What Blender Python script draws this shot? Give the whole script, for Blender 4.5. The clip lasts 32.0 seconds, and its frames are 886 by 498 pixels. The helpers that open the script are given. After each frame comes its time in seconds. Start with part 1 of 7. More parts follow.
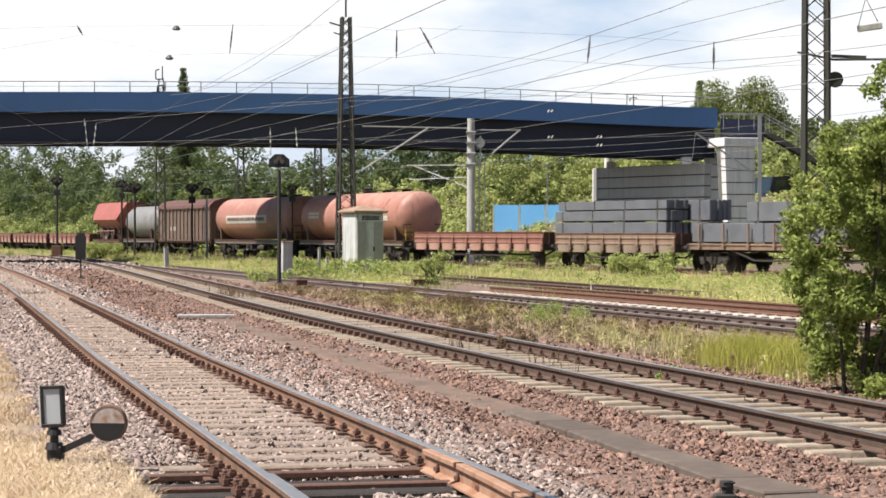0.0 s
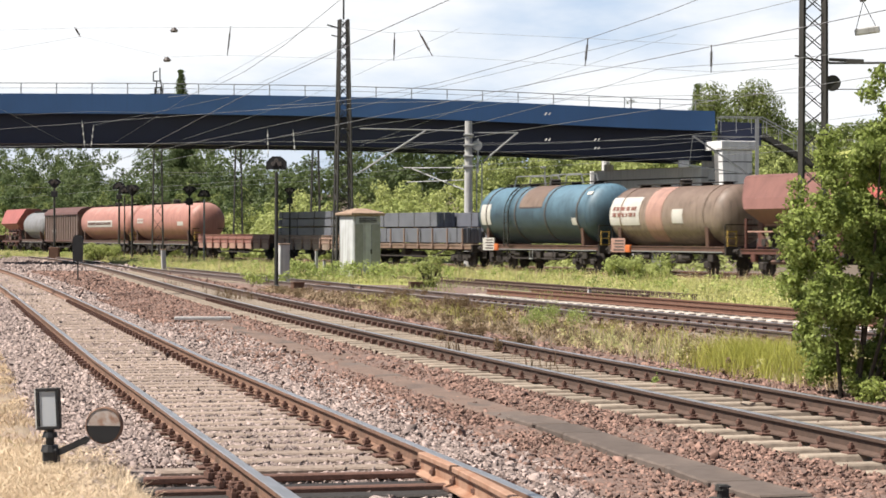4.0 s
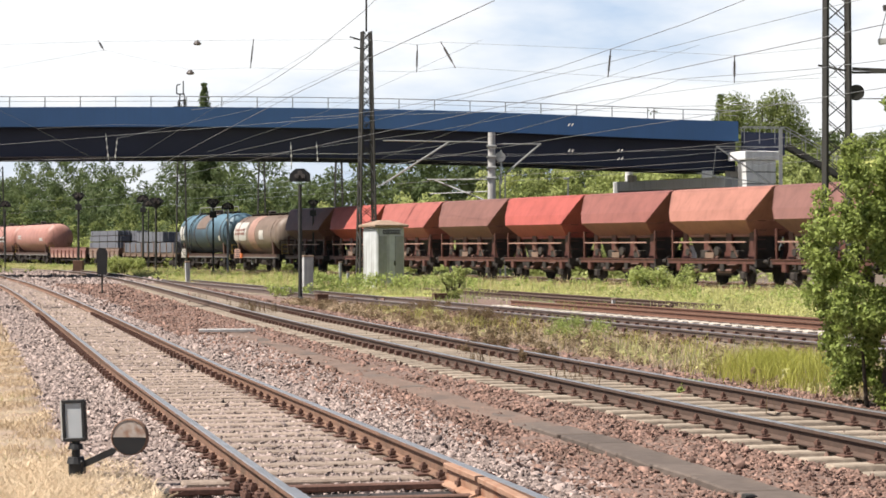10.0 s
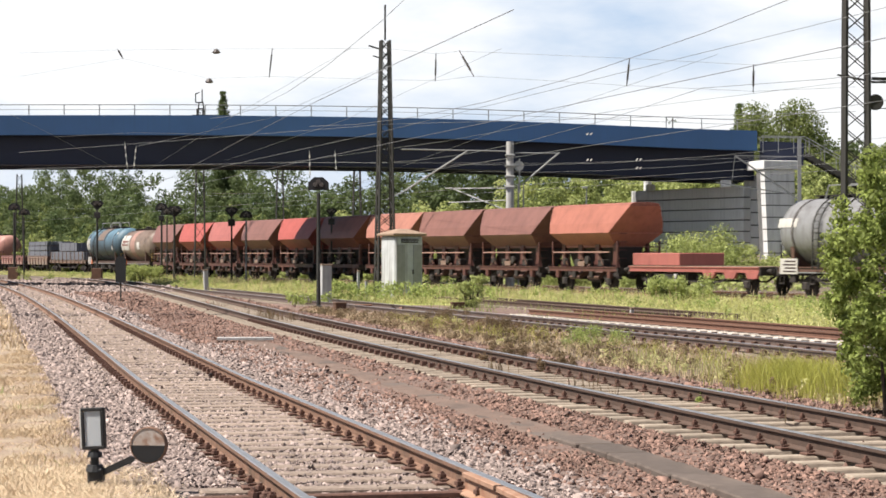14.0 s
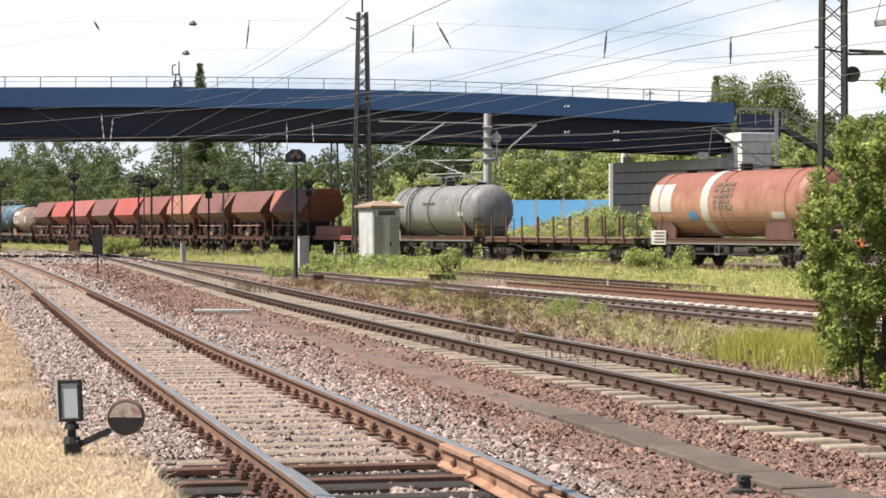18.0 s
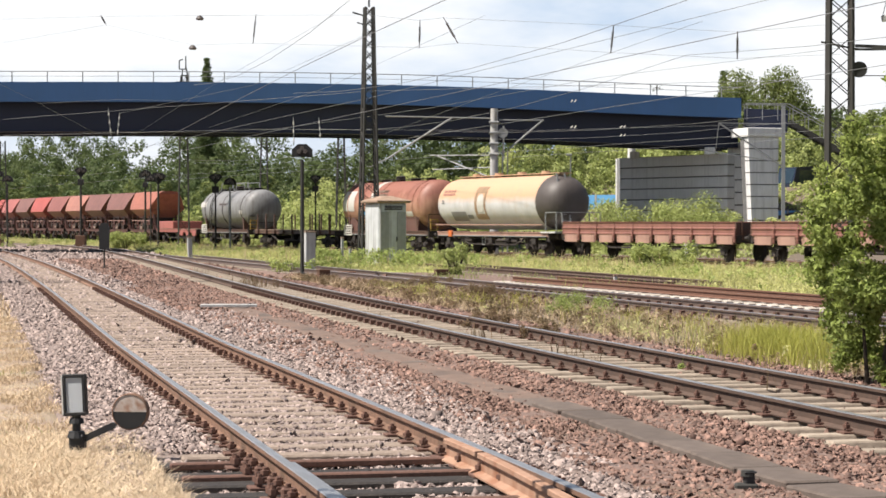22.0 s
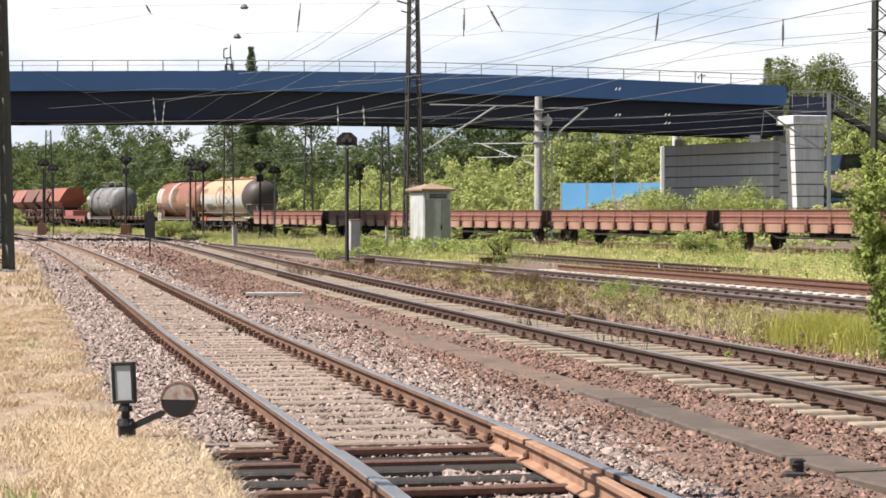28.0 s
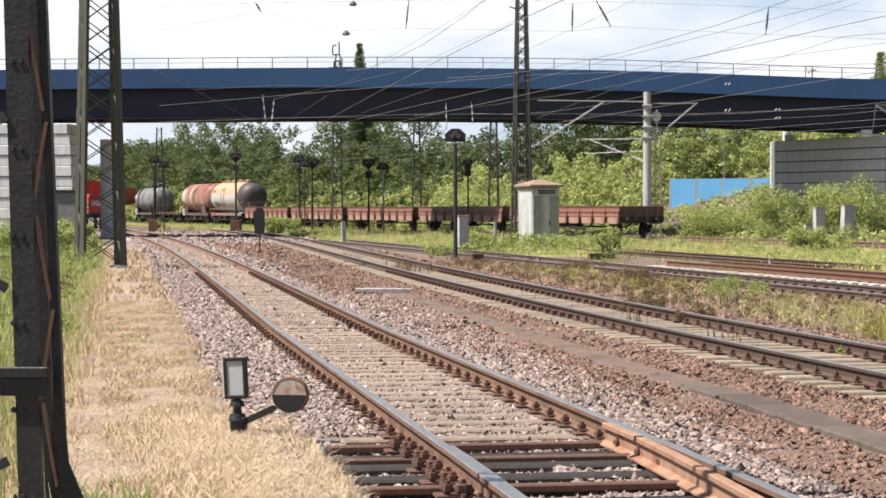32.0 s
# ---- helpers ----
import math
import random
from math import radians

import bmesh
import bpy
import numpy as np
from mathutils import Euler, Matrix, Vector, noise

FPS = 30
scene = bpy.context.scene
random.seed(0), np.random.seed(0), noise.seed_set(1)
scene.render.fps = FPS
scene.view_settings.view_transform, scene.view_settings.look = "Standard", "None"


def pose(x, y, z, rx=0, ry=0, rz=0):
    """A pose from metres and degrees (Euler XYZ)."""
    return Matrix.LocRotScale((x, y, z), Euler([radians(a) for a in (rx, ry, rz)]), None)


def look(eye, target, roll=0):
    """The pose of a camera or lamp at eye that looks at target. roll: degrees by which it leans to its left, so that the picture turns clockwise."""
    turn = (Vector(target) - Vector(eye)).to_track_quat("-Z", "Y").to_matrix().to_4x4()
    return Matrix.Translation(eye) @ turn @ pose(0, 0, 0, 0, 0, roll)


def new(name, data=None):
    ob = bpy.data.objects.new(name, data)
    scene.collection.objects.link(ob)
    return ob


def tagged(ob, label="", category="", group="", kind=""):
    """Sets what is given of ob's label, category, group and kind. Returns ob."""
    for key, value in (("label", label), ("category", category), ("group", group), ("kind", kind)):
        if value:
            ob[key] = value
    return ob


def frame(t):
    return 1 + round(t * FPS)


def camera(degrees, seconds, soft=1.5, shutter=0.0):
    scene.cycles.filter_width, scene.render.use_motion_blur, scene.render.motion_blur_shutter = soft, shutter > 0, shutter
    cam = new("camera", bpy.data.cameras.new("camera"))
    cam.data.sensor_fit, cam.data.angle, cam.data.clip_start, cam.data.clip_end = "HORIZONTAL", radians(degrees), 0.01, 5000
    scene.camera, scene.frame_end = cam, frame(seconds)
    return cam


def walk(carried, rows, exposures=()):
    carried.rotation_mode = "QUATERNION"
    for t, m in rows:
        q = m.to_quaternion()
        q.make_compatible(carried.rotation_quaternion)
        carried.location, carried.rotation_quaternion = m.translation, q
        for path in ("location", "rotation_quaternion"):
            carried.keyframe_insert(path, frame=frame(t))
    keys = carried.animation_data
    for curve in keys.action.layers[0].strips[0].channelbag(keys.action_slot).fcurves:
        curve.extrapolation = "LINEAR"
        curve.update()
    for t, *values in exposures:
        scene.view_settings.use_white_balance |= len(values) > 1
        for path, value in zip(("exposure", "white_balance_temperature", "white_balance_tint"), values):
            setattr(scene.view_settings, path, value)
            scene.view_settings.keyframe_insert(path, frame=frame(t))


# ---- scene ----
EYE = 1.70          # lens height over the rail heads (z = 0)


def aim(yaw, pitch, roll, dx=0.0, dz=0.0):
    """The hand-held camera: degrees turned to the left, up, and leaned."""
    return pose(dx, 0, EYE + dz, 90 + pitch, 0, yaw) @ pose(0, 0, 0, 0, 0, roll)


cam = camera(2 * math.degrees(math.atan(784 / 3800)), 32.0, soft=1.65, shutter=0.4)
walk(cam, [
    (0, aim(0.000, -0.422, -0.000, 0.000, 0.000)), (0.5, aim(0.091, -0.395, -0.006, -0.002, 0.005)), (1, aim(0.181, -0.362, 0.020, -0.006, 0.001)),
    (1.5, aim(0.301, -0.335, -0.239, -0.002, -0.002)), (2, aim(0.332, -0.372, -0.150, -0.003, -0.000)), (2.5, aim(0.297, -0.396, -0.017, 0.001, 0.004)),
    (3, aim(0.071, -0.413, 0.031, 0.013, 0.001)), (3.5, aim(-0.007, -0.380, 0.108, 0.011, 0.006)), (5.5, aim(-0.322, -0.299, 0.132, 0.006, 0.001)),
    (6, aim(-0.362, -0.119, 0.293, 0.001, 0.002)), (6.5, aim(-0.400, -0.063, 0.402, 0.001, 0.005)), (7, aim(-0.406, -0.168, 0.441, 0.002, -0.001)),
    (7.5, aim(-0.398, -0.313, 0.519, 0.002, 0.003)), (8, aim(-0.302, -0.224, 0.293, -0.000, 0.006)), (8.5, aim(-0.096, -0.035, 0.079, -0.002, 0.005)),
    (9, aim(0.073, 0.046, -0.059, 0.002, 0.002)), (9.5, aim(0.273, 0.091, -0.016, -0.000, -0.002)), (10, aim(0.555, -0.045, -0.116, 0.000, -0.004)),
    (10.5, aim(0.703, -0.298, -0.129, 0.004, -0.004)), (11, aim(0.826, -0.394, 0.089, 0.001, 0.000)), (11.5, aim(0.965, -0.295, 0.175, -0.004, 0.001)),
    (12, aim(1.049, -0.055, 0.242, -0.008, -0.001)), (12.5, aim(1.098, 0.222, 0.364, -0.009, 0.001)), (13, aim(1.161, 0.259, 0.423, -0.014, -0.004)),
    (13.5, aim(1.172, 0.198, 0.247, -0.012, -0.001)), (14, aim(1.036, 0.190, 0.020, -0.008, -0.002)), (14.5, aim(0.920, 0.163, 0.051, -0.013, -0.002)),
    (16.5, aim(0.700, -0.231, -0.037, 0.000, -0.006)), (17, aim(0.565, -0.332, -0.192, -0.002, -0.005)), (17.5, aim(0.432, -0.424, -0.192, -0.001, -0.005)),
    (18, aim(0.437, -0.549, -0.010, -0.004, -0.007)), (18.5, aim(0.531, -0.639, -0.008, 0.004, -0.007)), (19, aim(0.569, -0.735, 0.039, 0.002, -0.007)),
    (19.5, aim(0.578, -0.804, 0.025, 0.005, -0.007)), (20, aim(0.462, -0.799, -0.012, 0.015, -0.007)), (20.5, aim(0.416, -0.750, 0.053, 0.008, -0.009)),
    (21, aim(0.462, -0.736, 0.106, 0.008, -0.007)), (21.5, aim(0.562, -0.694, 0.067, 0.016, -0.007)), (22, aim(0.620, -0.685, 0.045, 0.013, -0.007)),
    (22.5, aim(0.660, -0.707, 0.175, 0.011, -0.004)), (23, aim(0.851, -0.659, 0.015, 0.004, -0.006)), (23.5, aim(1.117, -0.665, -0.006, 0.003, -0.005)),
    (24, aim(1.403, -0.669, 0.012, 0.002, -0.007)), (24.5, aim(1.383, -0.724, -0.004, 0.001, -0.005)), (25, aim(1.365, -0.730, -0.087, -0.003, -0.007)),
    (25.5, aim(1.333, -0.753, -0.072, -0.003, -0.007)), (26, aim(1.440, -0.795, -0.070, -0.016, -0.008)), (26.5, aim(1.603, -1.034, -0.128, -0.013, -0.013)),
    (28.5, aim(1.856, -0.944, -0.002, -0.015, -0.007)), (29, aim(1.950, -0.815, -0.024, -0.014, -0.005)), (29.5, aim(2.127, -0.729, -0.093, -0.020, -0.006)),
    (30, aim(2.600, -0.625, -0.172, -0.021, -0.010)), (30.5, aim(3.403, -0.678, -0.172, -0.027, -0.011)), (31, aim(3.868, -1.010, -0.119, -0.024, -0.009)),
    (31.5, aim(4.246, -1.123, -0.148, -0.026, -0.013)), (32, aim(4.674, -1.100, -0.109, -0.031, -0.010)),
])

# ---- light: a high summer sun from the left and a bright clouded sky ----
SUN_DIR = Vector((-0.60, -0.20, 1.0)).normalized()
sun = new("sun", bpy.data.lights.new("sun", "SUN"))
sun.data.energy, sun.data.angle, sun.data.color = 5.3, radians(0.53), (1.0, 0.92, 0.83)
sun.matrix_world = look(SUN_DIR * 300, (0, 0, 0))
tagged(sun, "sun", "sun", kind="structure")

world = bpy.data.worlds.new("world")
scene.world = world
world.use_nodes = True
wn, wl = world.node_tree.nodes, world.node_tree.links
wn.clear()
w_out, w_bg = wn.new("ShaderNodeOutputWorld"), wn.new("ShaderNodeBackground")
w_sky = wn.new("ShaderNodeTexSky")
w_sky.sky_type, w_sky.sun_disc = "NISHITA", False
w_sky.sun_elevation = math.asin(SUN_DIR.z)
w_sky.sun_rotation = math.atan2(SUN_DIR.x, SUN_DIR.y)
w_sky.air_density, w_sky.dust_density = 1.0, 1.5
w_co, w_map = wn.new("ShaderNodeTexCoord"), wn.new("ShaderNodeMapping")
w_map.inputs["Scale"].default_value = (1.0, 1.0, 3.2)
w_map.inputs["Location"].default_value = (0.62, 0.1, 0.35)
w_noise, w_ramp, w_mix = wn.new("ShaderNodeTexNoise"), wn.new("ShaderNodeValToRGB"), wn.new("ShaderNodeMix")
w_noise.inputs["Scale"].default_value, w_noise.inputs["Detail"].default_value, w_noise.inputs["Roughness"].default_value = 4.2, 9, 0.55
w_ramp.color_ramp.elements[0].position, w_ramp.color_ramp.elements[1].position = 0.35, 0.54
w_ramp.color_ramp.elements[0].color = (0.05, 0.05, 0.05, 1)
w_mix.data_type = "RGBA"
w_mix.inputs["B"].default_value = (13.2, 13.4, 13.7, 1)
wl.new(w_co.outputs["Generated"], w_map.inputs["Vector"])
wl.new(w_map.outputs["Vector"], w_noise.inputs["Vector"])
wl.new(w_noise.outputs["Fac"], w_ramp.inputs["Fac"])
w_sep, w_el, w_mul = wn.new("ShaderNodeSeparateXYZ"), wn.new("ShaderNodeMapRange"), wn.new("ShaderNodeMath")
w_el.inputs["From Min"].default_value, w_el.inputs["From Max"].default_value = 0.22, 0.125
w_el.inputs["To Min"].default_value = 0.02
w_mul.operation = "MULTIPLY"
wl.new(w_co.outputs["Generated"], w_sep.inputs["Vector"])
wl.new(w_sep.outputs["Z"], w_el.inputs["Value"])
wl.new(w_ramp.outputs["Color"], w_mul.inputs[0])
wl.new(w_el.outputs["Result"], w_mul.inputs[1])
wl.new(w_mul.outputs["Value"], w_mix.inputs["Factor"])
w_haze = wn.new("ShaderNodeMix")      # pale blue air low over the horizon
w_haze.data_type = "RGBA"
w_haze.inputs["B"].default_value = (7.2, 9.6, 13.2, 1)
w_low = wn.new("ShaderNodeMath")
w_low.operation = "MULTIPLY"
w_low.inputs[1].default_value = 0.75
wl.new(w_el.outputs["Result"], w_low.inputs[0])
wl.new(w_low.outputs["Value"], w_haze.inputs["Factor"])
wl.new(w_sky.outputs["Color"], w_haze.inputs["A"])
wl.new(w_haze.outputs["Result"], w_mix.inputs["A"])
wl.new(w_mix.outputs["Result"], w_bg.inputs["Color"])
wl.new(w_bg.outputs["Background"], w_out.inputs["Surface"])
w_bg.inputs["Strength"].default_value = 0.042
scene.view_settings.exposure = 0.9


# ---- materials ----
DEPTH = 0.69       # one common depth for all the colours below


def mat(name, a, b=None, scale=6.0, rough=0.8, metal=0.0, bump=0.0, bump_scale=40.0, spot=None, spot_scale=1.5, spot_at=0.62,
        grad=None, island=0.0, objr=0.0, streak=0.0, streak_col=(0.1, 0.06, 0.04), coords="Object", spec=0.4, wobble=1.6):
    """Two colours by fine noise, a third in larger patches, vertical streaks, fine relief, and a share of random lightness."""
    m = bpy.data.materials.new(name)
    m.use_nodes = True
    n, l = m.node_tree.nodes, m.node_tree.links
    s = n["Principled BSDF"]
    s.inputs["Roughness"].default_value, s.inputs["Metallic"].default_value = rough, metal
    s.inputs["Specular IOR Level"].default_value = spec
    co = n.new("ShaderNodeTexCoord")
    b = b or tuple(c * 0.75 for c in a)
    a, b, spot, streak_col = [c and tuple(v * DEPTH for v in c) for c in (a, b, spot, streak_col)]

    def noise_node(sc, det=6, vec=None):
        t = n.new("ShaderNodeTexNoise")
        t.inputs["Scale"].default_value, t.inputs["Detail"].default_value = sc, det
        l.new(vec or co.outputs[coords], t.inputs["Vector"])
        return t.outputs["Fac"]

    def ramp(sock, lo, hi):
        r = n.new("ShaderNodeMapRange")
        r.inputs["From Min"].default_value, r.inputs["From Max"].default_value = lo, hi
        l.new(sock, r.inputs["Value"])
        return r.outputs["Result"]

    def mix(fac, ca, cb, mode="MIX"):
        x = n.new("ShaderNodeMix")
        x.data_type, x.blend_type = "RGBA", mode
        for sock, v in ((x.inputs["Factor"], fac), (x.inputs["A"], ca), (x.inputs["B"], cb)):
            if isinstance(v, (int, float)):
                sock.default_value = v
            elif isinstance(v, tuple):
                sock.default_value = (*v, 1)
            else:
                l.new(v, sock)
        return x.outputs["Result"]

    col = mix(ramp(noise_node(scale), 0.3, 0.7), a, b)
    if spot:
        col = mix(ramp(noise_node(spot_scale, 5), spot_at - 0.08, spot_at + 0.08), col, spot)
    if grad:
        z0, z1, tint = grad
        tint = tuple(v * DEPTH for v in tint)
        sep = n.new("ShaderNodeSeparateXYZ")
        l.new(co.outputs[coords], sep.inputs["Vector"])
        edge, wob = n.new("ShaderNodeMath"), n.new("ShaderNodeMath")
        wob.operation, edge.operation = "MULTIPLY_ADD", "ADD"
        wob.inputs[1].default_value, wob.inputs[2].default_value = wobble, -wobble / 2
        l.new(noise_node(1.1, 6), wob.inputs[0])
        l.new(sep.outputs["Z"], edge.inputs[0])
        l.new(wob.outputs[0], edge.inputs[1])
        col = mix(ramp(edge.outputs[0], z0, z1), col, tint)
    if streak:
        mp = n.new("ShaderNodeMapping")
        mp.inputs["Scale"].default_value = (5.0, 5.0, 0.35)
        l.new(co.outputs[coords], mp.inputs["Vector"])
        k = n.new("ShaderNodeMath")
        k.operation = "MULTIPLY"
        k.inputs[1].default_value = streak
        l.new(ramp(noise_node(1.2, 6, mp.outputs["Vector"]), 0.48, 0.72), k.inputs[0])
        col = mix(k.outputs[0], col, streak_col)
    if island or objr:
        g = n.new("ShaderNodeNewGeometry") if island else n.new("ShaderNodeObjectInfo")
        v = n.new("ShaderNodeMapRange")
        amt = island or objr
        v.inputs["To Min"].default_value, v.inputs["To Max"].default_value = 1 - amt, 1 + amt
        l.new(g.outputs["Random Per Island" if island else "Random"], v.inputs["Value"])
        h = n.new("ShaderNodeHueSaturation")
        l.new(v.outputs["Result"], h.inputs["Value"])
        l.new(col, h.inputs["Color"])
        col = h.outputs["Color"]
    l.new(col, s.inputs["Base Color"])
    if bump:
        bp = n.new("ShaderNodeBump")
        bp.inputs["Strength"].default_value, bp.inputs["Distance"].default_value = bump, 0.02
        l.new(noise_node(bump_scale, 8), bp.inputs["Height"])
        l.new(bp.outputs["Normal"], s.inputs["Normal"])
    return m


def leaf_mat(name, a, b, spread=0.35):
    """Foliage: light passes through it, and each leaf has its own tone."""
    m = mat(name, a, b, scale=0.35, rough=0.6, island=spread, spec=0.25)
    n, l = m.node_tree.nodes, m.node_tree.links
    s = n["Principled BSDF"]
    tr, mx = n.new("ShaderNodeBsdfTranslucent"), n.new("ShaderNodeMixShader")
    src = s.inputs["Base Color"].links[0].from_socket
    l.new(src, tr.inputs["Color"])
    mx.inputs["Fac"].default_value = 0.45
    l.new(s.outputs[0], mx.inputs[1])
    l.new(tr.outputs[0], mx.inputs[2])
    l.new(mx.outputs[0], n["Material Output"].inputs["Surface"])
    return m


M = {}
M["ground"] = mat("earth", (0.20, 0.155, 0.115), (0.13, 0.105, 0.08), 1.5, 0.95, bump=0.6, bump_scale=30, spot=(0.13, 0.15, 0.06), spot_scale=0.25, spot_at=0.55, coords="Generated")
M["ballast"] = mat("ballast", (0.37, 0.295, 0.262), (0.19, 0.148, 0.13), 26, 0.95, bump=1.0, bump_scale=22, spot=(0.22, 0.15, 0.12), spot_scale=0.5)
M["ballast_brown"] = mat("brown_ballast", (0.29, 0.20, 0.165), (0.15, 0.10, 0.083), 26, 0.95, bump=1.0, bump_scale=22, spot=(0.17, 0.12, 0.085), spot_scale=0.4)
M["stone"] = mat("ballast_stone", (0.485, 0.39, 0.358), (0.285, 0.225, 0.205), 20, 0.9, island=0.45)
M["stone_brown"] = mat("brown_ballast_stone", (0.335, 0.21, 0.168), (0.19, 0.115, 0.092), 20, 0.9, island=0.5)
M["rail_top"] = mat("polished_rail_head", (0.74, 0.74, 0.75), (0.60, 0.59, 0.58), 3, 0.38, 0.85)
M["rail_brown"] = mat("dark_brown_rail", (0.125, 0.078, 0.058), (0.085, 0.055, 0.042), 9, 0.85, bump=0.2)
M["rail_side"] = mat("rusty_rail", (0.29, 0.165, 0.11), (0.18, 0.105, 0.072), 9, 0.85, bump=0.2, spot=(0.12, 0.075, 0.05), spot_scale=2)
M["rail_rust"] = mat("red_rusty_rail", (0.21, 0.105, 0.07), (0.14, 0.07, 0.048), 9, 0.85, bump=0.2)
M["rail_steel"] = mat("worn_grey_rail", (0.20, 0.15, 0.13), (0.13, 0.09, 0.075), 4, 0.55, 0.2)
M["rail_dull"] = mat("dull_rusty_rail_head", (0.24, 0.14, 0.09), (0.16, 0.10, 0.07), 5, 0.6, 0.3)
M["rust_bright"] = mat("bright_rust", (0.46, 0.285, 0.20), (0.36, 0.205, 0.13), 6, 0.8, bump=0.2, spot=(0.30, 0.13, 0.07), spot_scale=3)
M["sleeper_grey"] = mat("weathered_sleeper", (0.42, 0.335, 0.275), (0.29, 0.225, 0.18), 14, 0.9, bump=0.5, objr=0.15)
M["sleeper_tan"] = mat("concrete_sleeper", (0.43, 0.36, 0.285), (0.31, 0.255, 0.20), 10, 0.9, bump=0.3, objr=0.12)
M["sleeper_dark"] = mat("tarred_sleeper", (0.052, 0.044, 0.040), (0.032, 0.028, 0.026), 10, 0.75, bump=0.5, objr=0.2)
M["fastener"] = mat("rusty_fastener", (0.19, 0.10, 0.075), (0.11, 0.06, 0.045), 30, 0.85)
M["silt"] = mat("brown_silt", (0.25, 0.175, 0.14), (0.17, 0.12, 0.095), 5, 0.95, bump=0.5, spot=(0.13, 0.10, 0.085), spot_scale=1.3)
M["slab"] = mat("concrete_cover", (0.165, 0.132, 0.112), (0.115, 0.09, 0.077), 7, 0.92, bump=0.3, objr=0.2, spot=(0.2, 0.15, 0.12), spot_scale=1.2)
M["dry_grass"] = mat("dry_grass", (0.78, 0.60, 0.40), (0.60, 0.46, 0.30), 3, 0.9, island=0.3)
M["meadow_soil"] = mat("mossy_soil", (0.42, 0.44, 0.13), (0.33, 0.35, 0.10), 1.5, 0.95, bump=0.5, spot=(0.30, 0.24, 0.12), spot_scale=0.3)
M["dry_soil"] = mat("dry_soil", (0.42, 0.315, 0.245), (0.30, 0.225, 0.175), 7, 0.95, bump=1.0, bump_scale=24, spot=(0.43, 0.35, 0.25), spot_scale=1.6, spot_at=0.52)
M["grass"] = leaf_mat("green_grass", (0.58, 0.60, 0.23), (0.76, 0.71, 0.37), 0.35)
M["bright_grass"] = leaf_mat("bright_grass", (0.50, 0.52, 0.10), (0.64, 0.60, 0.17), 0.3)
M["weeds"] = leaf_mat("weeds", (0.37, 0.46, 0.14), (0.47, 0.54, 0.18), 0.35)
M["leaf"] = leaf_mat("leaves", (0.16, 0.21, 0.065), (0.29, 0.335, 0.11), 0.35)
M["leaf_bright"] = leaf_mat("bright_leaves", (0.42, 0.50, 0.165), (0.58, 0.62, 0.24), 0.22)
M["leaf_far"] = leaf_mat("far_leaves", (0.095, 0.145, 0.058), (0.19, 0.24, 0.09), 0.18)
M["leaf_bush"] = leaf_mat("bush_leaves", (0.26, 0.335, 0.085), (0.42, 0.495, 0.135), 0.45)
M["dull_weed"] = leaf_mat("dull_weed", (0.30, 0.20, 0.125), (0.24, 0.19, 0.10), 0.3)
M["straw"] = mat("bleached_straw", (0.92, 0.75, 0.53), (0.78, 0.61, 0.42), 3, 0.9, island=0.3)
M["bark"] = mat("bark", (0.11, 0.085, 0.06), (0.065, 0.05, 0.04), 8, 0.95, bump=0.6)
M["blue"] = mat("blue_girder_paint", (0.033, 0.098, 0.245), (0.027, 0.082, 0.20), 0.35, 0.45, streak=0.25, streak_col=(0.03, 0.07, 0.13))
# dark blue; on the bridge it also carries the shade under the deck
M["navy"] = mat("dark_blue_and_deck_shade", (0.016, 0.024, 0.062), (0.012, 0.018, 0.048), 0.35, 0.5)
M["sleeper_pale"] = mat("pale_concrete_sleeper", (0.66, 0.60, 0.53), (0.54, 0.48, 0.41), 10, 0.9, bump=0.3, objr=0.12)
M["hut_wall"] = mat("weathered_hut_plaster", (0.66, 0.69, 0.71), (0.55, 0.575, 0.59), 3, 0.9, bump=0.3, streak=0.7, streak_col=(0.24, 0.22, 0.20))
M["concrete"] = mat("pale_concrete", (0.96, 0.965, 0.97), (0.86, 0.865, 0.87), 1.2, 0.85, bump=0.15, streak=0.35, streak_col=(0.3, 0.3, 0.3))
M["concrete_old"] = mat("old_concrete", (0.62, 0.62, 0.615), (0.52, 0.52, 0.515), 3, 0.9, bump=0.3, streak=0.5, streak_col=(0.27, 0.25, 0.22))
M["joint"] = mat("dark_open_joint", (0.20, 0.20, 0.20), (0.14, 0.14, 0.14), 2, 0.95)
M["steel"] = mat("galvanised_steel", (0.42, 0.43, 0.43), (0.33, 0.34, 0.34), 6, 0.5, 0.5)
M["steel_green"] = mat("old_green_steel_paint", (0.12, 0.125, 0.095), (0.08, 0.085, 0.065), 5, 0.7, spot=(0.16, 0.08, 0.05), spot_scale=2.5, spot_at=0.66)
M["steel_dark"] = mat("dark_weathered_steel", (0.050, 0.050, 0.045), (0.034, 0.033, 0.030), 6, 0.75, spot=(0.07, 0.05, 0.038), spot_scale=2.5, spot_at=0.68)
M["mast_black"] = mat("flaking_black_mast_paint", (0.034, 0.034, 0.035), (0.02, 0.02, 0.022), 9, 0.5, bump=0.25, spot=(0.075, 0.045, 0.03), spot_scale=4, spot_at=0.68)
M["black"] = mat("black_paint", (0.022, 0.022, 0.024), (0.014, 0.014, 0.015), 5, 0.6)
M["under"] = mat("grimy_and_shaded_underframe", (0.055, 0.045, 0.04), (0.032, 0.027, 0.025), 5, 0.85)
M["wire"] = mat("catenary_wire", (0.36, 0.37, 0.38), (0.28, 0.285, 0.29), 5, 0.5, 0.5)
M["white"] = mat("white_paint", (0.78, 0.77, 0.74), (0.68, 0.67, 0.63), 5, 0.6)
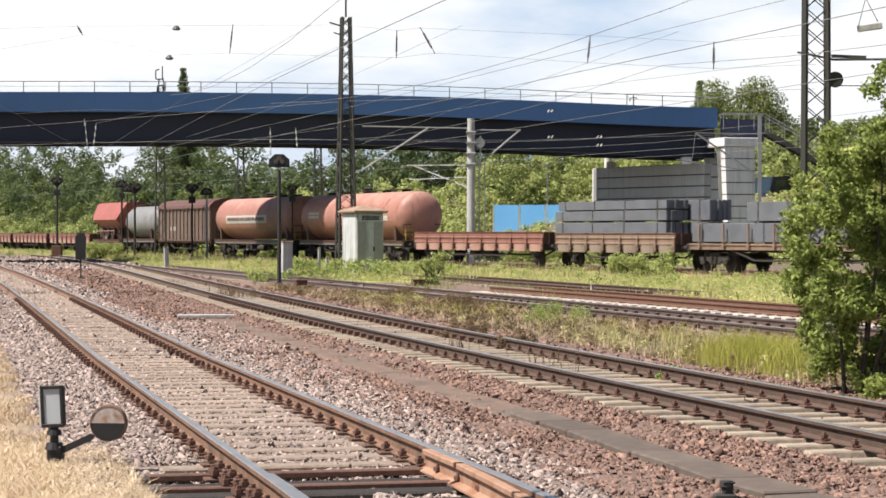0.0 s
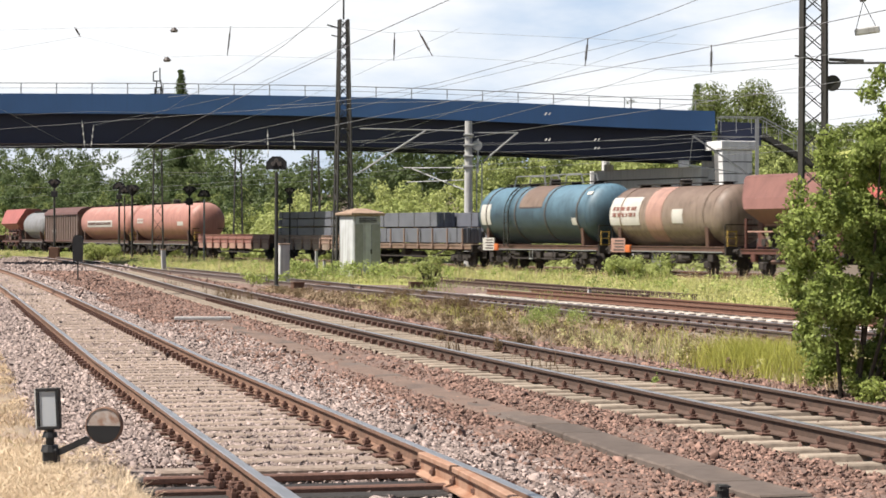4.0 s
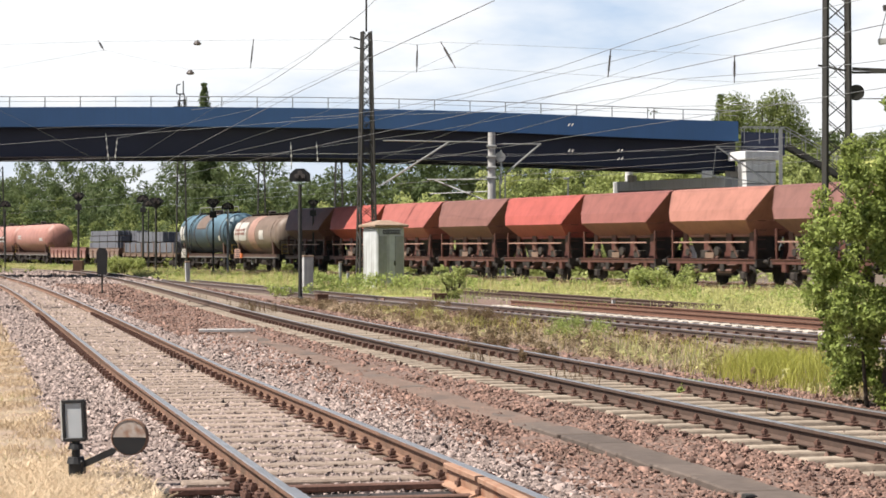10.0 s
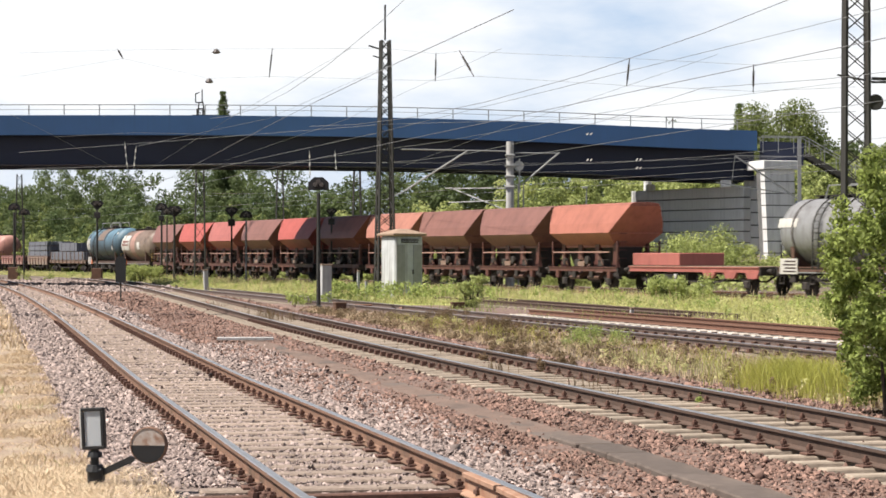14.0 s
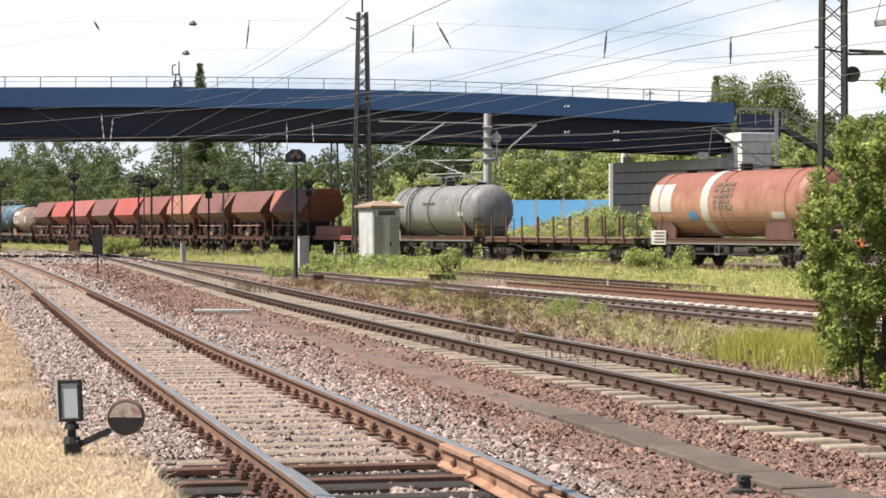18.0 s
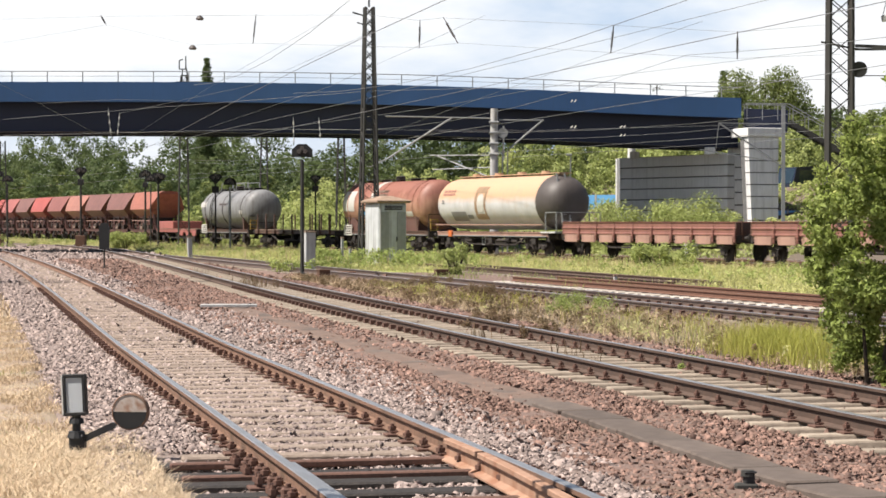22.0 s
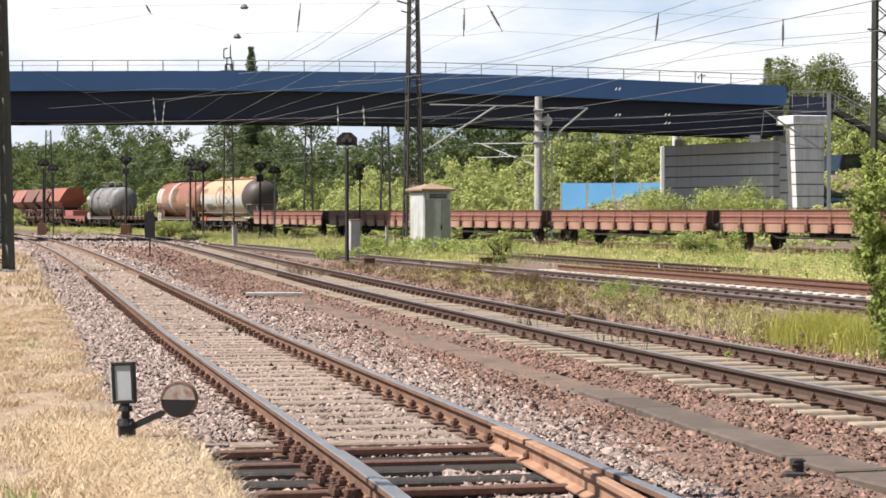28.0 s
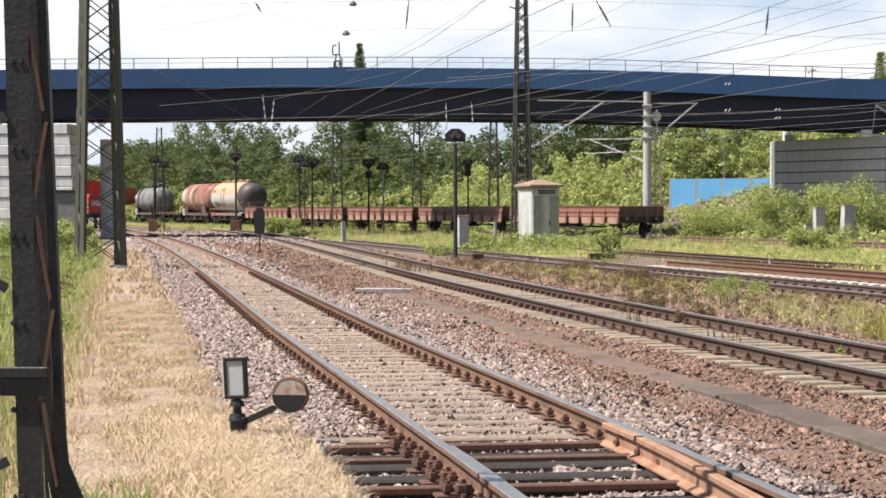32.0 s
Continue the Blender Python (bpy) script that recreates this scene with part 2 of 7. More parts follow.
M["insulator"] = mat("brown_porcelain", (0.12, 0.10, 0.09), (0.08, 0.07, 0.065), 5, 0.3)


# ---- mesh helpers ----
def part(name, bm, material, parent=None, label=""):
    """Links a bmesh as one mesh object, under a thing or part where one is given."""
    me = bpy.data.meshes.new(name)
    bm.to_mesh(me)
    bm.free()
    me.materials.append(material)
    ob = new(name, me)
    if parent:
        ob.parent = parent
    return tagged(ob, label)


def share(name, me, parent, m=None):
    """One more object on a mesh that is already there."""
    ob = new(name, me)
    ob.parent = parent
    if m is not None:
        ob.matrix_basis = m
    return ob


def holder(name, label, category, m=None, group="", kind=""):
    ob = new(name)
    ob.empty_display_size = 0.3
    if m is not None:
        ob.matrix_basis = m
    return tagged(ob, label, category, group, kind)


def raw(name, verts, faces, material, parent=None, smooth=False):
    """A mesh object from numpy arrays of verts and of equal-sided faces."""
    verts, faces = np.asarray(verts, np.float32), np.asarray(faces, np.int32)
    k = faces.shape[1]
    me = bpy.data.meshes.new(name)
    me.vertices.add(len(verts))
    me.vertices.foreach_set("co", verts.ravel())
    me.loops.add(faces.size)
    me.loops.foreach_set("vertex_index", faces.ravel())
    me.polygons.add(len(faces))
    me.polygons.foreach_set("loop_start", np.arange(0, faces.size, k, dtype=np.int32))
    me.update(calc_edges=True)
    if smooth:
        me.polygons.foreach_set("use_smooth", np.ones(len(faces), bool))
    me.materials.append(material)
    ob = new(name, me)
    if parent:
        ob.parent = parent
    return ob


def bx(bm, x0, x1, y0, y1, z0, z1, bevel=0.0, m=None):
    r = bmesh.ops.create_cube(bm, size=1)
    vs = r["verts"]
    bmesh.ops.scale(bm, vec=(abs(x1 - x0), abs(y1 - y0), abs(z1 - z0)), verts=vs)
    bmesh.ops.translate(bm, vec=((x0 + x1) / 2, (y0 + y1) / 2, (z0 + z1) / 2), verts=vs)
    if bevel:
        es = list({e for v in vs for e in v.link_edges})
        r = bmesh.ops.bevel(bm, geom=es, offset=bevel, segments=1, affect="EDGES")
        vs = list({v for f in r["faces"] for v in f.verts} | {v for v in vs if v.is_valid})
    if m is not None:
        bmesh.ops.transform(bm, matrix=m, verts=vs)
    return vs


def rod(bm, p0, p1, r0, r1=None, seg=8, cap=True):
    p0, p1 = Vector(p0), Vector(p1)
    d = p1 - p0
    m = Matrix.Translation((p0 + p1) / 2) @ d.to_track_quat("Z", "Y").to_matrix().to_4x4()
    return bmesh.ops.create_cone(bm, cap_ends=cap, segments=seg, radius1=r0, radius2=r0 if r1 is None else r1, depth=d.length, matrix=m)["verts"]


def bar(bm, p0, p1, w, h=None):
    """A square-edged bar from point to point."""
    p0, p1 = Vector(p0), Vector(p1)
    d = p1 - p0
    m = Matrix.Translation((p0 + p1) / 2) @ d.to_track_quat("Z", "Y").to_matrix().to_4x4() @ Matrix.Diagonal((w, h or w, d.length, 1))
    return bmesh.ops.create_cube(bm, size=1, matrix=m)["verts"]


def prism(bm, outline, axis, a, b):
    """An outline of 2D points drawn out along an axis ('x': outline is y, z; 'y': x, z; 'z': x, y)."""
    def at(p, v):
        return {"x": (v, p[0], p[1]), "y": (p[0], v, p[1]), "z": (p[0], p[1], v)}[axis]
    lo, hi = [bm.verts.new(at(p, a)) for p in outline], [bm.verts.new(at(p, b)) for p in outline]
    k = len(outline)
    fs = [bm.faces.new(lo), bm.faces.new(hi)] + [bm.faces.new((lo[i], lo[(i + 1) % k], hi[(i + 1) % k], hi[i])) for i in range(k)]
    bmesh.ops.recalc_face_normals(bm, faces=fs)
    return lo + hi


def loft(bm, rings, cap=True):
    """A skin over rings of equally many points."""
    vs = [[bm.verts.new(p) for p in ring] for ring in rings]
    k, fs = len(rings[0]), []
    for a, b in zip(vs, vs[1:]):
        for i in range(k):
            fs.append(bm.faces.new((a[i], a[(i + 1) % k], b[(i + 1) % k], b[i])))
    if cap:
        fs += [bm.faces.new(vs[0]), bm.faces.new(vs[-1])]
    bmesh.ops.recalc_face_normals(bm, faces=fs)
    return fs


def BM():
    return bmesh.new()


def smooth(ob, angle=0.6):
    """Rounds the shading where faces meet at less than the angle."""
    me = ob.data
    bm = bmesh.new()
    bm.from_mesh(me)
    for f in bm.faces:
        f.smooth = True
    for e in bm.edges:
        e.smooth = len(e.link_faces) == 2 and e.calc_face_angle(0) < angle
    bm.to_mesh(me)
    bm.free()
    return ob


# ---- plan: centre lines of the tracks (x for each distance y ahead of the camera) ----
def line_1(y):
    u = y / 100
    return ((-1.252 * u + 1.073) * u - 23.608) * u + 2.948


def line_2(y):
    u = y / 100
    return ((-4.204 * u + 10.439) * u - 29.952) * u + 9.634


def line_3(y):
    return 3.75 - 0.292 * (y - 49.5)


def line_4(y):
    return 5.4 - 0.285 * (y - 68)


def line_7(y):
    return 7.96 - 0.305 * (y - 50.3)


def line_5(y):
    u = y - 100
    return 9.538 - 0.46 * u + 0.321e-3 * max(u - 20, 0) ** 2 - 0.161e-3 * max(u - 70, 0) ** 2


def rise_1(y):
    """The near track lies a little higher at its near end."""
    return 0.10 * min(max((30 - y) / 16, 0), 1)


def stations(line, y0, y1, step, lift=lambda y: 0.0):
    """Poses along a line, step metres apart: x forward, y to the left."""
    out, y, acc = [], y0, 0.0
    dy = 0.02
    nxt = 0.0
    while y < y1:
        x0, x1 = line(y), line(y + dy)
        if acc >= nxt:
            out.append(Matrix.Translation((x0, y, lift(y))) @ Matrix.Rotation(math.atan2(dy, x1 - x0), 4, "Z"))
            nxt += step
        acc += math.hypot(x1 - x0, dy)
        y += dy
    return out


# ---- ground ----
RNG = np.random.default_rng(7)


def smoothstep(a, b, v):
    k = np.clip((v - a) / (b - a), 0, 1)
    return k * k * (3 - 2 * k)


def ground_height(x, y):
    """Level ground, with the wooded slope rising behind the far track."""
    back = line5_np(y)
    rise = 5.2 * smoothstep(9, 40, x - back) * smoothstep(60, 150, y)
    left = 3.0 * smoothstep(235, 330, y)
    return -0.27 + rise + left


def line5_np(y):
    u = y - 100
    return 9.538 - 0.46 * u + 0.321e-3 * np.maximum(u - 20, 0) ** 2 - 0.161e-3 * np.maximum(u - 70, 0) ** 2


def build_ground():
    xs = np.concatenate([[-3000, -1200, -500, -250], np.linspace(-150, 150, 76), [250, 500, 1200, 3000]])
    ys = np.concatenate([[-3000, -800, -200, -60], np.linspace(-20, 400, 106), [600, 1200, 3000]])
    gx, gy = np.meshgrid(xs, ys)
    near = (np.abs(gx) <= 160) & (gy > -30) & (gy < 420)
    gz = np.where(near, ground_height(gx, gy), np.where(gy >= 400, 2.7, -0.27))
    v = np.stack([gx, gy, gz], -1).reshape(-1, 3)
    w = len(xs)
    i = (np.arange(len(ys) - 1)[:, None] * w + np.arange(w - 1)).ravel()
    ob = raw("ground", v, np.stack([i, i + 1, i + w + 1, i + w], 1), M["ground"], smooth=True)
    tagged(ob, "dry stony earth with sparse green growth", "ground", kind="structure")


def strip(name, label, material, left, right, y0, y1, z, step=1.0, category="ground", rough=0.0):
    """A sheet of ground between two edge lines, with its edges turned down."""
    ys = np.arange(y0, y1 + step, step)
    rows = []
    for y in ys:
        a, b = left(y), right(y)
        w = [a - 0.25, a] + [a + (b - a) * k / 10 for k in range(1, 10)] + [b, b + 0.25]
        rows.append([(x, y, z(x, y) + (-0.14 if k in (0, 12) else rough * noise.noise((x * 1.7, y * 1.3, 3)))) for k, x in enumerate(w)])
    v = np.array(rows).reshape(-1, 3)
    i = (np.arange(len(ys) - 1)[:, None] * 13 + np.arange(12)).ravel()
    ob = raw(name, v, np.stack([i, i + 1, i + 14, i + 13], 1), material, smooth=True)
    return tagged(ob, label, category, kind="structure")


def stones(name, label, material, xs, ys, zs, size):
    """Loose broken stones, each a flat, sharp-edged shard."""
    n = len(xs)
    base = np.array([(1, 0, -0.6), (-0.5, 0.87, -0.6), (-0.5, -0.87, -0.6), (0.8, 0.2, 0.6), (-0.55, 0.6, 0.6), (-0.3, -0.75, 0.6)], float)
    tri = np.array([(3, 4, 5), (0, 1, 4), (0, 4, 3), (1, 2, 5), (1, 5, 4), (2, 0, 3), (2, 3, 5)])
    p = base[None] * RNG.uniform(0.6, 1.25, (n, 6, 1)) + RNG.normal(0, 0.2, (n, 6, 3))
    p *= (size * np.exp(RNG.normal(-0.12, 0.36, n)))[:, None, None] * np.array([1.05, 0.8, 0.55])
    q = RNG.normal(size=(n, 4)) * np.array([0.9, 0.28, 0.28, 0.9])
    q /= np.linalg.norm(q, axis=1, keepdims=True)
    a, b, c, d = q.T
    rot = np.stack([1 - 2 * (c * c + d * d), 2 * (b * c - a * d), 2 * (b * d + a * c), 2 * (b * c + a * d), 1 - 2 * (b * b + d * d), 2 * (c * d - a * b),
                    2 * (b * d - a * c), 2 * (c * d + a * b), 1 - 2 * (b * b + c * c)], 1).reshape(n, 3, 3)
    p = np.einsum("nij,nkj->nki", rot, p) + np.stack([xs, ys, zs], 1)[:, None]
    f = tri[None] + (np.arange(n) * 6)[:, None, None]
    ob = raw(name, p.reshape(-1, 3), f.reshape(-1, 3), material)
    return tagged(ob, label, "gravel", kind="stuff")


def blades(name, label, material, xs, ys, zs, height, width, category="grass", lean=0.35):
    """Grass: each blade a bent, tapering strip."""
    n = len(xs)
    h = height * RNG.uniform(0.5, 1.25, n)
    a = RNG.uniform(0, 2 * math.pi, n)
    w = width * RNG.uniform(0.6, 1.3, n)
    ca, sa = np.cos(a), np.sin(a)
    b = RNG.uniform(0, 2 * math.pi, n)
    ln = h * RNG.uniform(0.1, 1, n) * lean
    bxx, byy = np.cos(b) * ln, np.sin(b) * ln
    o = np.stack([xs, ys, zs], 1)
    side = np.stack([ca, sa, np.zeros(n)], 1) * w[:, None] / 2
    mid = o + np.stack([bxx * 0.3, byy * 0.3, h * 0.6], 1)
    tip = o + np.stack([bxx, byy, h], 1)
    v = np.stack([o - side, o + side, mid + side * 0.75, mid - side * 0.75, tip + side * 0.12, tip - side * 0.12], 1).reshape(-1, 3)
    k = (np.arange(n) * 6)[:, None]
    f = np.concatenate([k + np.array([[0, 1, 2, 3]]), k + np.array([[3, 2, 4, 5]])], 0)
    return tagged(raw(name, v, f, material), label, category, kind="stuff")


def leaves(centres, radii, count, size, squash=0.8, hollow=0.55, wild=0.55, simple=False):
    """Leaves scattered through lumps: each a bent quad, or far off a triangle, with its own turn. Returns verts and faces."""
    centres, radii = np.asarray(centres, float), np.asarray(radii, float)
    share_of = radii ** 2 / (radii ** 2).sum()
    idx = RNG.choice(len(centres), count, p=share_of)
    d = RNG.normal(size=(count, 3))
    d /= np.linalg.norm(d, axis=1, keepdims=True)
    r = radii[idx] * (hollow + (1.08 - hollow) * RNG.random(count) ** 0.7)
    p = centres[idx] + d * r[:, None] * np.array([1, 1, squash])
    nrm = d + RNG.normal(0, wild, (count, 3)) + np.array([0, 0, 0.35])
    nrm /= np.linalg.norm(nrm, axis=1, keepdims=True)
    t = np.cross(nrm, RNG.normal(size=(count, 3)))
    t /= np.linalg.norm(t, axis=1, keepdims=True)
    s = np.cross(nrm, t)
    sz = size * RNG.uniform(0.6, 1.4, count)[:, None]
    a, b = t * sz, s * sz * 0.5
    if simple:
        v = np.stack([p - a - b, p + a - b, p + b * 1.6 + nrm * sz * 0.2], 1).reshape(-1, 3)
        return v, (np.arange(count) * 3)[:, None] + np.array([[0, 1, 2]])
    v = np.stack([p - a, p - b + nrm * sz * 0.15, p + a, p + b + nrm * sz * 0.15], 1).reshape(-1, 3)
    k = (np.arange(count) * 4)[:, None]
    return v, k + np.array([[0, 1, 2, 3]])


build_ground()
BED = -0.235


def bed_1(x, y):
    d = abs(x - line_1(y))
    if y < 16.6 and x < line_1(y) and d < 1.7:
        return rise_1(y) - 0.225
    return rise_1(y) + (-0.199 if d < 0.62 and y > 16.8 else -0.206 if d < 0.9 else -0.155 if y < 16.6 else -0.175 + 0.02 * math.exp(-((d - 1.6) / 0.5) ** 2))


def bed_2(x, y):
    d = abs(x - line_2(y))
    return -0.238 if d < 1.32 else -0.19 + rise_1(y) * max(0.0, 1 - max(0.0, x - line_1(y) - 1.4) / 1.6)


strip("ballast_bed_near", "pale pinkish grey crushed-stone ballast bed", M["ballast"], lambda y: line_1(y) - 1.9, lambda y: line_1(y) + 1.5, -16, 240, bed_1, category="ballast", rough=0.02)
strip("ballast_bed_middle", "reddish brown crushed-stone ballast bed", M["ballast_brown"], lambda y: line_1(y) + 1.42, lambda y: line_2(y) + 2.3, -16, 176, bed_2, category="ballast", rough=0.03)
strip("ballast_bed_far", "brown ballast with thin weeds", M["ballast_brown"], lambda y: max(line_3(y) - 2.2, line_2(y) + 2.6), lambda y: line_3(y) + 2.6, 0, 105, lambda x, y: -0.20 if abs(x - line_3(y)) > 1.2 else -0.235, category="ballast", rough=0.03)
strip("ballast_bed_siding", "rust-stained ballast of a siding", M["ballast_brown"], lambda y: line_3(y) + 2.65, lambda y: line_7(y) + 1.6 if y < 64 else line_4(y) + 1.7, 20, 92, lambda x, y: -0.225, category="ballast", rough=0.03)
strip("ballast_bed_main", "grey-brown ballast under the far main line", M["ballast"], lambda y: line_5(y) - 2.3, lambda y: line_5(y) + 6.5, 20, 400, lambda x, y: -0.2, 3.0, category="ballast", rough=0.03)
strip("meadow", "mossy green ground under the grass", M["meadow_soil"], lambda y: (line_7(y) + 1.9 if y < 64 else line_4(y) + 1.9 if y < 84 else line_3(y) + 2.8), lambda y: line_5(y) - 2.5, 30, 112, lambda x, y: -0.215, category="grass", rough=0.03)
strip("meadow_back", "mossy green ground behind the yard throat", M["meadow_soil"], lambda y: line_2(y) + 2.6, lambda y: line_5(y) - 2.5, 112.5, 230, lambda x, y: -0.215, category="grass", rough=0.03)
strip("path", "trodden path of dry straw-coloured soil", M["dry_soil"], lambda y: line_1(y) - 3.55, lambda y: line_1(y) - 2.14, -16, 105, lambda x, y: -0.17 + rise_1(y) * 0.7, category="path", rough=0.02)


# ---- tracks ----
RAIL = [(-0.07, -0.16), (0.07, -0.16), (0.07, -0.148), (0.012, -0.125), (0.010, -0.045), (0.036, -0.036), (0.036, -0.006), (0.028, 0.0),
        (-0.028, 0.0), (-0.036, -0.006), (-0.036, -0.036), (-0.010, -0.045), (-0.012, -0.125), (-0.07, -0.148)]


def rail(line, off, y0, y1, parent, lift, top, label="", side_mat=None, name="rail"):
    st = stations(line, y0, y1, 1.0 if y1 - y0 < 60 else 1.6, lift)
    bm = BM()
    loft(bm, [[m @ Vector((0, off + a, b)) for a, b in RAIL] for m in st])
    bm.faces.ensure_lookup_table()
    ob = part(name, bm, side_mat or M["rail_side"], parent, label)
    ob.data.materials.append(top)
    for f in ob.data.polygons:
        if f.normal.z > 0.5 and f.center.z > -0.02 + lift(f.center.y):
            f.material_index = 1
    return ob


def sleeper_mesh(length, width, material, name="sleeper", waist=0.0):
    bm = BM()
    bx(bm, -width / 2, width / 2, -length / 2, length / 2, -0.33, -0.172, bevel=0.015)
    if waist:
        for v in bm.verts:
            if v.co.z > -0.25:
                v.co.x *= 0.74
                v.co.y *= 0.985
        for v in bm.verts:
            if v.co.z > -0.2 and abs(v.co.y) < 0.4:
                v.co.z -= waist
    me = bpy.data.meshes.new(name)
    bm.to_mesh(me)
    bm.free()
    me.materials.append(material)
    return me


def fastener_mesh():
    bm = BM()
    bx(bm, -0.085, 0.085, -0.10, 0.02, -0.172, -0.150, bevel=0.004)
    bx(bm, -0.035, 0.035, -0.05, 0.015, -0.150, -0.125, bevel=0.006)
    rod(bm, (0, -0.035, -0.13), (0, -0.035, -0.068), 0.022, 0.018, 6)
    rod(bm, (0, -0.035, -0.118), (0, -0.035, -0.088), 0.036, None, 6)
    me = bpy.data.meshes.new("fastener")
    bm.to_mesh(me)
    bm.free()
    me.materials.append(M["fastener"])
    return me


FAST = fastener_mesh()


def track(name, label, line, y0, y1, spacing, sleepers, lift=lambda y: 0.0, top=None, fast_to=0.0, fast_far=0.0, skip=(0, 0), side=None):
    """A track: two rails, each sleeper, and the fasteners of the near stretch."""
    t = holder(name, label, "railway track", kind="structure")
    for off in (0.7535, -0.7535):
        rail(line, off, y0, y1, t, lift, top or M["rail_top"], side_mat=side)
    far = []
    for m in stations(line, y0, y1, spacing, lift):
        y = m.translation.y
        if skip[0] < y < skip[1]:
            continue
        j = Matrix.Translation((0, RNG.normal(0, 0.02) + (0.34 if sleepers(y).name.endswith("long") else 0), RNG.normal(0, 0.004))) @ Matrix.Rotation(RNG.normal(0, 0.012), 4, "Z")
        share("sleeper", sleepers(y), t, m @ j)
        for off in (0.7535, -0.7535):
            for s in (1, -1):
                p = m @ Matrix.Translation((0, off + s * 0.06, 0)) @ Matrix.Rotation(math.pi if s > 0 else 0, 4, "Z")
                if 9 < y < fast_to:
                    share("fastener", FAST, t, p)
                elif fast_to <= y < fast_far:
                    far.append(p)
    if far:
        bm = BM()
        for p in far:
            bx(bm, -0.06, 0.06, -0.08, 0.015, -0.172, -0.09, m=p)
        tagged(part("fastener_rows", bm, M["fastener"], t), kind="stuff")
    return t


S_PALE = sleeper_mesh(2.5, 0.26, M["sleeper_pale"])
S_GREY, S_TAN, S_DARK = sleeper_mesh(2.5, 0.24, M["sleeper_grey"]), sleeper_mesh(2.6, 0.27, M["sleeper_tan"], waist=0.03), sleeper_mesh(2.9, 0.25, M["sleeper_dark"], name="sleeper_long")
track("track_1", "near siding track with worn shiny rail heads, curving away", line_1, -14, 240, 0.63, lambda y: S_GREY if y > 16.4 else S_DARK, rise_1, fast_to=30, fast_far=60)
track("track_2", "running track on pale concrete sleepers", line_2, -14, 172, 0.62, lambda y: S_TAN, fast_to=36, fast_far=62, side=M["rail_brown"])
track("track_3", "running track with polished rails before the grass", line_3, 20, 116, 0.65, lambda y: S_TAN, fast_far=62, side=M["rail_steel"])
track("track_4", "overgrown siding track ending in the grass", line_4, 63, 92, 0.65, lambda y: S_TAN, side=M["rail_brown"], top=M["rail_steel"])
track("track_7", "rusty siding track on pale sleepers", line_7, 26, 70, 0.65, lambda y: S_PALE, side=M["rail_rust"], top=M["rail_dull"])
track("track_5", "far main line under the freight train", line_5, 40, 330, 0.9, lambda y: S_TAN)
track("track_6", "second far main line behind the freight train", lambda y: line_5(y) + 4.7, 60, 200, 0.9, lambda y: S_TAN)


# ---- road bridge ----
BRIDGE_Y, BRIDGE_W = 133.0, 11.6
NEARER = Matrix.Translation((0, 0, 1.7)) @ Matrix.Scale(0.995, 4) @ Matrix.Translation((0, 0, -1.7))     # plan drawn a touch too far off


def deck_top(x):
    """Height of the deck's upper edge: level, then falling to the abutment."""
    return 10.45 - 1.05 * smoothstep(-22, 20, x) * (0.45 + 0.55 * smoothstep(-10, 22, x))


def long_beam(name, material, parent, x0, x1, y0, y1, top, bottom, label="", step=3.0):
    xs = np.arange(x0, x1 + 0.01, step)
    bm = BM()
    loft(bm, [[(x, y0, deck_top(x) + bottom), (x, y1, deck_top(x) + bottom), (x, y1, deck_top(x) + top), (x, y0, deck_top(x) + top)] for x in xs])
    return part(name, bm, material, parent, label)


def build_bridge():
    b = holder("road_bridge", "blue steel girder road bridge over the tracks", "bridge", NEARER)
    x0, x1 = -70, 17.0
    y = BRIDGE_Y
    for k in range(4):
        a, c = x0 + k * 21.75, x0 + (k + 1) * 21.75
        long_beam("fascia_panel", M["blue"], b, a, c, y, y + 0.25, 0, -1.23, "blue painted fascia", 21.75 / 8)
        long_beam("girder_web", M["navy"], b, a, c, y + 1.5, y + 1.7, -0.9, -2.98, "dark blue girder web, the deck's shade put into its colour", 21.75 / 8)
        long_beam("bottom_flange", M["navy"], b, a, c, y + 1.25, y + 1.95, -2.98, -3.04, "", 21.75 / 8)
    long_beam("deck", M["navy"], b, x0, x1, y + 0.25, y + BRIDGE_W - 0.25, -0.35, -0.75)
    long_beam("fascia_back", M["blue"], b, x0, x1, y + BRIDGE_W - 0.25, y + BRIDGE_W, 0, -1.28)
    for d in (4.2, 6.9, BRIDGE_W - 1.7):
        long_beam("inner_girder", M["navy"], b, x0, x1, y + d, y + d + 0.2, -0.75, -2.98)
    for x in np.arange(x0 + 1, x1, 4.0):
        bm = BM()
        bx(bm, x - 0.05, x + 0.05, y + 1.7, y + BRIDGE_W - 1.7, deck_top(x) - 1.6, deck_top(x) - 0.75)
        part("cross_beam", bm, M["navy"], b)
    for side, yy in (("front", y + 0.15), ("back", y + BRIDGE_W - 0.15)):
        r = new("railing")
        r.parent = b
        for h, w in ((0.66, 0.05), (0.36, 0.025)):
            bm = BM()
            xs = np.arange(x0, x1 + 0.1, 3.0)
            loft(bm, [[(x, yy + a * w / 2, deck_top(x) + h + b * w / 2) for a, b in ((-1, -1), (1, -1), (1, 1), (-1, 1))] for x in xs])
            part("handrail", bm, M["steel"], r)
        bm = BM()
        bx(bm, -0.03, 0.03, -0.03, 0.03, -0.1, 0.68)
        me = part("railing_post", bm, M["steel"], r)
        me.location = (x0, yy, deck_top(x0))
        for x in np.arange(x0 + 2.2, x1, 2.2):
            share("railing_post", me.data, r, pose(x, yy, deck_top(x)))
    return b


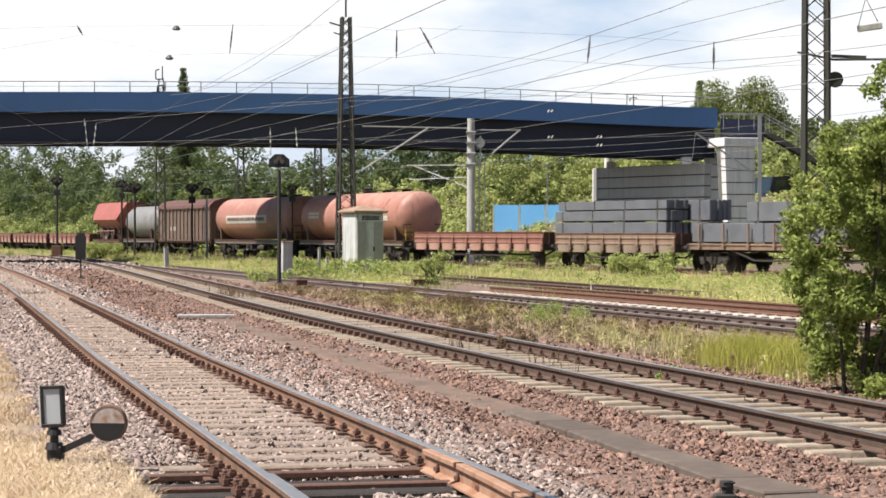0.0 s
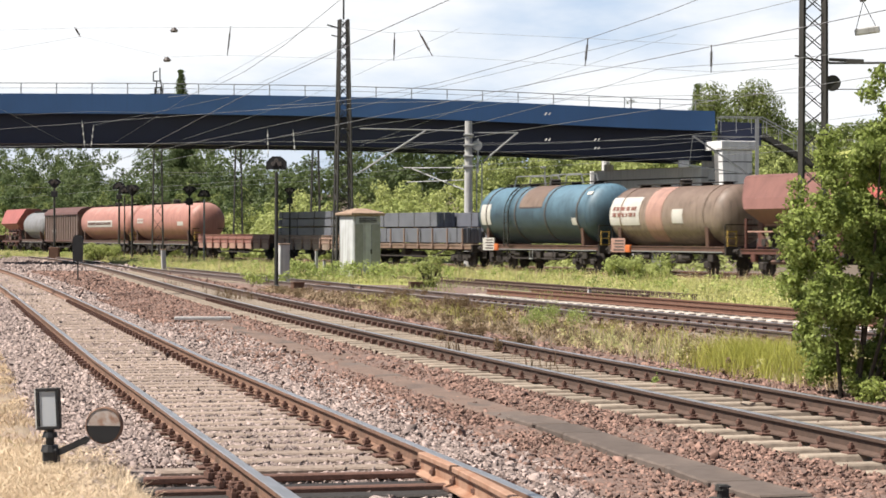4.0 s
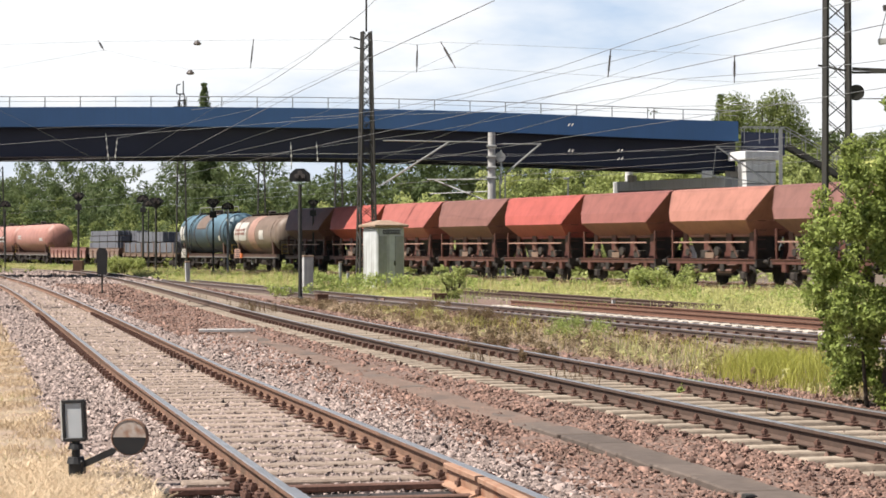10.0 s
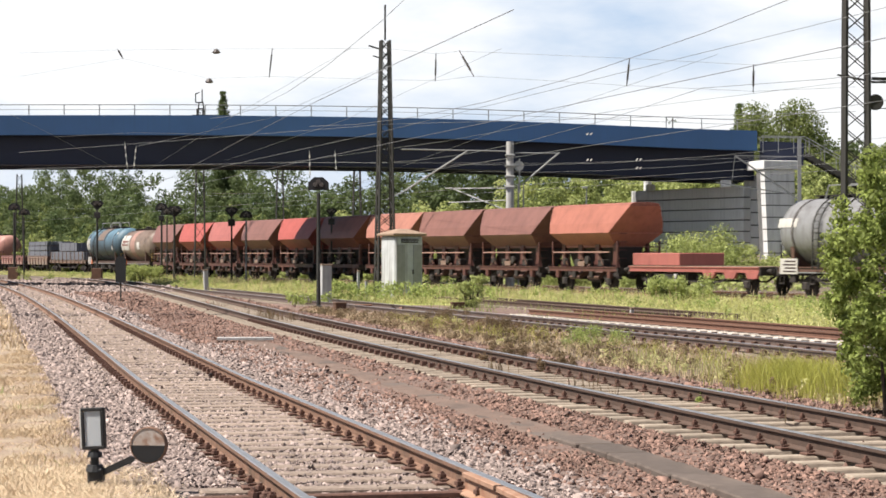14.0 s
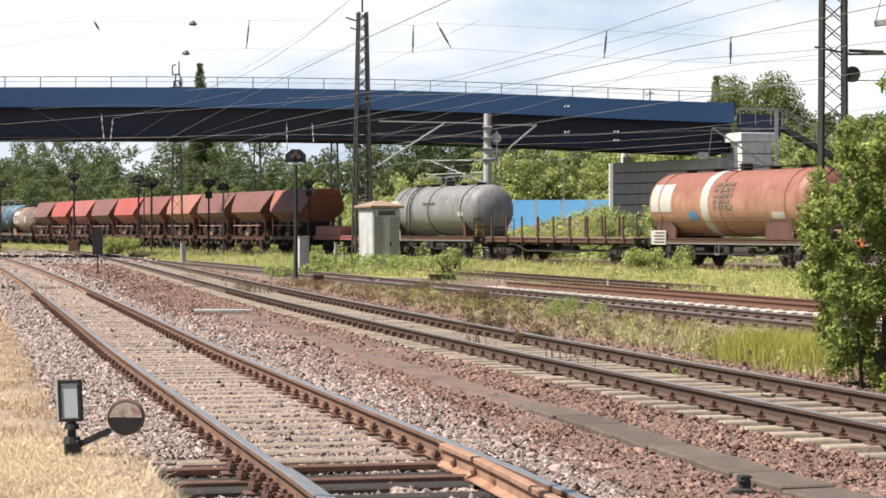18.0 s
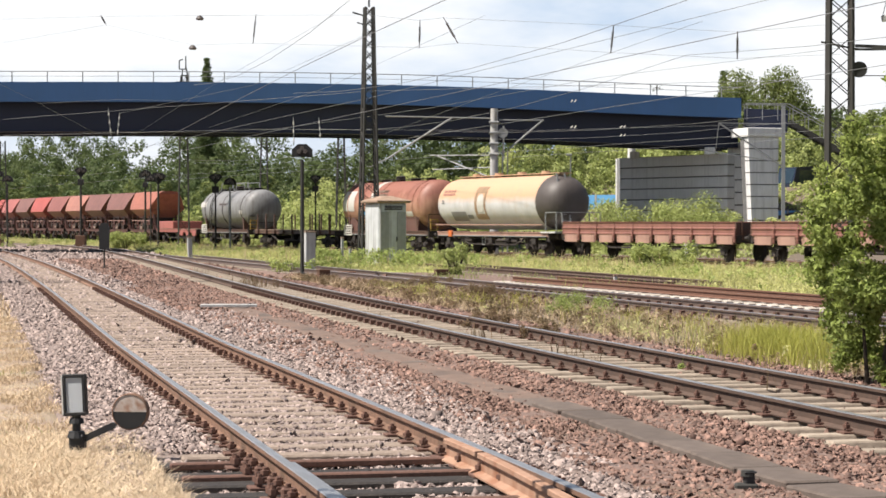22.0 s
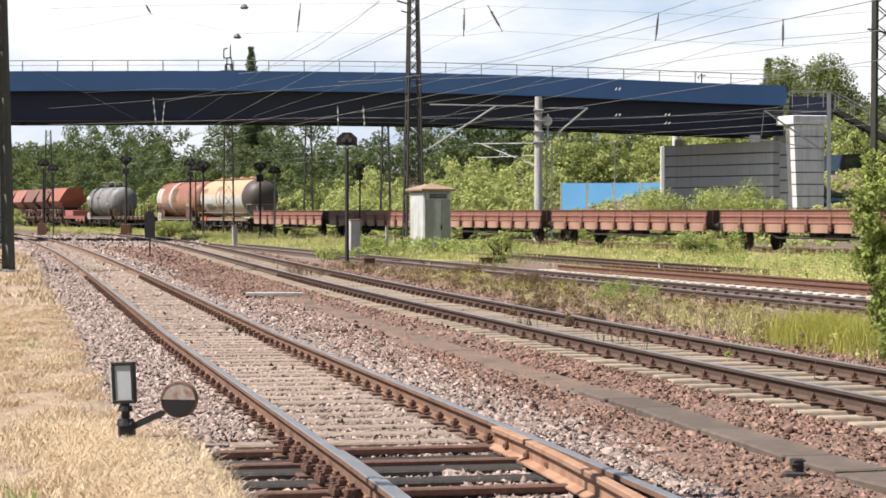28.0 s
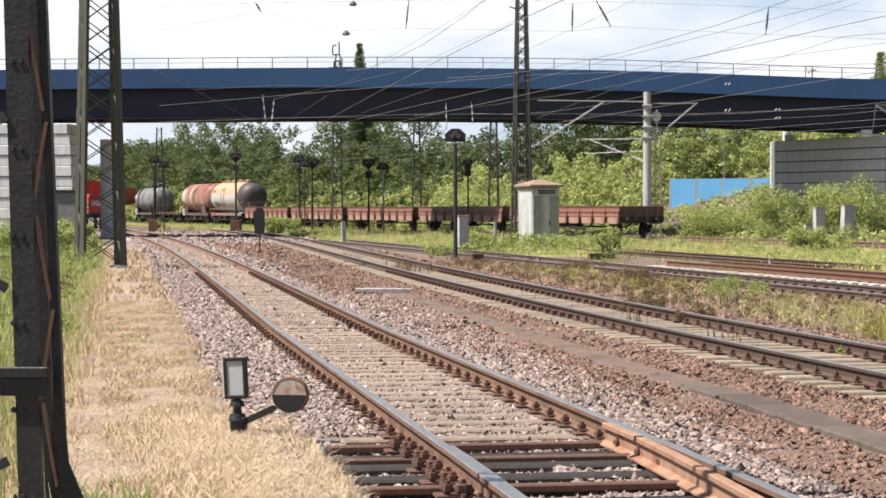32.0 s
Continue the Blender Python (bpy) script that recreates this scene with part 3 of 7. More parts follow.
def panel_wall(parent, p0, p1, z0, z1, rows, thick, material):
    """A wall of stacked concrete courses with recessed joints from p0 to p1."""
    d = Vector((p1[0] - p0[0], p1[1] - p0[1], 0))
    m = Matrix.Translation((p0[0], p0[1], 0)) @ Matrix.Rotation(math.atan2(d.y, d.x), 4, "Z")
    h = (z1 - z0) / rows
    bm = BM()
    bx(bm, 0.03, d.length - 0.03, 0.05, thick, z0, z1 - 0.02, m=m)
    part("backing", bm, M["joint"], parent, "dark recessed joints")
    bm = BM()
    bx(bm, 0, d.length, 0, thick * 0.5, 0.04, h - 0.04, bevel=0.02)
    first = part("panel", bm, material, parent)
    first.matrix_basis = m @ Matrix.Translation((0, 0, z0))
    for k in range(1, rows):
        share("panel", first.data, parent, m @ Matrix.Translation((0, 0, z0 + k * h)))


def build_abutments():
    a = holder("bridge_abutment", "pale concrete abutment of coursed panels under the bridge end", "abutment", NEARER)
    panel_wall(a, (10.3, 144.4), (16.35, 134.6), -0.3, 6.1, 9, 1.2, M["concrete"])
    panel_wall(a, (16.42, 135.0), (17.75, 134.7), -0.3, 6.8, 9, 1.0, M["concrete"])
    bm = BM()
    bx(bm, 10.32, 10.62, 147.6, 148.4, -0.3, 6.15, bevel=0.02)
    part("wing_edge", bm, M["concrete"], a, "narrow sunlit edge of the far wing wall")
    bm = BM()
    rod(bm, (11.35, 147.4, 6.1), (11.35, 147.4, 7.3), 0.28, None, 14)
    part("bollard", bm, M["concrete"], a)
    turn = pose(17.22, 131.3, 0, 0, 0, 18)
    bm = BM()
    loft(bm, [[turn @ Vector(v) for v in ((x0, 0.06, z), (2.0, 0.06, z), (2.0, 2.2, z), (x0, 1.2, z))] for x0, z in ((0.36, -0.3), (0.02, 7.0))])
    part("pier", bm, M["joint"], a, "core of the wing pier")
    for k in range(10):
        z0, z1 = -0.3 + k * 0.73, -0.3 + (k + 1) * 0.73
        e0, e1 = 0.34 - 0.34 * k / 10, 0.34 - 0.34 * (k + 1) / 10
        bm = BM()
        loft(bm, [[turn @ Vector(v) for v in ((e, 0, z), (2.03, 0, z), (2.03, 0.3, z), (e, 0.62, z))] for e, z in ((e0, z0 + 0.035), (e1, z1 - 0.035))])
        part("panel", bm, M["concrete"], a)
    bm = BM()
    bx(bm, -0.1, 2.35, -0.12, 2.3, 7.0, 7.55, bevel=0.03, m=turn)
    part("cap", bm, M["concrete"], a)
    for x, yy in ((11.2, 143), (15.2, 134.3)):
        bm = BM()
        bx(bm, x - 0.3, x + 0.3, yy - 0.3, yy + 0.3, 6.0, 6.45, bevel=0.02)
        part("bearing_block", bm, M["concrete"], a)
    c = holder("bridge_abutment", "pale concrete abutment with a stair-stepped edge", "abutment", NEARER)
    for k, (a0, a1) in enumerate(((-36.6, -35.4), (-36.6, -34.9), (-37.0, -34.5), (-37.4, -34.45), (-37.4, -34.45), (-37.2, -34.45), (-37.2, -34.5), (-37.0, -34.5), (-36.9, -34.55), (-36.9, -34.6), (-36.9, -34.75))):
        bm = BM()
        bx(bm, a0 - 9, a1, 133.4 + 0.05 * (k % 2), 137.0, -0.3 + k * 0.67 + 0.02, -0.3 + (k + 1) * 0.67 - 0.02, bevel=0.03)
        part("block_course", bm, M["concrete"], c)


build_bridge()
build_abutments()


# ---- woods ----
def tree(x, y, h, r, label, trunk_h=0.35, count=2600, leaf=0.32, material=None, lumps=16, z=None, category="tree", name="tree"):
    z = float(ground_height(np.array(x), np.array(y))) if z is None else z
    t = holder(name, label, category, Matrix.Translation((x, y, z)))
    bm = BM()
    rod(bm, (0, 0, -0.2), (0.1, 0, h * trunk_h), 0.035 * h * 0.55, 0.02 * h * 0.5, 8)
    cs, rs = [], []
    for k in range(lumps):
        a, e = k * 2.4, (k + 0.5) / lumps
        rr = r * (0.35 + 0.5 * math.sin(math.pi * (0.15 + 0.8 * e)) * RNG.uniform(0.55, 1.0))
        c = Vector((math.cos(a) * rr * 0.85, math.sin(a) * rr * 0.85, h * (trunk_h + (1 - trunk_h) * (0.05 + 0.85 * e))))
        rod(bm, (0.1 * e, 0, h * trunk_h * (0.6 + 0.4 * e)), c, 0.011 * h, 0.004 * h, 5)
        cs.append(c)
        rs.append(r * RNG.uniform(0.28, 0.46) * (1.15 - 0.5 * e))
    part("trunk", bm, M["bark"], t)
    v, f = leaves(cs, rs, count, leaf, hollow=0.35, wild=0.9)
    raw("crown", v, f, material or M["leaf"], t)
    return t


def build_woods():
    """Far trees and scrub, too many to count, as lumps of leaves on the slope behind the far line."""
    for name, label, material, rows, leaf, per, most in (
            ("far_woods", "dense dark green deciduous woods with some conifers", M["leaf_far"], [(20, 6.5, 2.2), (30, 8.0, 2.7), (42, 10.0, 3.2), (58, 11.5, 3.8)], 0.155, 260, 300000),
            ("hillside_scrub", "bright green scrub and young trees on the slope", M["leaf_bright"], [(8.5, 1.4, 1.0), (11, 2.2, 1.3), (14, 2.9, 1.5), (18, 3.8, 1.8), (23, 4.6, 2.0), (29, 5.4, 2.2)], 0.115, 200, 300000),
            ("hillside_bushes", "green bushes on the slope", M["leaf"], [(12.5, 2.8, 1.4), (20, 4.8, 2.0), (27, 6.2, 2.3)], 0.125, 190, 190000)):
        cs, rs = [], []
        for d, h, r in rows:
            for x in np.arange(-110, 62, r * (1.25 if name == "far_woods" else 1.0)):
                xx = x + RNG.normal(0, r * 0.4)
                y0 = max(100 + (9.5 - xx) / 0.46, 140 - 0.3 * max(xx, 0))
                yy = y0 + d * 1.35 + RNG.normal(0, 2.5)
                if name != "far_woods" and RNG.random() < 0.15 or name == "hillside_bushes" and (-17 < xx < 1.5 or xx > 1.5 and RNG.random() < 0.4) or name == "far_woods" and d < 35 and xx > -17 or name == "hillside_scrub" and d > 20 and xx < -17:
                    continue
                base = float(ground_height(np.array(xx), np.array(yy)))
                if (9 < xx < 24 and yy < 160) or (1.5 < xx < 10.5 and yy < 163):
                    continue
                hh = h * RNG.uniform(0.6, 1.25) * (1 if xx < -22 else 0.84)
                q = xx / yy          # low places in the skyline
                cap = 0.022 if q < -0.238 else 0.031 if abs(q + 0.1455) < 0.008 else 0.0365 if -0.085 < q < -0.058 else 0.035 if q < -0.212 else 0.06
                hh = min(hh, 1.7 + cap * yy - base - 0.3 * r)
                spiry = name == "far_woods" and RNG.random() < 0.3
                n = 13 if name == "far_woods" else 9
                for k in range(n):
                    a, e = k * 2.4 + xx, (k + 0.5) / n
                    q = (0.75 * (1 - e) + 0.06 if spiry else math.sin(math.pi * (0.12 + 0.72 * e)) * 0.78) * r
                    cs.append((xx + math.cos(a) * q + RNG.normal(0, r * 0.12), yy + math.sin(a) * q * 0.7, base + hh * (0.10 + 0.86 * e)))
                    rs.append(r * RNG.uniform(0.30, 0.56) * ((1.15 - 0.85 * e) if spiry else (1.1 - 0.35 * e)))
        v, f = leaves(cs, rs, min(len(cs) * per, most), leaf * 1.12, 0.85, 0.5, wild=0.6, simple=True)
        tagged(raw(name, v, f, material), label, "woods", kind="stuff")


build_woods()
tree(25.0, 182, 11.4, 5.2, "broad round-crowned deciduous tree behind the bridge end", trunk_h=0.2, count=42000, leaf=0.12, z=3.4, lumps=40)


def spire(x, y, z, h, r, label, count, leaf, name="tree", whorls=14, power=1.0):
    """A slim tree of whorled boughs that narrow to a point."""
    t = holder(name, label, "tree", Matrix.Translation((x, y, z)))
    bm = BM()
    rod(bm, (0, 0, -0.2), (0, 0, h * 0.97), 0.018 * h, 0.004 * h, 7)
    cs, rs = [], []
    for k in range(whorls):
        e = (k + 0.3) / whorls
        for j in range(5):
            a = j * 1.257 + k * 0.7 + RNG.normal(0, 0.2)
            q = r * (1 - e) ** power * RNG.uniform(0.45, 0.95)
            c = Vector((math.cos(a) * q, math.sin(a) * q, h * (0.12 + 0.88 * e) - q * 0.15))
            rod(bm, (0, 0, c.z + 0.1), c, 0.004 * h, 0.0015 * h, 4)
            cs.append(c)
            rs.append(h / whorls * (0.75 if count > 2000 else 0.3) + r * 0.34 * (1 - e) ** power * RNG.uniform(0.7, 1.2))
    part("trunk", bm, M["bark"], t)
    v, f = leaves(cs, rs, count, leaf, 0.7, 0.1, wild=1.0)
    raw("crown", v, f, M["leaf_far"], t)
    return t


spire(22.0, 184, 3.6, 11.2, 1.7, "slim dark conifer behind the bridge", 14000, 0.10, whorls=26)
spire(-29.0, 240, 2.5, 17.7, 1.9, "tall slim poplar top beyond the bridge", 22000, 0.13, whorls=44, power=0.8)
spire(15.6, 176, 3.2, 10.1, 1.6, "thin twiggy tree top beyond the bridge", 900, 0.09, whorls=12, power=0.5)


# ---- the freight train ----
def route():
    ys = np.linspace(-40, 520, 5601)
    xs = np.array([line_5(y) for y in ys])
    s = np.concatenate([[0], np.cumsum(np.hypot(np.diff(xs), np.diff(ys)))])
    return xs, ys, s - np.interp(100, ys, s)


RX, RY, RS = route()


def on_route(s):
    x, y = np.interp(s, RS, RX), np.interp(s, RS, RY)
    x2, y2 = np.interp(s + 0.5, RS, RX), np.interp(s + 0.5, RS, RY)
    return Matrix.Translation((x, y, 0)) @ Matrix.Rotation(math.atan2(y2 - y, x2 - x), 4, "Z")


def run(t):
    """How far the train has gone at t seconds."""
    return 9.801 * t + 0.0071 * t * t - 0.0002 * t ** 3


TRAIN = []      # (wagon, its middle's place in the train at t = 0)


def put(wagon, front, rear):
    TRAIN.append((wagon, (front + rear) / 2))
    wagon.matrix_basis = on_route((front + rear) / 2)
    return wagon


def paint(name, c, dark=None, rust=0.35, rough=0.55, spot=None, grad=None, wobble=1.6):
    return mat(name, c, tuple(v * 0.82 for v in c), 1.3, rough, streak=rust, streak_col=dark or tuple(v * 0.45 for v in c),
               spot=spot or tuple(v * 0.7 for v in c), spot_scale=0.9, spot_at=0.63, bump=0.08, bump_scale=9, grad=grad, wobble=wobble)


P = {
    "red": paint("red_wagon_paint", (0.50, 0.12, 0.10)), "brick": paint("faded_red_wagon_paint", (0.47, 0.155, 0.135)), "maroon": paint("dark_red_wagon_paint", (0.33, 0.125, 0.105)),
    "brown": paint("brown_wagon_paint", (0.27, 0.128, 0.108)), "salmon": paint("faded_salmon_wagon_paint", (0.48, 0.215, 0.165)), "orange": paint("orange_red_wagon_paint", (0.46, 0.175, 0.125)),
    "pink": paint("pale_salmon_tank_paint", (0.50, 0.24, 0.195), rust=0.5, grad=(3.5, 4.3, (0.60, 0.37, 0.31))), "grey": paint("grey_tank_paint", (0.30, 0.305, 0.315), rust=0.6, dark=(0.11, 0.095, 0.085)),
    # bluegrey: sunlit upper half and shaded belly painted in as a height gradient
    "bluegrey": paint("blue_tank_paint_lit_top", (0.055, 0.09, 0.12), rust=0.35, grad=(2.6, 3.9, (0.13, 0.235, 0.31))), "tan": paint("dusty_tan_tank_paint", (0.33, 0.255, 0.205), rust=0.6, dark=(0.10, 0.075, 0.06), grad=(2.6, 3.8, (0.20, 0.14, 0.11))), "rusty": paint("rust_brown_tank_paint", (0.54, 0.30, 0.21), rust=0.6, dark=(0.22, 0.09, 0.06), grad=(2.7, 3.5, (0.34, 0.145, 0.11))),
    "beige": paint("cream_silo_paint", (0.70, 0.70, 0.71), rust=0.35, dark=(0.44, 0.36, 0.29), spot=(0.60, 0.55, 0.50), grad=(2.75, 3.15, (0.68, 0.43, 0.275)), wobble=0.35), "boxtan": paint("dusty_brown_drop_side", (0.30, 0.20, 0.155), rust=0.5), "boxbrown": paint("brown_van_paint", (0.21, 0.15, 0.125), rust=0.4),
    "roofdark": paint("dark_brown_roof", (0.17, 0.085, 0.07)), "sill": paint("dusty_pink_sill", (0.50, 0.30, 0.245), rust=0.5), "board": paint("red_brown_drop_side", (0.31, 0.14, 0.115), rust=0.4),
    "wood": mat("grey_brown_planks", (0.33, 0.25, 0.18), (0.22, 0.16, 0.115), 4, 0.9, bump=0.3, objr=0.2),
    "slate": paint("slate_grey_steel_bundle", (0.175, 0.185, 0.22), rust=0.15), "white": paint("dirty_white_paint", (0.68, 0.66, 0.62), rust=0.3, dark=(0.4, 0.36, 0.3)),
    "emblem": paint("dusty_brown_emblem", (0.40, 0.27, 0.17), rust=0.2), "patch": paint("dark_grey_scrawl", (0.24, 0.235, 0.24), rust=0.1), "amber": mat("orange_fitting", (0.75, 0.20, 0.05), (0.62, 0.15, 0.04), 3, 0.5),
    "skyblue": mat("small_blue_plate", (0.12, 0.33, 0.62), (0.1, 0.28, 0.52), 3, 0.5), "yellow": mat("worn_yellow_step", (0.62, 0.42, 0.10), (0.5, 0.33, 0.08), 4, 0.6), "letter": mat("dark_lettering", (0.10, 0.08, 0.075), (0.08, 0.06, 0.06), 4, 0.7),
    # darkend: dark tank bands, and the shade on the silo's rear end as colour
    # sole: grimy red, darkened further for the shade below the hopper bodies
    "frame": paint("rusty_wagon_frame", (0.15, 0.082, 0.064), rust=0.6), "sole": paint("grimy_and_shaded_sole_red", (0.15, 0.062, 0.05), rust=0.6), "darkend": paint("dark_band_and_shaded_end_paint", (0.10, 0.085, 0.08), rust=0.3),
}


def mesh_of(bm, name, material):
    me = bpy.data.meshes.new(name)
    bm.to_mesh(me)
    bm.free()
    me.materials.append(material)
    return me


def wheel_mesh():
    bm = BM()
    rod(bm, (0, -0.065, 0), (0, 0.065, 0), 0.46, None, 24)
    rod(bm, (0, -0.09, 0), (0, -0.06, 0), 0.49, None, 24)
    rod(bm, (0, 0.06, 0), (0, 0.085, 0), 0.30, 0.14, 16)
    rod(bm, (0, 0.0, 0), (0, 0.16, 0), 0.09, None, 10)
    for k in range(4):
        a = k * math.pi / 2
        bx(bm, 0.16, 0.38, 0.062, 0.08, -0.035, 0.035, m=Matrix.Rotation(a, 4, "Y"))
    return mesh_of(bm, "wheel", M["under"])


def axlebox_mesh():
    bm = BM()
    bx(bm, -0.16, 0.16, 0.98, 1.14, 0.30, 0.62, bevel=0.04)
    bx(bm, -0.55, 0.55, 1.00, 1.10, 0.64, 0.74, bevel=0.02)
    bx(bm, -0.42, 0.42, 1.00, 1.10, 0.58, 0.64, bevel=0.015)
    bar(bm, (-0.22, 1.06, 0.3), (-0.25, 1.06, 0.95), 0.05, 0.09)
    bar(bm, (0.22, 1.06, 0.3), (0.25, 1.06, 0.95), 0.05, 0.09)
    return mesh_of(bm, "axle_guard", M["under"])


def bogie_mesh():
    bm = BM()
    for s in (1, -1):
        prism(bm, [(-1.25, 0.62), (-1.1, 0.72), (-0.5, 0.72), (-0.35, 0.85), (0.35, 0.85), (0.5, 0.72), (1.1, 0.72), (1.25, 0.62), (1.2, 0.5), (0.55, 0.5), (0.3, 0.34), (-0.3, 0.34), (-0.55, 0.5), (-1.2, 0.5)], "y", s * 0.98, s * 1.10)
        for x in (-0.9, 0.9):
            bx(bm, x - 0.17, x + 0.17, s * 1.0, s * 1.18, 0.33, 0.6, bevel=0.04)
        for x in (-0.15, 0.15):
            rod(bm, (x, s * 1.13, 0.4), (x, s * 1.13, 0.7), 0.085, None, 8)
    bx(bm, -0.25, 0.25, -1.0, 1.0, 0.55, 0.85)
    return mesh_of(bm, "bogie", M["under"])


def buffer_mesh():
    bm = BM()
    rod(bm, (0, 0, 0), (0.32, 0, 0), 0.10, 0.09, 10)
    rod(bm, (0.32, 0, 0), (0.60, 0, 0), 0.065, None, 8)
    rod(bm, (0.58, 0, 0), (0.62, 0, 0), 0.22, None, 16)
    return mesh_of(bm, "buffer", M["under"])


WHEEL, AXLEBOX, BOGIE, BUFFER = wheel_mesh(), axlebox_mesh(), bogie_mesh(), buffer_mesh()
WHEELS = []


def running_gear(w, length, bogies=False, base=None):
    """Wheels, axle guards or bogies, and buffers under a wagon whose middle is at x = 0."""
    h = length / 2
    if bogies:
        for x in (-h + 2.4, h - 2.4):
            b = share("bogie", BOGIE, w, pose(x, 0, 0))
            for dx in (-0.9, 0.9):
                for s in (1, -1):
                    WHEELS.append(share("wheel", WHEEL, b, pose(dx, s * 0.80, 0.46, 0, 0, 0 if s > 0 else 180)))
    else:
        a = base or h - 2.0
        for x in (-a, a):
            for s in (1, -1):
                WHEELS.append(share("wheel", WHEEL, w, pose(x, s * 0.80, 0.46, 0, 0, 0 if s > 0 else 180)))
                share("axle_guard", AXLEBOX, w, pose(x, 0, 0, 0, 0, 0 if s > 0 else 180))
    for e in (1, -1):
        for s in (0.87, -0.87):
            share("buffer", BUFFER, w, pose(e * (h - 0.62), s, 1.05, 0, 0, 0 if e > 0 else 180))


def underframe(w, length, material, z=1.05, deep=0.24):
    h = length / 2 - 0.62
    for s in (1, -1):
        bm = BM()
        bx(bm, -h, h, s * 1.18, s * 1.30, z, z + deep, bevel=0.01)
        bx(bm, -h, h, s * 1.16, s * 1.34, z + deep - 0.02, z + deep + 0.02)
        part("side_sill", bm, material, w)
    bm = BM()
    for x in (-h, h):
        bx(bm, x - 0.08, x + 0.08, -1.3, 1.3, z - 0.12, z + deep)
    for y in (-0.35, 0.35):
        bx(bm, -h, h, y - 0.06, y + 0.06, z - 0.1, z + deep - 0.05)
    for k in range(int(h)):
        x = -h + (k + 0.5) * 2 * h / int(h)
        bx(bm, x - 0.05, x + 0.05, -1.2, 1.2, z, z + deep - 0.03)
    part("underframe", bm, M["under"], w)
    bm = BM()
    rod(bm, (-0.9, 0.55, z - 0.32), (0.5, 0.55, z - 0.32), 0.2, None, 12)
    bx(bm, 0.9, 1.5, 0.4, 0.9, z - 0.4, z - 0.05, bevel=0.02)
    bar(bm, (-h * 0.6, 0.2, z - 0.35), (h * 0.6, 0.2, z - 0.35), 0.05)
    part("brake_gear", bm, M["under"], w)
    if length > 12:
        bm = BM()
        for s in (1, -1):
            bar(bm, (-h * 0.42, s * 1.2, z - 0.42), (h * 0.42, s * 1.2, z - 0.42), 0.07)
            bar(bm, (-h * 0.42, s * 1.2, z - 0.42), (-h * 0.62, s * 1.2, z), 0.07)
            bar(bm, (h * 0.42, s * 1.2, z - 0.42), (h * 0.62, s * 1.2, z), 0.07)
        part("truss_rod", bm, M["under"], w)


def low_side_wagon(length, label, side="board", sill="sill", panels=9, top=1.78, load=None, name="low_side_wagon"):
    w = holder(name, label, "freight wagon", group="freight train")
    running_gear(w, length)
    underframe(w, length, P["frame"], 0.98, 0.2)
    h = length / 2 - 0.62
    bm = BM()
    bx(bm, -h, h, -1.3, 1.3, 1.16, 1.22)
    part("floor", bm, P["wood"], w)
    step = 2 * h / panels
    bm = BM()
    prism(bm, [(0, 1.18), (0.0, 1.24), (-0.035, 1.27), (-0.035, 1.42), (0, 1.45), (0, 1.50), (-0.035, 1.53), (-0.035, top - 0.06), (0.012, top - 0.03), (0.012, top), (-0.06, top), (-0.06, 1.18)], "x", 0.03, step - 0.03)
    me = mesh_of(bm, "drop_side", P[side])
    bm = BM()
    prism(bm, [(0, 0.80), (0, 1.18), (-0.05, 1.18), (-0.05, 0.9), (-0.12, 0.78)], "x", step * 0.14, step * 0.86)
    skirt = mesh_of(bm, "skirt_panel", P[sill])
    bm = BM()
    bx(bm, -0.05, 0.05, -0.02, 0.06, 0.86, 1.5, bevel=0.012)
    bx(bm, -0.08, 0.08, 0.0, 0.08, 1.08, 1.26, bevel=0.012)
    stake = mesh_of(bm, "stake", P[side])
    for s in (1, -1):
        for k in range(panels):
            m = pose(-h + k * step, 1.36, 0) if s > 0 else pose(h - k * step, -1.36, 0, 0, 0, 180)
            share("drop_side", me, w, m)
            share("skirt_panel", skirt, w, m @ pose(0, -0.02, 0))
            share("stake", stake, w, m)
    bm = BM()
    bx(bm, -0.05, 0.05, -1.34, 1.34, 1.2, top - 0.02, bevel=0.01)
    for y in (-1.0, -0.35, 0.35, 1.0):
        bx(bm, 0.05, 0.1, y - 0.05, y + 0.05, 1.0, top - 0.05)
    end = mesh_of(bm, "end_board", P["frame"])
    share("end_board", end, w, pose(h, 0, 0))
    share("end_board", end, w, pose(-h, 0, 0, 0, 0, 180))
    return w


def flat_wagon(length, label, stakes=8, colour="frame", name="flat_wagon", stake_top=2.1):
    w = holder(name, label, "freight wagon", group="freight train")
    running_gear(w, length, bogies=length > 14)
    underframe(w, length, P[colour], 0.98, 0.22)
    h = length / 2 - 0.62
    n = int(2 * h / 0.6)
    bm = BM()
    bx(bm, 0.01, 2 * h / n - 0.01, -1.28, 1.28, 1.2, 1.255, bevel=0.006)
    me = mesh_of(bm, "plank", P["wood"])
    for k in range(n):
        share("plank", me, w, pose(-h + k * 2 * h / n, 0, 0))
    if stakes:
        bm = BM()
        bx(bm, -0.05, 0.05, 0, 0.08, 1.0, stake_top, bevel=0.01)
        bx(bm, -0.09, 0.09, -0.02, 0.1, 0.98, 1.2, bevel=0.015)
        st = mesh_of(bm, "stake", P[colour])
        for s in (1, -1):
            for k in range(stakes):
                x = -h + (k + 0.5) * 2 * h / stakes
                share("stake", st, w, pose(x, s * 1.33, 0, 0, 0, 0 if s > 0 else 180))
    return w


def ring_pts(x, r, zc, seg=28, sy=1.0, sz=1.0):
    return [(x, math.cos(2 * math.pi * k / seg) * r * sy, zc + math.sin(2 * math.pi * k / seg) * r * sz) for k in range(seg)]


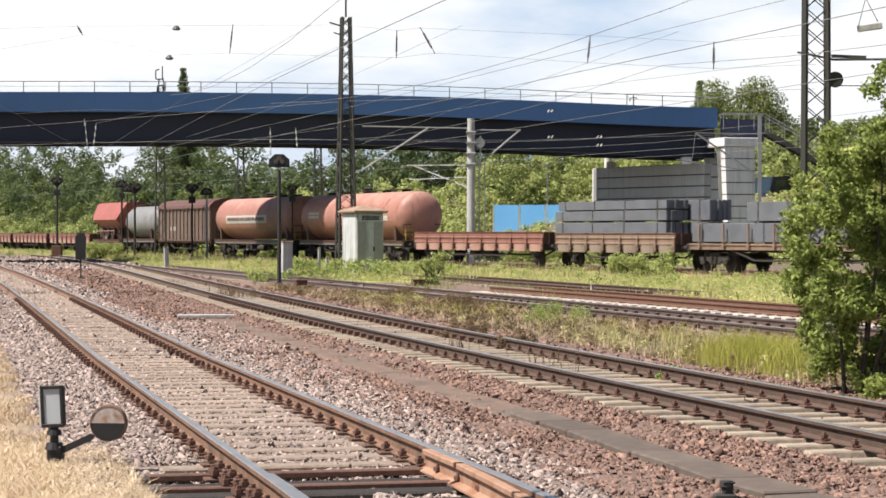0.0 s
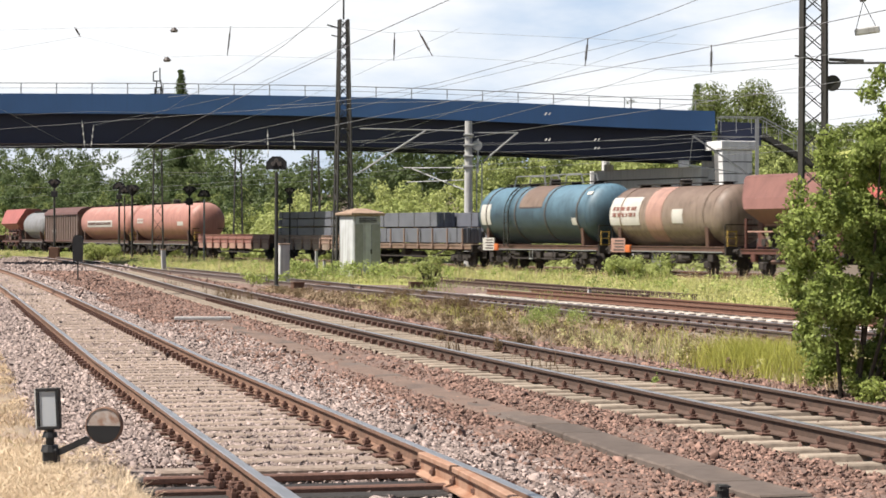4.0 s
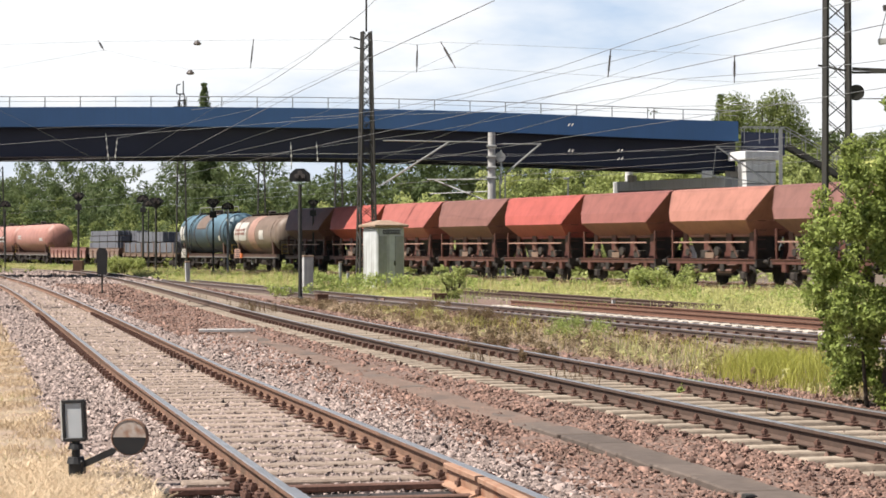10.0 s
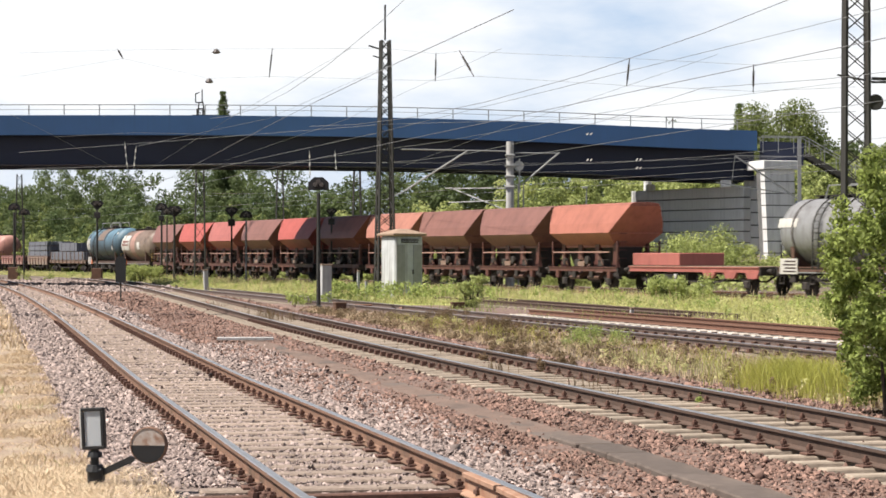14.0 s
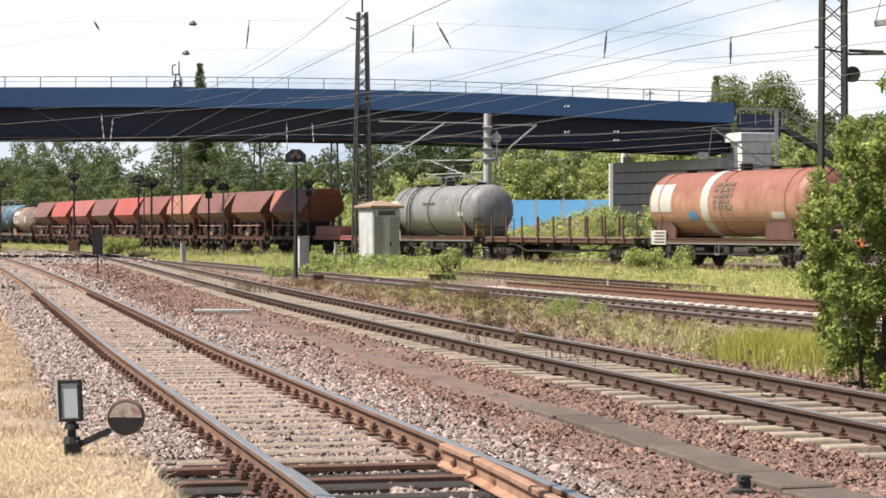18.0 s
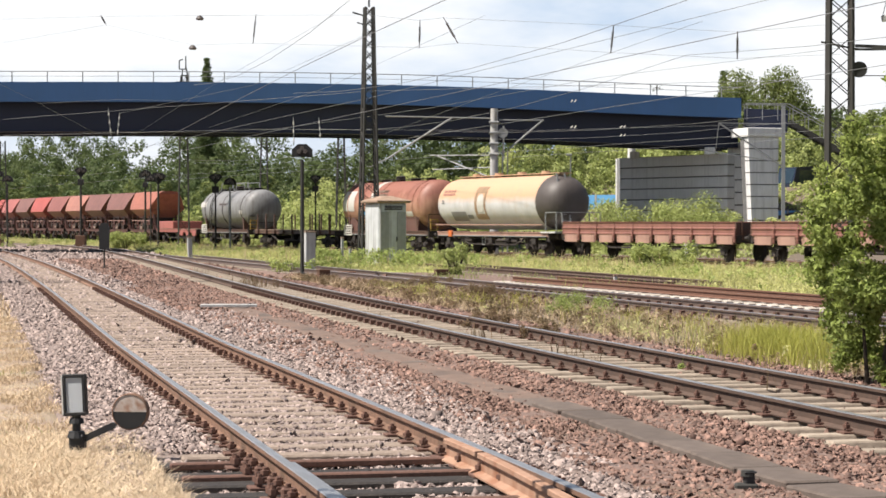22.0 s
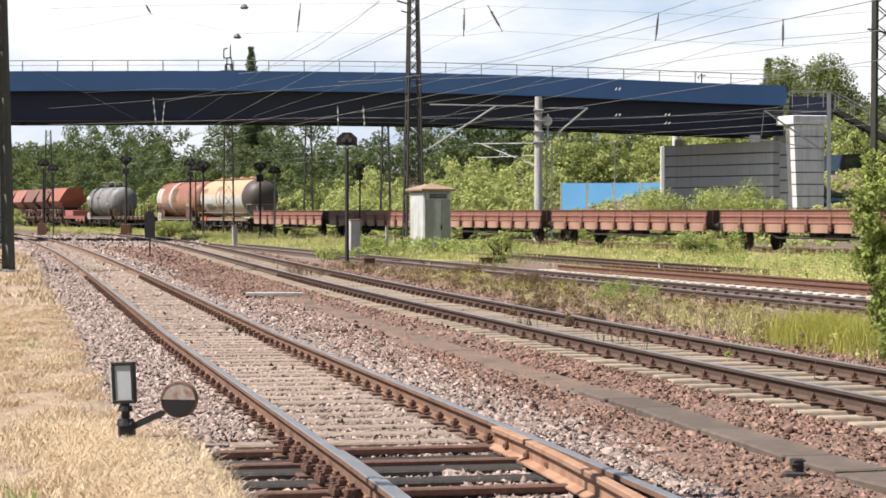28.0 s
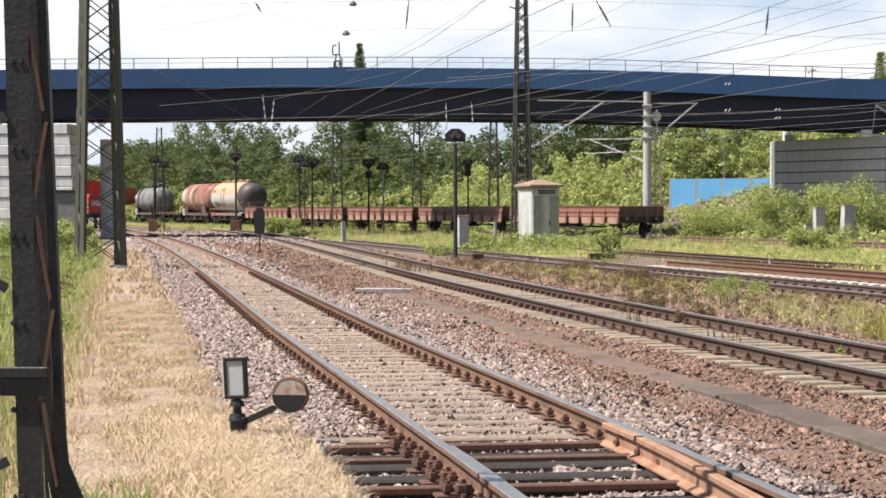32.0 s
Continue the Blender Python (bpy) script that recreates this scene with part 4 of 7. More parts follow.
def curved_plate(x0, x1, a0, a1, r, zc, lift=0.012, n=10):
    """A thin sheet lying on the flank of a barrel, between two angles in degrees."""
    bm, n = BM(), max(n, int(abs(a1 - a0) / 5))
    loft(bm, [[(x, (r + d) * math.cos(math.radians(a)), zc + (r + d) * math.sin(math.radians(a))) for d, a in [(0.003, q) for q in np.linspace(a0, a1, n)] + [(lift, q) for q in np.linspace(a1, a0, n)]] for x in (x0, x1)])
    return bm


def lettering(w, x0, x1, z0, z1, r, zc, rows, colour, seed):
    """Rows of short bars on a flank, standing for writing too small to read."""
    rr = np.random.default_rng(seed)
    lo, hi = [math.degrees(math.asin(max(-0.98, min(0.98, (z - zc) / r)))) for z in (z0, z1)]
    for k in range(rows):
        a0 = lo + (hi - lo) * (k + 0.15) / rows
        a1 = lo + (hi - lo) * (k + 0.8) / rows
        x = x1
        while x > x0 + 0.1:
            d = rr.uniform(0.12, 0.4)
            part("lettering_bar", curved_plate(max(x - d, x0), x, a0, a1, r, zc, 0.02, 4), P[colour], w)
            x -= d + rr.uniform(0.06, 0.16)


def side_gear(w, length, seed, box=None, plate=None):
    """Brake cylinders, hangers, steps and small boxes along the sole bar."""
    rr = np.random.default_rng(seed)
    h = length / 2 - 0.8
    for s in (1, -1):
        for k in range(5):
            x = -h + (k + 0.5) * 2 * h / 5 + rr.uniform(-0.3, 0.3)
            bm = BM()
            if k % 2:
                rod(bm, (x - 0.35, s * 1.12, 0.78), (x + 0.35, s * 1.12, 0.78), 0.13, None, 10)
            else:
                bx(bm, x - 0.22, x + 0.22, s * 1.05, s * 1.28, 0.6, 0.95, bevel=0.02)
            part("brake_cylinder" if k % 2 else "valve_box", bm, M["under"], w)
            bm = BM()
            bar(bm, (x + 0.6, s * 1.28, 1.0), (x + 0.6, s * 1.28, 0.55), 0.035)
            bar(bm, (x + 0.9, s * 1.28, 1.0), (x + 0.9, s * 1.28, 0.55), 0.035)
            bar(bm, (x + 0.58, s * 1.28, 0.56), (x + 0.92, s * 1.28, 0.56), 0.06)
            part("footstep", bm, M["steel"] if k == 2 else M["under"], w)
        bm = BM()
        bar(bm, (-h, s * 1.31, 1.02), (h, s * 1.31, 1.02), 0.05)
        part("grab_rail", bm, M["steel"], w)
    if box:
        bm = BM()
        bx(bm, h - 1.9, h - 1.5, 1.28, 1.42, 0.95, 1.3, bevel=0.03)
        part("fitting_box", bm, P[box], w)
    if plate:
        bm = BM()
        bx(bm, h - 1.4, h - 0.1, 1.31, 1.36, 0.95, 1.6, bevel=0.01)
        part("data_plate", bm, P[plate], w)
        bm = BM()
        for k in range(4):
            bx(bm, h - 1.3, h - 0.35 - 0.12 * (k % 2), 1.36, 1.366, 1.03 + k * 0.14, 1.10 + k * 0.14)
        part("lettering_bars", bm, P["letter"], w)


def tank_wagon(length, label, body, r=1.35, zc=2.72, bands=0, band_mat="darkend", walkway=True, shield=None, ladder=None, stripes=(), bogies=True, frame_colour="frame", barrel=None, shift=0.0, rails=False, cradle=None, seed=1, box=None, words=()):
    w = holder("tank_wagon", label, "tank wagon", group="freight train")
    running_gear(w, length, bogies, None if bogies else length / 2 - 2.4)
    underframe(w, length, P[frame_colour], 1.0, 0.24)
    side_gear(w, length, seed, box, shield)
    h = (barrel or length - 1.2) / 2
    lo, hi = shift - h, shift + h
    bm = BM()
    dome = [(0.0, 0.12), (0.03, 0.34), (0.10, 0.57), (0.22, 0.77), (0.38, 0.91), (0.56, 0.98), (0.72, 1.0)]
    loft(bm, [ring_pts(lo + d, r * k, zc, 32) for d, k in dome] + [ring_pts(hi - d, r * k, zc, 32) for d, k in reversed(dome)])
    smooth(part("barrel", bm, P[body], w), 0.6)
    for e in (lo + 0.72, hi - 0.72):
        bm = BM()
        loft(bm, [ring_pts(e - 0.02, r + 0.001, zc, 32), ring_pts(e - 0.02, r + 0.012, zc, 32), ring_pts(e + 0.02, r + 0.012, zc, 32), ring_pts(e + 0.02, r + 0.001, zc, 32)], cap=False)
        part("weld_seam", bm, P[body], w)
    for k in range(bands):
        x = lo + 1.5 + k * (2 * h - 3.0) / max(bands - 1, 1)
        bm = BM()
        loft(bm, [ring_pts(x - 0.06, r + 0.001, zc, 32), ring_pts(x - 0.06, r + 0.03, zc, 32), ring_pts(x + 0.06, r + 0.03, zc, 32), ring_pts(x + 0.06, r + 0.001, zc, 32)], cap=False)
        part("band", bm, P[band_mat], w)
    for x0, x1, a0, a1, colour in stripes:
        part("marking", curved_plate(x0, x1, a0, a1, r, zc), P[colour], w)
    for k, (x0, x1, z0, z1, rows, colour) in enumerate(words):
        lettering(w, x0, x1, z0, z1, r + 0.01, zc, rows, colour, seed + k)
    for x in (lo + 1.3, hi - 1.3):
        bm = BM()
        prism(bm, [(-1.22, 1.2), (1.22, 1.2), (1.28, 2.1), (0.95, 1.75), (0.4, 1.5), (-0.4, 1.5), (-0.95, 1.75), (-1.28, 2.1)], "x", x - 0.12, x + 0.12)
        part("saddle", bm, P[frame_colour], w)
    if cradle:
        for s in (1, -1):
            for x0, x1, e in ((hi - 2.6, hi - 1.0, 1), (lo + 1.0, lo + 3.2, -1)):
                bm = BM()
                prism(bm, [(x0 + (0.0 if e > 0 else 0.1), 1.24), (x1, 1.24), (x1, 2.02), (x0 + (0.45 if e > 0 else 0), 2.02), (x0 - 0.05 if e > 0 else x0 + 0.1, 1.6)], "y", s * 1.16, s * 1.22)
                part("cradle_plate", bm, P[cradle], w)
            bm = BM()
            bx(bm, lo + 0.8, hi - 0.8, s * 1.14, s * 1.24, 1.98, 2.10, bevel=0.01)
            part("cradle_rail", bm, P[cradle], w)
    if walkway:
        bm = BM()
        z = zc + r + 0.1
        bx(bm, lo + 0.25 * h, hi - 0.25 * h, -0.3, 0.3, z, z + 0.03)
        for x in np.linspace(lo + 0.3 * h, hi - 0.3 * h, 5):
            bx(bm, x - 0.03, x + 0.03, -0.28, 0.28, z - 0.12, z)
        part("roof_walkway", bm, M["under"], w)
        bm = BM()
        rod(bm, (shift, 0, zc + r - 0.05), (shift, 0, zc + r + 0.26), 0.28, None, 14)
        rod(bm, (shift, 0, zc + r + 0.26), (shift, 0, zc + r + 0.32), 0.33, 0.2, 14)
        part("dome_hatch", bm, M["under"], w)
    if rails:
        z = zc + r + 0.1
        for y in (-0.42, 0.42):
            for x0, x1 in ((lo + 0.42 * h, shift - 0.2), (shift + 0.2, hi - 0.42 * h)):
                bm = BM()
                bar(bm, (x0 + 0.25, y, z + 0.42), (x1 - 0.25, y, z + 0.42), 0.05)
                for q, k in ((x0, 0.25), (x1, -0.25)):
                    bar(bm, (q, y, z - 0.12), (q + k, y, z + 0.42), 0.05)
                part("roof_handrail", bm, M["steel"], w)
    if ladder is not None:
        bm = BM()
        for dx in (-0.22, 0.22):
            prev = (ladder + dx, r + 0.12, 1.15)
            for a in np.linspace(0, 85, 8):
                p = (ladder + dx, (r + 0.12) * math.cos(math.radians(a)), zc + (r + 0.12) * math.sin(math.radians(a)))
                bar(bm, prev, p, 0.05)
                prev = p
        for z in np.arange(1.3, zc, 0.27):
            bar(bm, (ladder - 0.22, r + 0.12, z), (ladder + 0.22, r + 0.12, z), 0.03)
        for a in np.linspace(5, 85, 8):
            y, z = (r + 0.12) * math.cos(math.radians(a)), zc + (r + 0.12) * math.sin(math.radians(a))
            bar(bm, (ladder - 0.22, y, z), (ladder + 0.22, y, z), 0.03)
        part("ladder", bm, M["steel_dark"], w)
    e = length / 2 - 0.75
    for x in (e, -e):
        bm = BM()
        for s in (1, -1):
            bar(bm, (x, s * 1.2, 1.2), (x, s * 1.2, 2.2), 0.04)
        bar(bm, (x, -1.2, 2.2), (x, 1.2, 2.2), 0.04)
        bar(bm, (x, -1.2, 1.75), (x, 1.2, 1.75), 0.03)
        part("end_rail", bm, M["under"], w)
    bm = BM()
    for y in (0.62, 1.05):
        bar(bm, (-e + 0.05, y, 1.15), (-e + 0.05, y, 1.95), 0.05)
    for z in (1.3, 1.6, 1.9):
        bar(bm, (-e + 0.05, 0.62, z), (-e + 0.05, 1.05, z), 0.05)
    part("end_step", bm, P["yellow"], w, "worn yellow end step")
    return w


def hopper_wagon(label, colour, length=8.55, rear_platform=False, name="hopper_wagon"):
    w = holder(name, label, "hopper wagon", group="freight train")
    running_gear(w, length, base=2.35)
    underframe(w, length, P["sole"], 0.95, 0.2)
    t, b, lo = length / 2 - 0.16, length / 2 - 1.12, 1.45

    def ring(y, z, x):
        return [(-x, -y, z), (x, -y, z), (x, y, z), (-x, y, z)]
    bm = BM()
    loft(bm, [ring(0.80, 2.16, b - 0.55), ring(1.46, 2.80, b), ring(1.49, 2.84, b), ring(1.30, 3.30, b + 0.40), ring(0.84, 4.12, t), ring(0.78, 4.2, t - 0.03)])
    part("upper_body", bm, P[colour], w)
    bm = BM()
    n = 7
    loft(bm, [[(x, 0.80 * math.cos(math.pi * k / n), 4.19 + 0.13 * math.sin(math.pi * k / n)) for k in range(n + 1)] for x in (-t - 0.02, t + 0.02)])
    part("roof", bm, P[colour], w)
    # near-black funnel: the shade behind the side openings is in its colour
    bm = BM()
    loft(bm, [ring(0.40, 0.72, 2.2), ring(0.50, 1.5, 2.6), ring(0.78, 2.2, b - 0.58)])
    part("chute", bm, M["under"], w, "funnel with discharge chutes, darkened for the shade inside")
    for s in (1, -1):
        for x in (-1.0, 1.0):
            bm = BM()
            prism(bm, [(s * 0.5, 0.9), (s * 1.15, 0.55), (s * 1.22, 0.66), (s * 0.58, 1.3)], "x", x - 0.55, x + 0.55)
            part("discharge_flap", bm, P["frame"], w)
        for x, wd in ((-2.75, 0.34), (-0.92, 0.46), (0.92, 0.46), (2.75, 0.34)):
            bm = BM()
            prism(bm, [(x - wd * 0.5, 2.34), (x + wd * 0.5, 2.34), (x + wd * 0.5, 1.55), (x + wd, 1.12), (x - wd, 1.12), (x - wd * 0.5, 1.55)], "y", s * 0.82, s * 0.92)
            part("post", bm, P["sole"], w)
            bm = BM()
            bx(bm, x - 0.16, x + 0.16, s * 1.10, s * 1.30, 0.62, 0.98, bevel=0.03)
            part("spring_box", bm, P["sole"] if abs(x) > 2 else M["under"], w)
        bm = BM()
        bx(bm, -b + 0.5, b - 0.5, s * 0.78, s * 0.86, 2.12, 2.26, bevel=0.01)
        part("side_rail", bm, P[colour], w)
        for x in (-1.9, 0.0, 1.9):
            bm = BM()
            bar(bm, (x - 0.3, s * 1.28, 1.25), (x + 0.25, s * 1.28, 1.95), 0.05)
            rod(bm, (x + 0.1, s * 1.2, 1.62), (x + 0.1, s * 1.32, 1.62), 0.11, None, 8)
            part("lever", bm, P["frame"], w)
        bm = BM()
        bar(bm, (-3.0, s * 1.36, 1.9), (3.0, s * 1.36, 1.9), 0.06)
        part("operating_rod", bm, P["sill"], w)
        for x, z, r in ((-0.55, 1.5, 0.2), (1.9, 1.45, 0.16)):
            bm = BM()
            rod(bm, (x, s * 1.18, z), (x, s * 1.34, z), r, None, 12)
            part("handwheel", bm, M["under"], w)
        for x in (-1.9, 0.6):
            bm = BM()
            bx(bm, x - 0.28, x + 0.28, s * 0.9, s * 1.27, 1.18, 1.55, bevel=0.03)
            part("valve_box", bm, M["under"], w)
        bm = BM()
        bx(bm, -0.35, 0.35, s * 1.335, s * 1.345, 1.2, 1.45)
        part("data_plate", bm, P["boxtan"], w)
        bm = BM()
        for a, bb, z0, z1 in ((b - 0.55, b - 0.2, 3.05, 3.3),):
            prism(bm, [(s * 1.37, z0), (s * 1.40, z0), (s * 1.30, z1), (s * 1.27, z1)], "x", b - 0.7, b - 0.35)
        part("marking", bm, P["white"], w)
    for e in (1, -1):
        bm = BM()
        for y in (-1.15, 1.15):
            bar(bm, (e * 3.45, y, 1.15), (e * 3.45, y, 2.45), 0.09)
        for z in (1.6, 2.0, 2.4, 2.8):
            bar(bm, (e * 3.62, 0.75, z), (e * 3.62, 1.15, z), 0.035)
        bar(bm, (e * 3.55, -1.2, 2.15), (e * 3.55, 1.2, 2.15), 0.05)
        part("end_platform", bm, P["sole"], w)
    return w


def covered_van(length, label):
    w = holder("covered_van", label, "freight wagon", group="freight train")
    running_gear(w, length)
    underframe(w, length, P["frame"], 1.0, 0.2)
    h = length / 2 - 0.66
    bm = BM()
    bx(bm, -h, h, -1.28, 1.28, 1.2, 3.62)
    part("body", bm, P["boxbrown"], w)
    bm = BM()
    prism(bm, [(-1.42, 3.55), (-1.36, 3.75), (-1.0, 4.05), (-0.5, 4.2), (0, 4.25), (0.5, 4.2), (1.0, 4.05), (1.36, 3.75), (1.42, 3.55)], "x", -h - 0.1, h + 0.1)
    part("roof", bm, P["roofdark"], w)
    bm = BM()
    bx(bm, -0.05, 0.05, 1.28, 1.36, 1.15, 3.56)
    rib = mesh_of(bm, "rib", P["boxbrown"])
    n = 14
    for s in (1, -1):
        for k in range(n + 1):
            share("rib", rib, w, pose((-h + 0.1 + k * (2 * h - 0.2) / n), 0, 0, 0, 0, 0 if s > 0 else 180))
        bm = BM()
        bx(bm, -h, h, s * 1.3, s * 1.4, 1.12, 1.22)
        bx(bm, -h, h, s * 1.3, s * 1.4, 3.5, 3.58)
        part("door_rail", bm, P["roofdark"], w)
        bm = BM()
        for x in (1.9, 2.2, 2.5, 2.8, 3.3):
            bx(bm, x, x + 0.2, s * 1.285, s * 1.30, 1.9, 2.2)
        part("lettering_bars", bm, P["white"], w)
    return w


def silo_wagon(length, label):
    w = holder("silo_wagon", label, "silo wagon", group="freight train")
    running_gear(w, length, bogies=True)
    underframe(w, length, P["sill"], 1.0, 0.22)
    side_gear(w, length, 9, "amber")
    r, zc, h = 1.42, 2.78, length / 2 - 0.12

    def belly(rows):
        bm = BM()
        loft(bm, [[(x, math.cos(2 * math.pi * k / 36) * r * s, zc + math.sin(2 * math.pi * k / 36) * r * s) for k in range(36)] for x, s in rows])
        return bm
    smooth(part("barrel", belly([(-h + 1.75, 0.995), (-h + 2.2, 1.0), (h - 1.3, 1.0), (h - 0.8, 0.965), (h - 0.42, 0.88), (h - 0.16, 0.72), (h - 0.03, 0.5), (h, 0.2)]), P["beige"], w), 0.6)
    smooth(part("end_cone", belly([(-h + 0.3, 0.3), (-h + 0.36, 0.5), (-h + 0.5, 0.68), (-h + 0.75, 0.83), (-h + 1.15, 0.94), (-h + 1.75, 0.994)]), P["darkend"], w, "rounded end, its shade painted in as a dark colour"), 0.6)
    part("dark_patch", curved_plate(3.0, 4.9, -42, -18, r, zc), P["patch"], w, "dark grey scrawl on the flank")
    part("dark_patch", curved_plate(2.2, 2.9, -36, -26, r, zc), P["patch"], w)
    lettering(w, 4.5, 6.0, 3.2, 3.55, r, zc, 2, "pink", 4)
    lettering(w, 5.6, 6.0, 2.75, 3.0, r, zc, 2, "patch", 5)
    bm = BM()
    bar(bm, (-h + 1.2, 1.30, 1.62), (h - 0.3, 1.30, 1.62), 0.05)
    part("flank_pipe", bm, P["sill"], w)
    bm = BM()
    bx(bm, -h * 0.85, h * 0.8, -0.35, 0.35, zc + r + 0.06, zc + r + 0.1)
    for x in np.linspace(-h * 0.8, h * 0.75, 6):
        bx(bm, x - 0.03, x + 0.03, -0.3, 0.3, zc + r - 0.03, zc + r + 0.06)
    part("roof_walkway", bm, P["beige"], w)
    bm = BM()
    for x in np.linspace(-h * 0.55, h * 0.6, 4):
        rod(bm, (x, 0, zc + r), (x, 0, zc + r + 0.22), 0.24, None, 12)
    part("hatch_row", bm, P["beige"], w)
    bm = BM()
    loft(bm, [[(x, y, z) for y, z in ((-1.38, 1.2), (1.38, 1.2), (1.38, k), (-1.38, k))] for x, k in ((-h - 0.35, 1.28), (-h + 1.2, 1.28))])
    part("end_deck", bm, P["beige"], w)
    for x0, x1, a0, a1 in ((0.35, 1.75, 22, 38), (0.35, 1.75, -38, -24), (1.45, 1.75, -24, 22), (0.35, 0.55, -24, 22)):
        part("emblem", curved_plate(x0, x1, a0, a1, r, zc), P["emblem"], w, "dusty brown frame of an emblem")
    bm = BM()
    n = 28
    loft(bm, [[(1.0 + 0.42 * k * math.cos(t), (r + d) * math.cos(0.36 * k * math.sin(t)), zc + (r + d) * math.sin(0.36 * k * math.sin(t))) for t in np.linspace(0, 2 * math.pi, n + 1)[:-1]] for k, d in ((1.0, 0.004), (1.0, 0.016), (0.3, 0.02))])
    part("emblem_field", bm, P["white"], w, "pale oval of the emblem")
    bm = BM()
    for y in (0.15, 0.6):
        bar(bm, (-h + 0.15, y, 1.3), (-h + 0.95, y, zc + r + 0.05), 0.06)
    for z in np.linspace(1.5, zc + r - 0.1, 9):
        bar(bm, (-h + 0.15 + 0.8 * (z - 1.3) / (zc + r - 1.25), 0.15, z), (-h + 0.15 + 0.8 * (z - 1.3) / (zc + r - 1.25), 0.6, z), 0.03)
    part("end_ladder", bm, M["steel"], w)
    bm = BM()
    for y in (-1.25, 1.25):
        for x in (-h - 0.3, -h + 0.9):
            bar(bm, (x, y, 1.25), (x, y, 2.25), 0.045)
        bar(bm, (-h - 0.3, y, 2.25), (-h + 0.9, y, 2.25), 0.045)
    bar(bm, (-h - 0.3, -1.25, 2.25), (-h - 0.3, 1.25, 2.25), 0.045)
    part("platform_rail", bm, M["steel"], w)
    return w


def steel_stack(length, cols, label, z=1.26):
    """Bundles of long dark steel sections, laid in tiers on timber."""
    out = holder("steel_bundle_stack", label, "steel bundles", group="train load")
    for y0, y1, z0, z1, x0, x1 in cols:
        b = new("bundle")
        b.parent = out
        n = 5
        for k in range(n):
            bm = BM()
            w = (y1 - y0) / n
            bx(bm, x0 + RNG.uniform(-0.08, 0.08), x1 + RNG.uniform(-0.08, 0.08), y0 + k * w + 0.012, y0 + (k + 1) * w - 0.012, z0, z1 - RNG.uniform(0, 0.02), bevel=0.015)
            part("section", bm, P["slate"], b)
        for x in np.linspace(x0 + 0.8, x1 - 0.8, 4):
            bm = BM()
            bx(bm, x - 0.03, x + 0.03, y0 - 0.008, y1 + 0.008, z0 - 0.004, z1 + 0.008)
            part("strap", bm, M["under"], b)
            bm = BM()
            bx(bm, x - 0.05, x + 0.05, y0, y1, z0 - 0.06, z0)
            part("timber", bm, P["wood"], b)
    return out


# the train from its head: (front, rear) are places along it
for k, f in enumerate((148.2, 130.8, 113.4)):
    put(low_side_wagon(17.4, "red-brown low-sided wagon with drop sides", top=1.7), f, f - 17.4)
put(hopper_wagon("red hopper wagon with a white front band", "brick", 10.2), 96.0, 85.8)
put(tank_wagon(10.8, "short grey tank wagon", "grey", r=1.28, zc=2.6, bogies=False, seed=2), 85.8, 75.0)
put(covered_van(14.8, "dark brown covered van with ribbed sides"), 75.0, 60.2)
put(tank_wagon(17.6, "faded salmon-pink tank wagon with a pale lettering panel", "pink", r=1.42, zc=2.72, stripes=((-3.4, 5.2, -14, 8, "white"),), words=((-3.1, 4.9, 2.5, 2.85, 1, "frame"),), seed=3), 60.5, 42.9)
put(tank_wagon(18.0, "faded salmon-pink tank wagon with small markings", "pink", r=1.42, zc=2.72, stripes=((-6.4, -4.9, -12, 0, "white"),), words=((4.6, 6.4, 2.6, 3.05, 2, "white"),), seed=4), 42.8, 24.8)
put(low_side_wagon(17.0, "empty red low-sided wagon", "board", panels=9), 24.4, 7.4)
put(low_side_wagon(12.6, "wagon with brown drop sides loaded with steel", "boxtan", "tan", panels=7, top=1.72), 7.3, -5.3)
put(steel_stack(11, ((-1.2, -0.05, 1.32, 2.2, -6.2, 5.6), (0.05, 1.2, 1.32, 2.2, -4.7, 6.0), (-1.2, -0.05, 2.28, 3.2, -6.3, 5.6), (0.05, 1.2, 2.28, 2.75, -4.7, 6.0), (0.05, 1.2, 2.8, 3.22, -4.7, 5.7)), "tall stack of slate-grey steel bundles on a wagon"), 7.3, -5.3)
put(flat_wagon(18.7, "long stake wagon loaded with steel", 9, "boxtan"), -5.2, -23.9)
put(steel_stack(17, ((-1.2, -0.05, 1.32, 2.13, -8.2, 8.2), (0.05, 1.2, 1.32, 2.13, -7.5, 8.6), (-1.2, -0.05, 2.2, 2.98, -6.7, 3.6), (0.05, 1.2, 2.2, 3.0, -4.0, 4.2)), "stack of slate-grey steel bundles on a wagon"), -5.2, -23.9)
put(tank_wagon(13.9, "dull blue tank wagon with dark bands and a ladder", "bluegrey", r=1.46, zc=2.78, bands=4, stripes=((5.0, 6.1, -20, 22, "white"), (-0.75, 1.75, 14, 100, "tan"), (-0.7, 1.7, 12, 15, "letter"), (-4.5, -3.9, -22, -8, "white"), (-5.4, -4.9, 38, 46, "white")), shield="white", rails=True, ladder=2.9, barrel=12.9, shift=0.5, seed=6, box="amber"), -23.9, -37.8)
put(tank_wagon(11.3, "dusty tan tank wagon with a white lettered end", "tan", r=1.34, zc=2.62, bands=2, band_mat="tan", stripes=((2.2, 4.9, -18, 40, "white"), (0.2, 1.6, -60, 75, "sill"), (-1.6, -0.7, -15, 12, "white")), words=((2.5, 4.6, 2.55, 3.1, 2, "board"),), bogies=False, shield="sill", barrel=10.2, shift=0.3, seed=7, box="amber"), -37.6, -48.9)
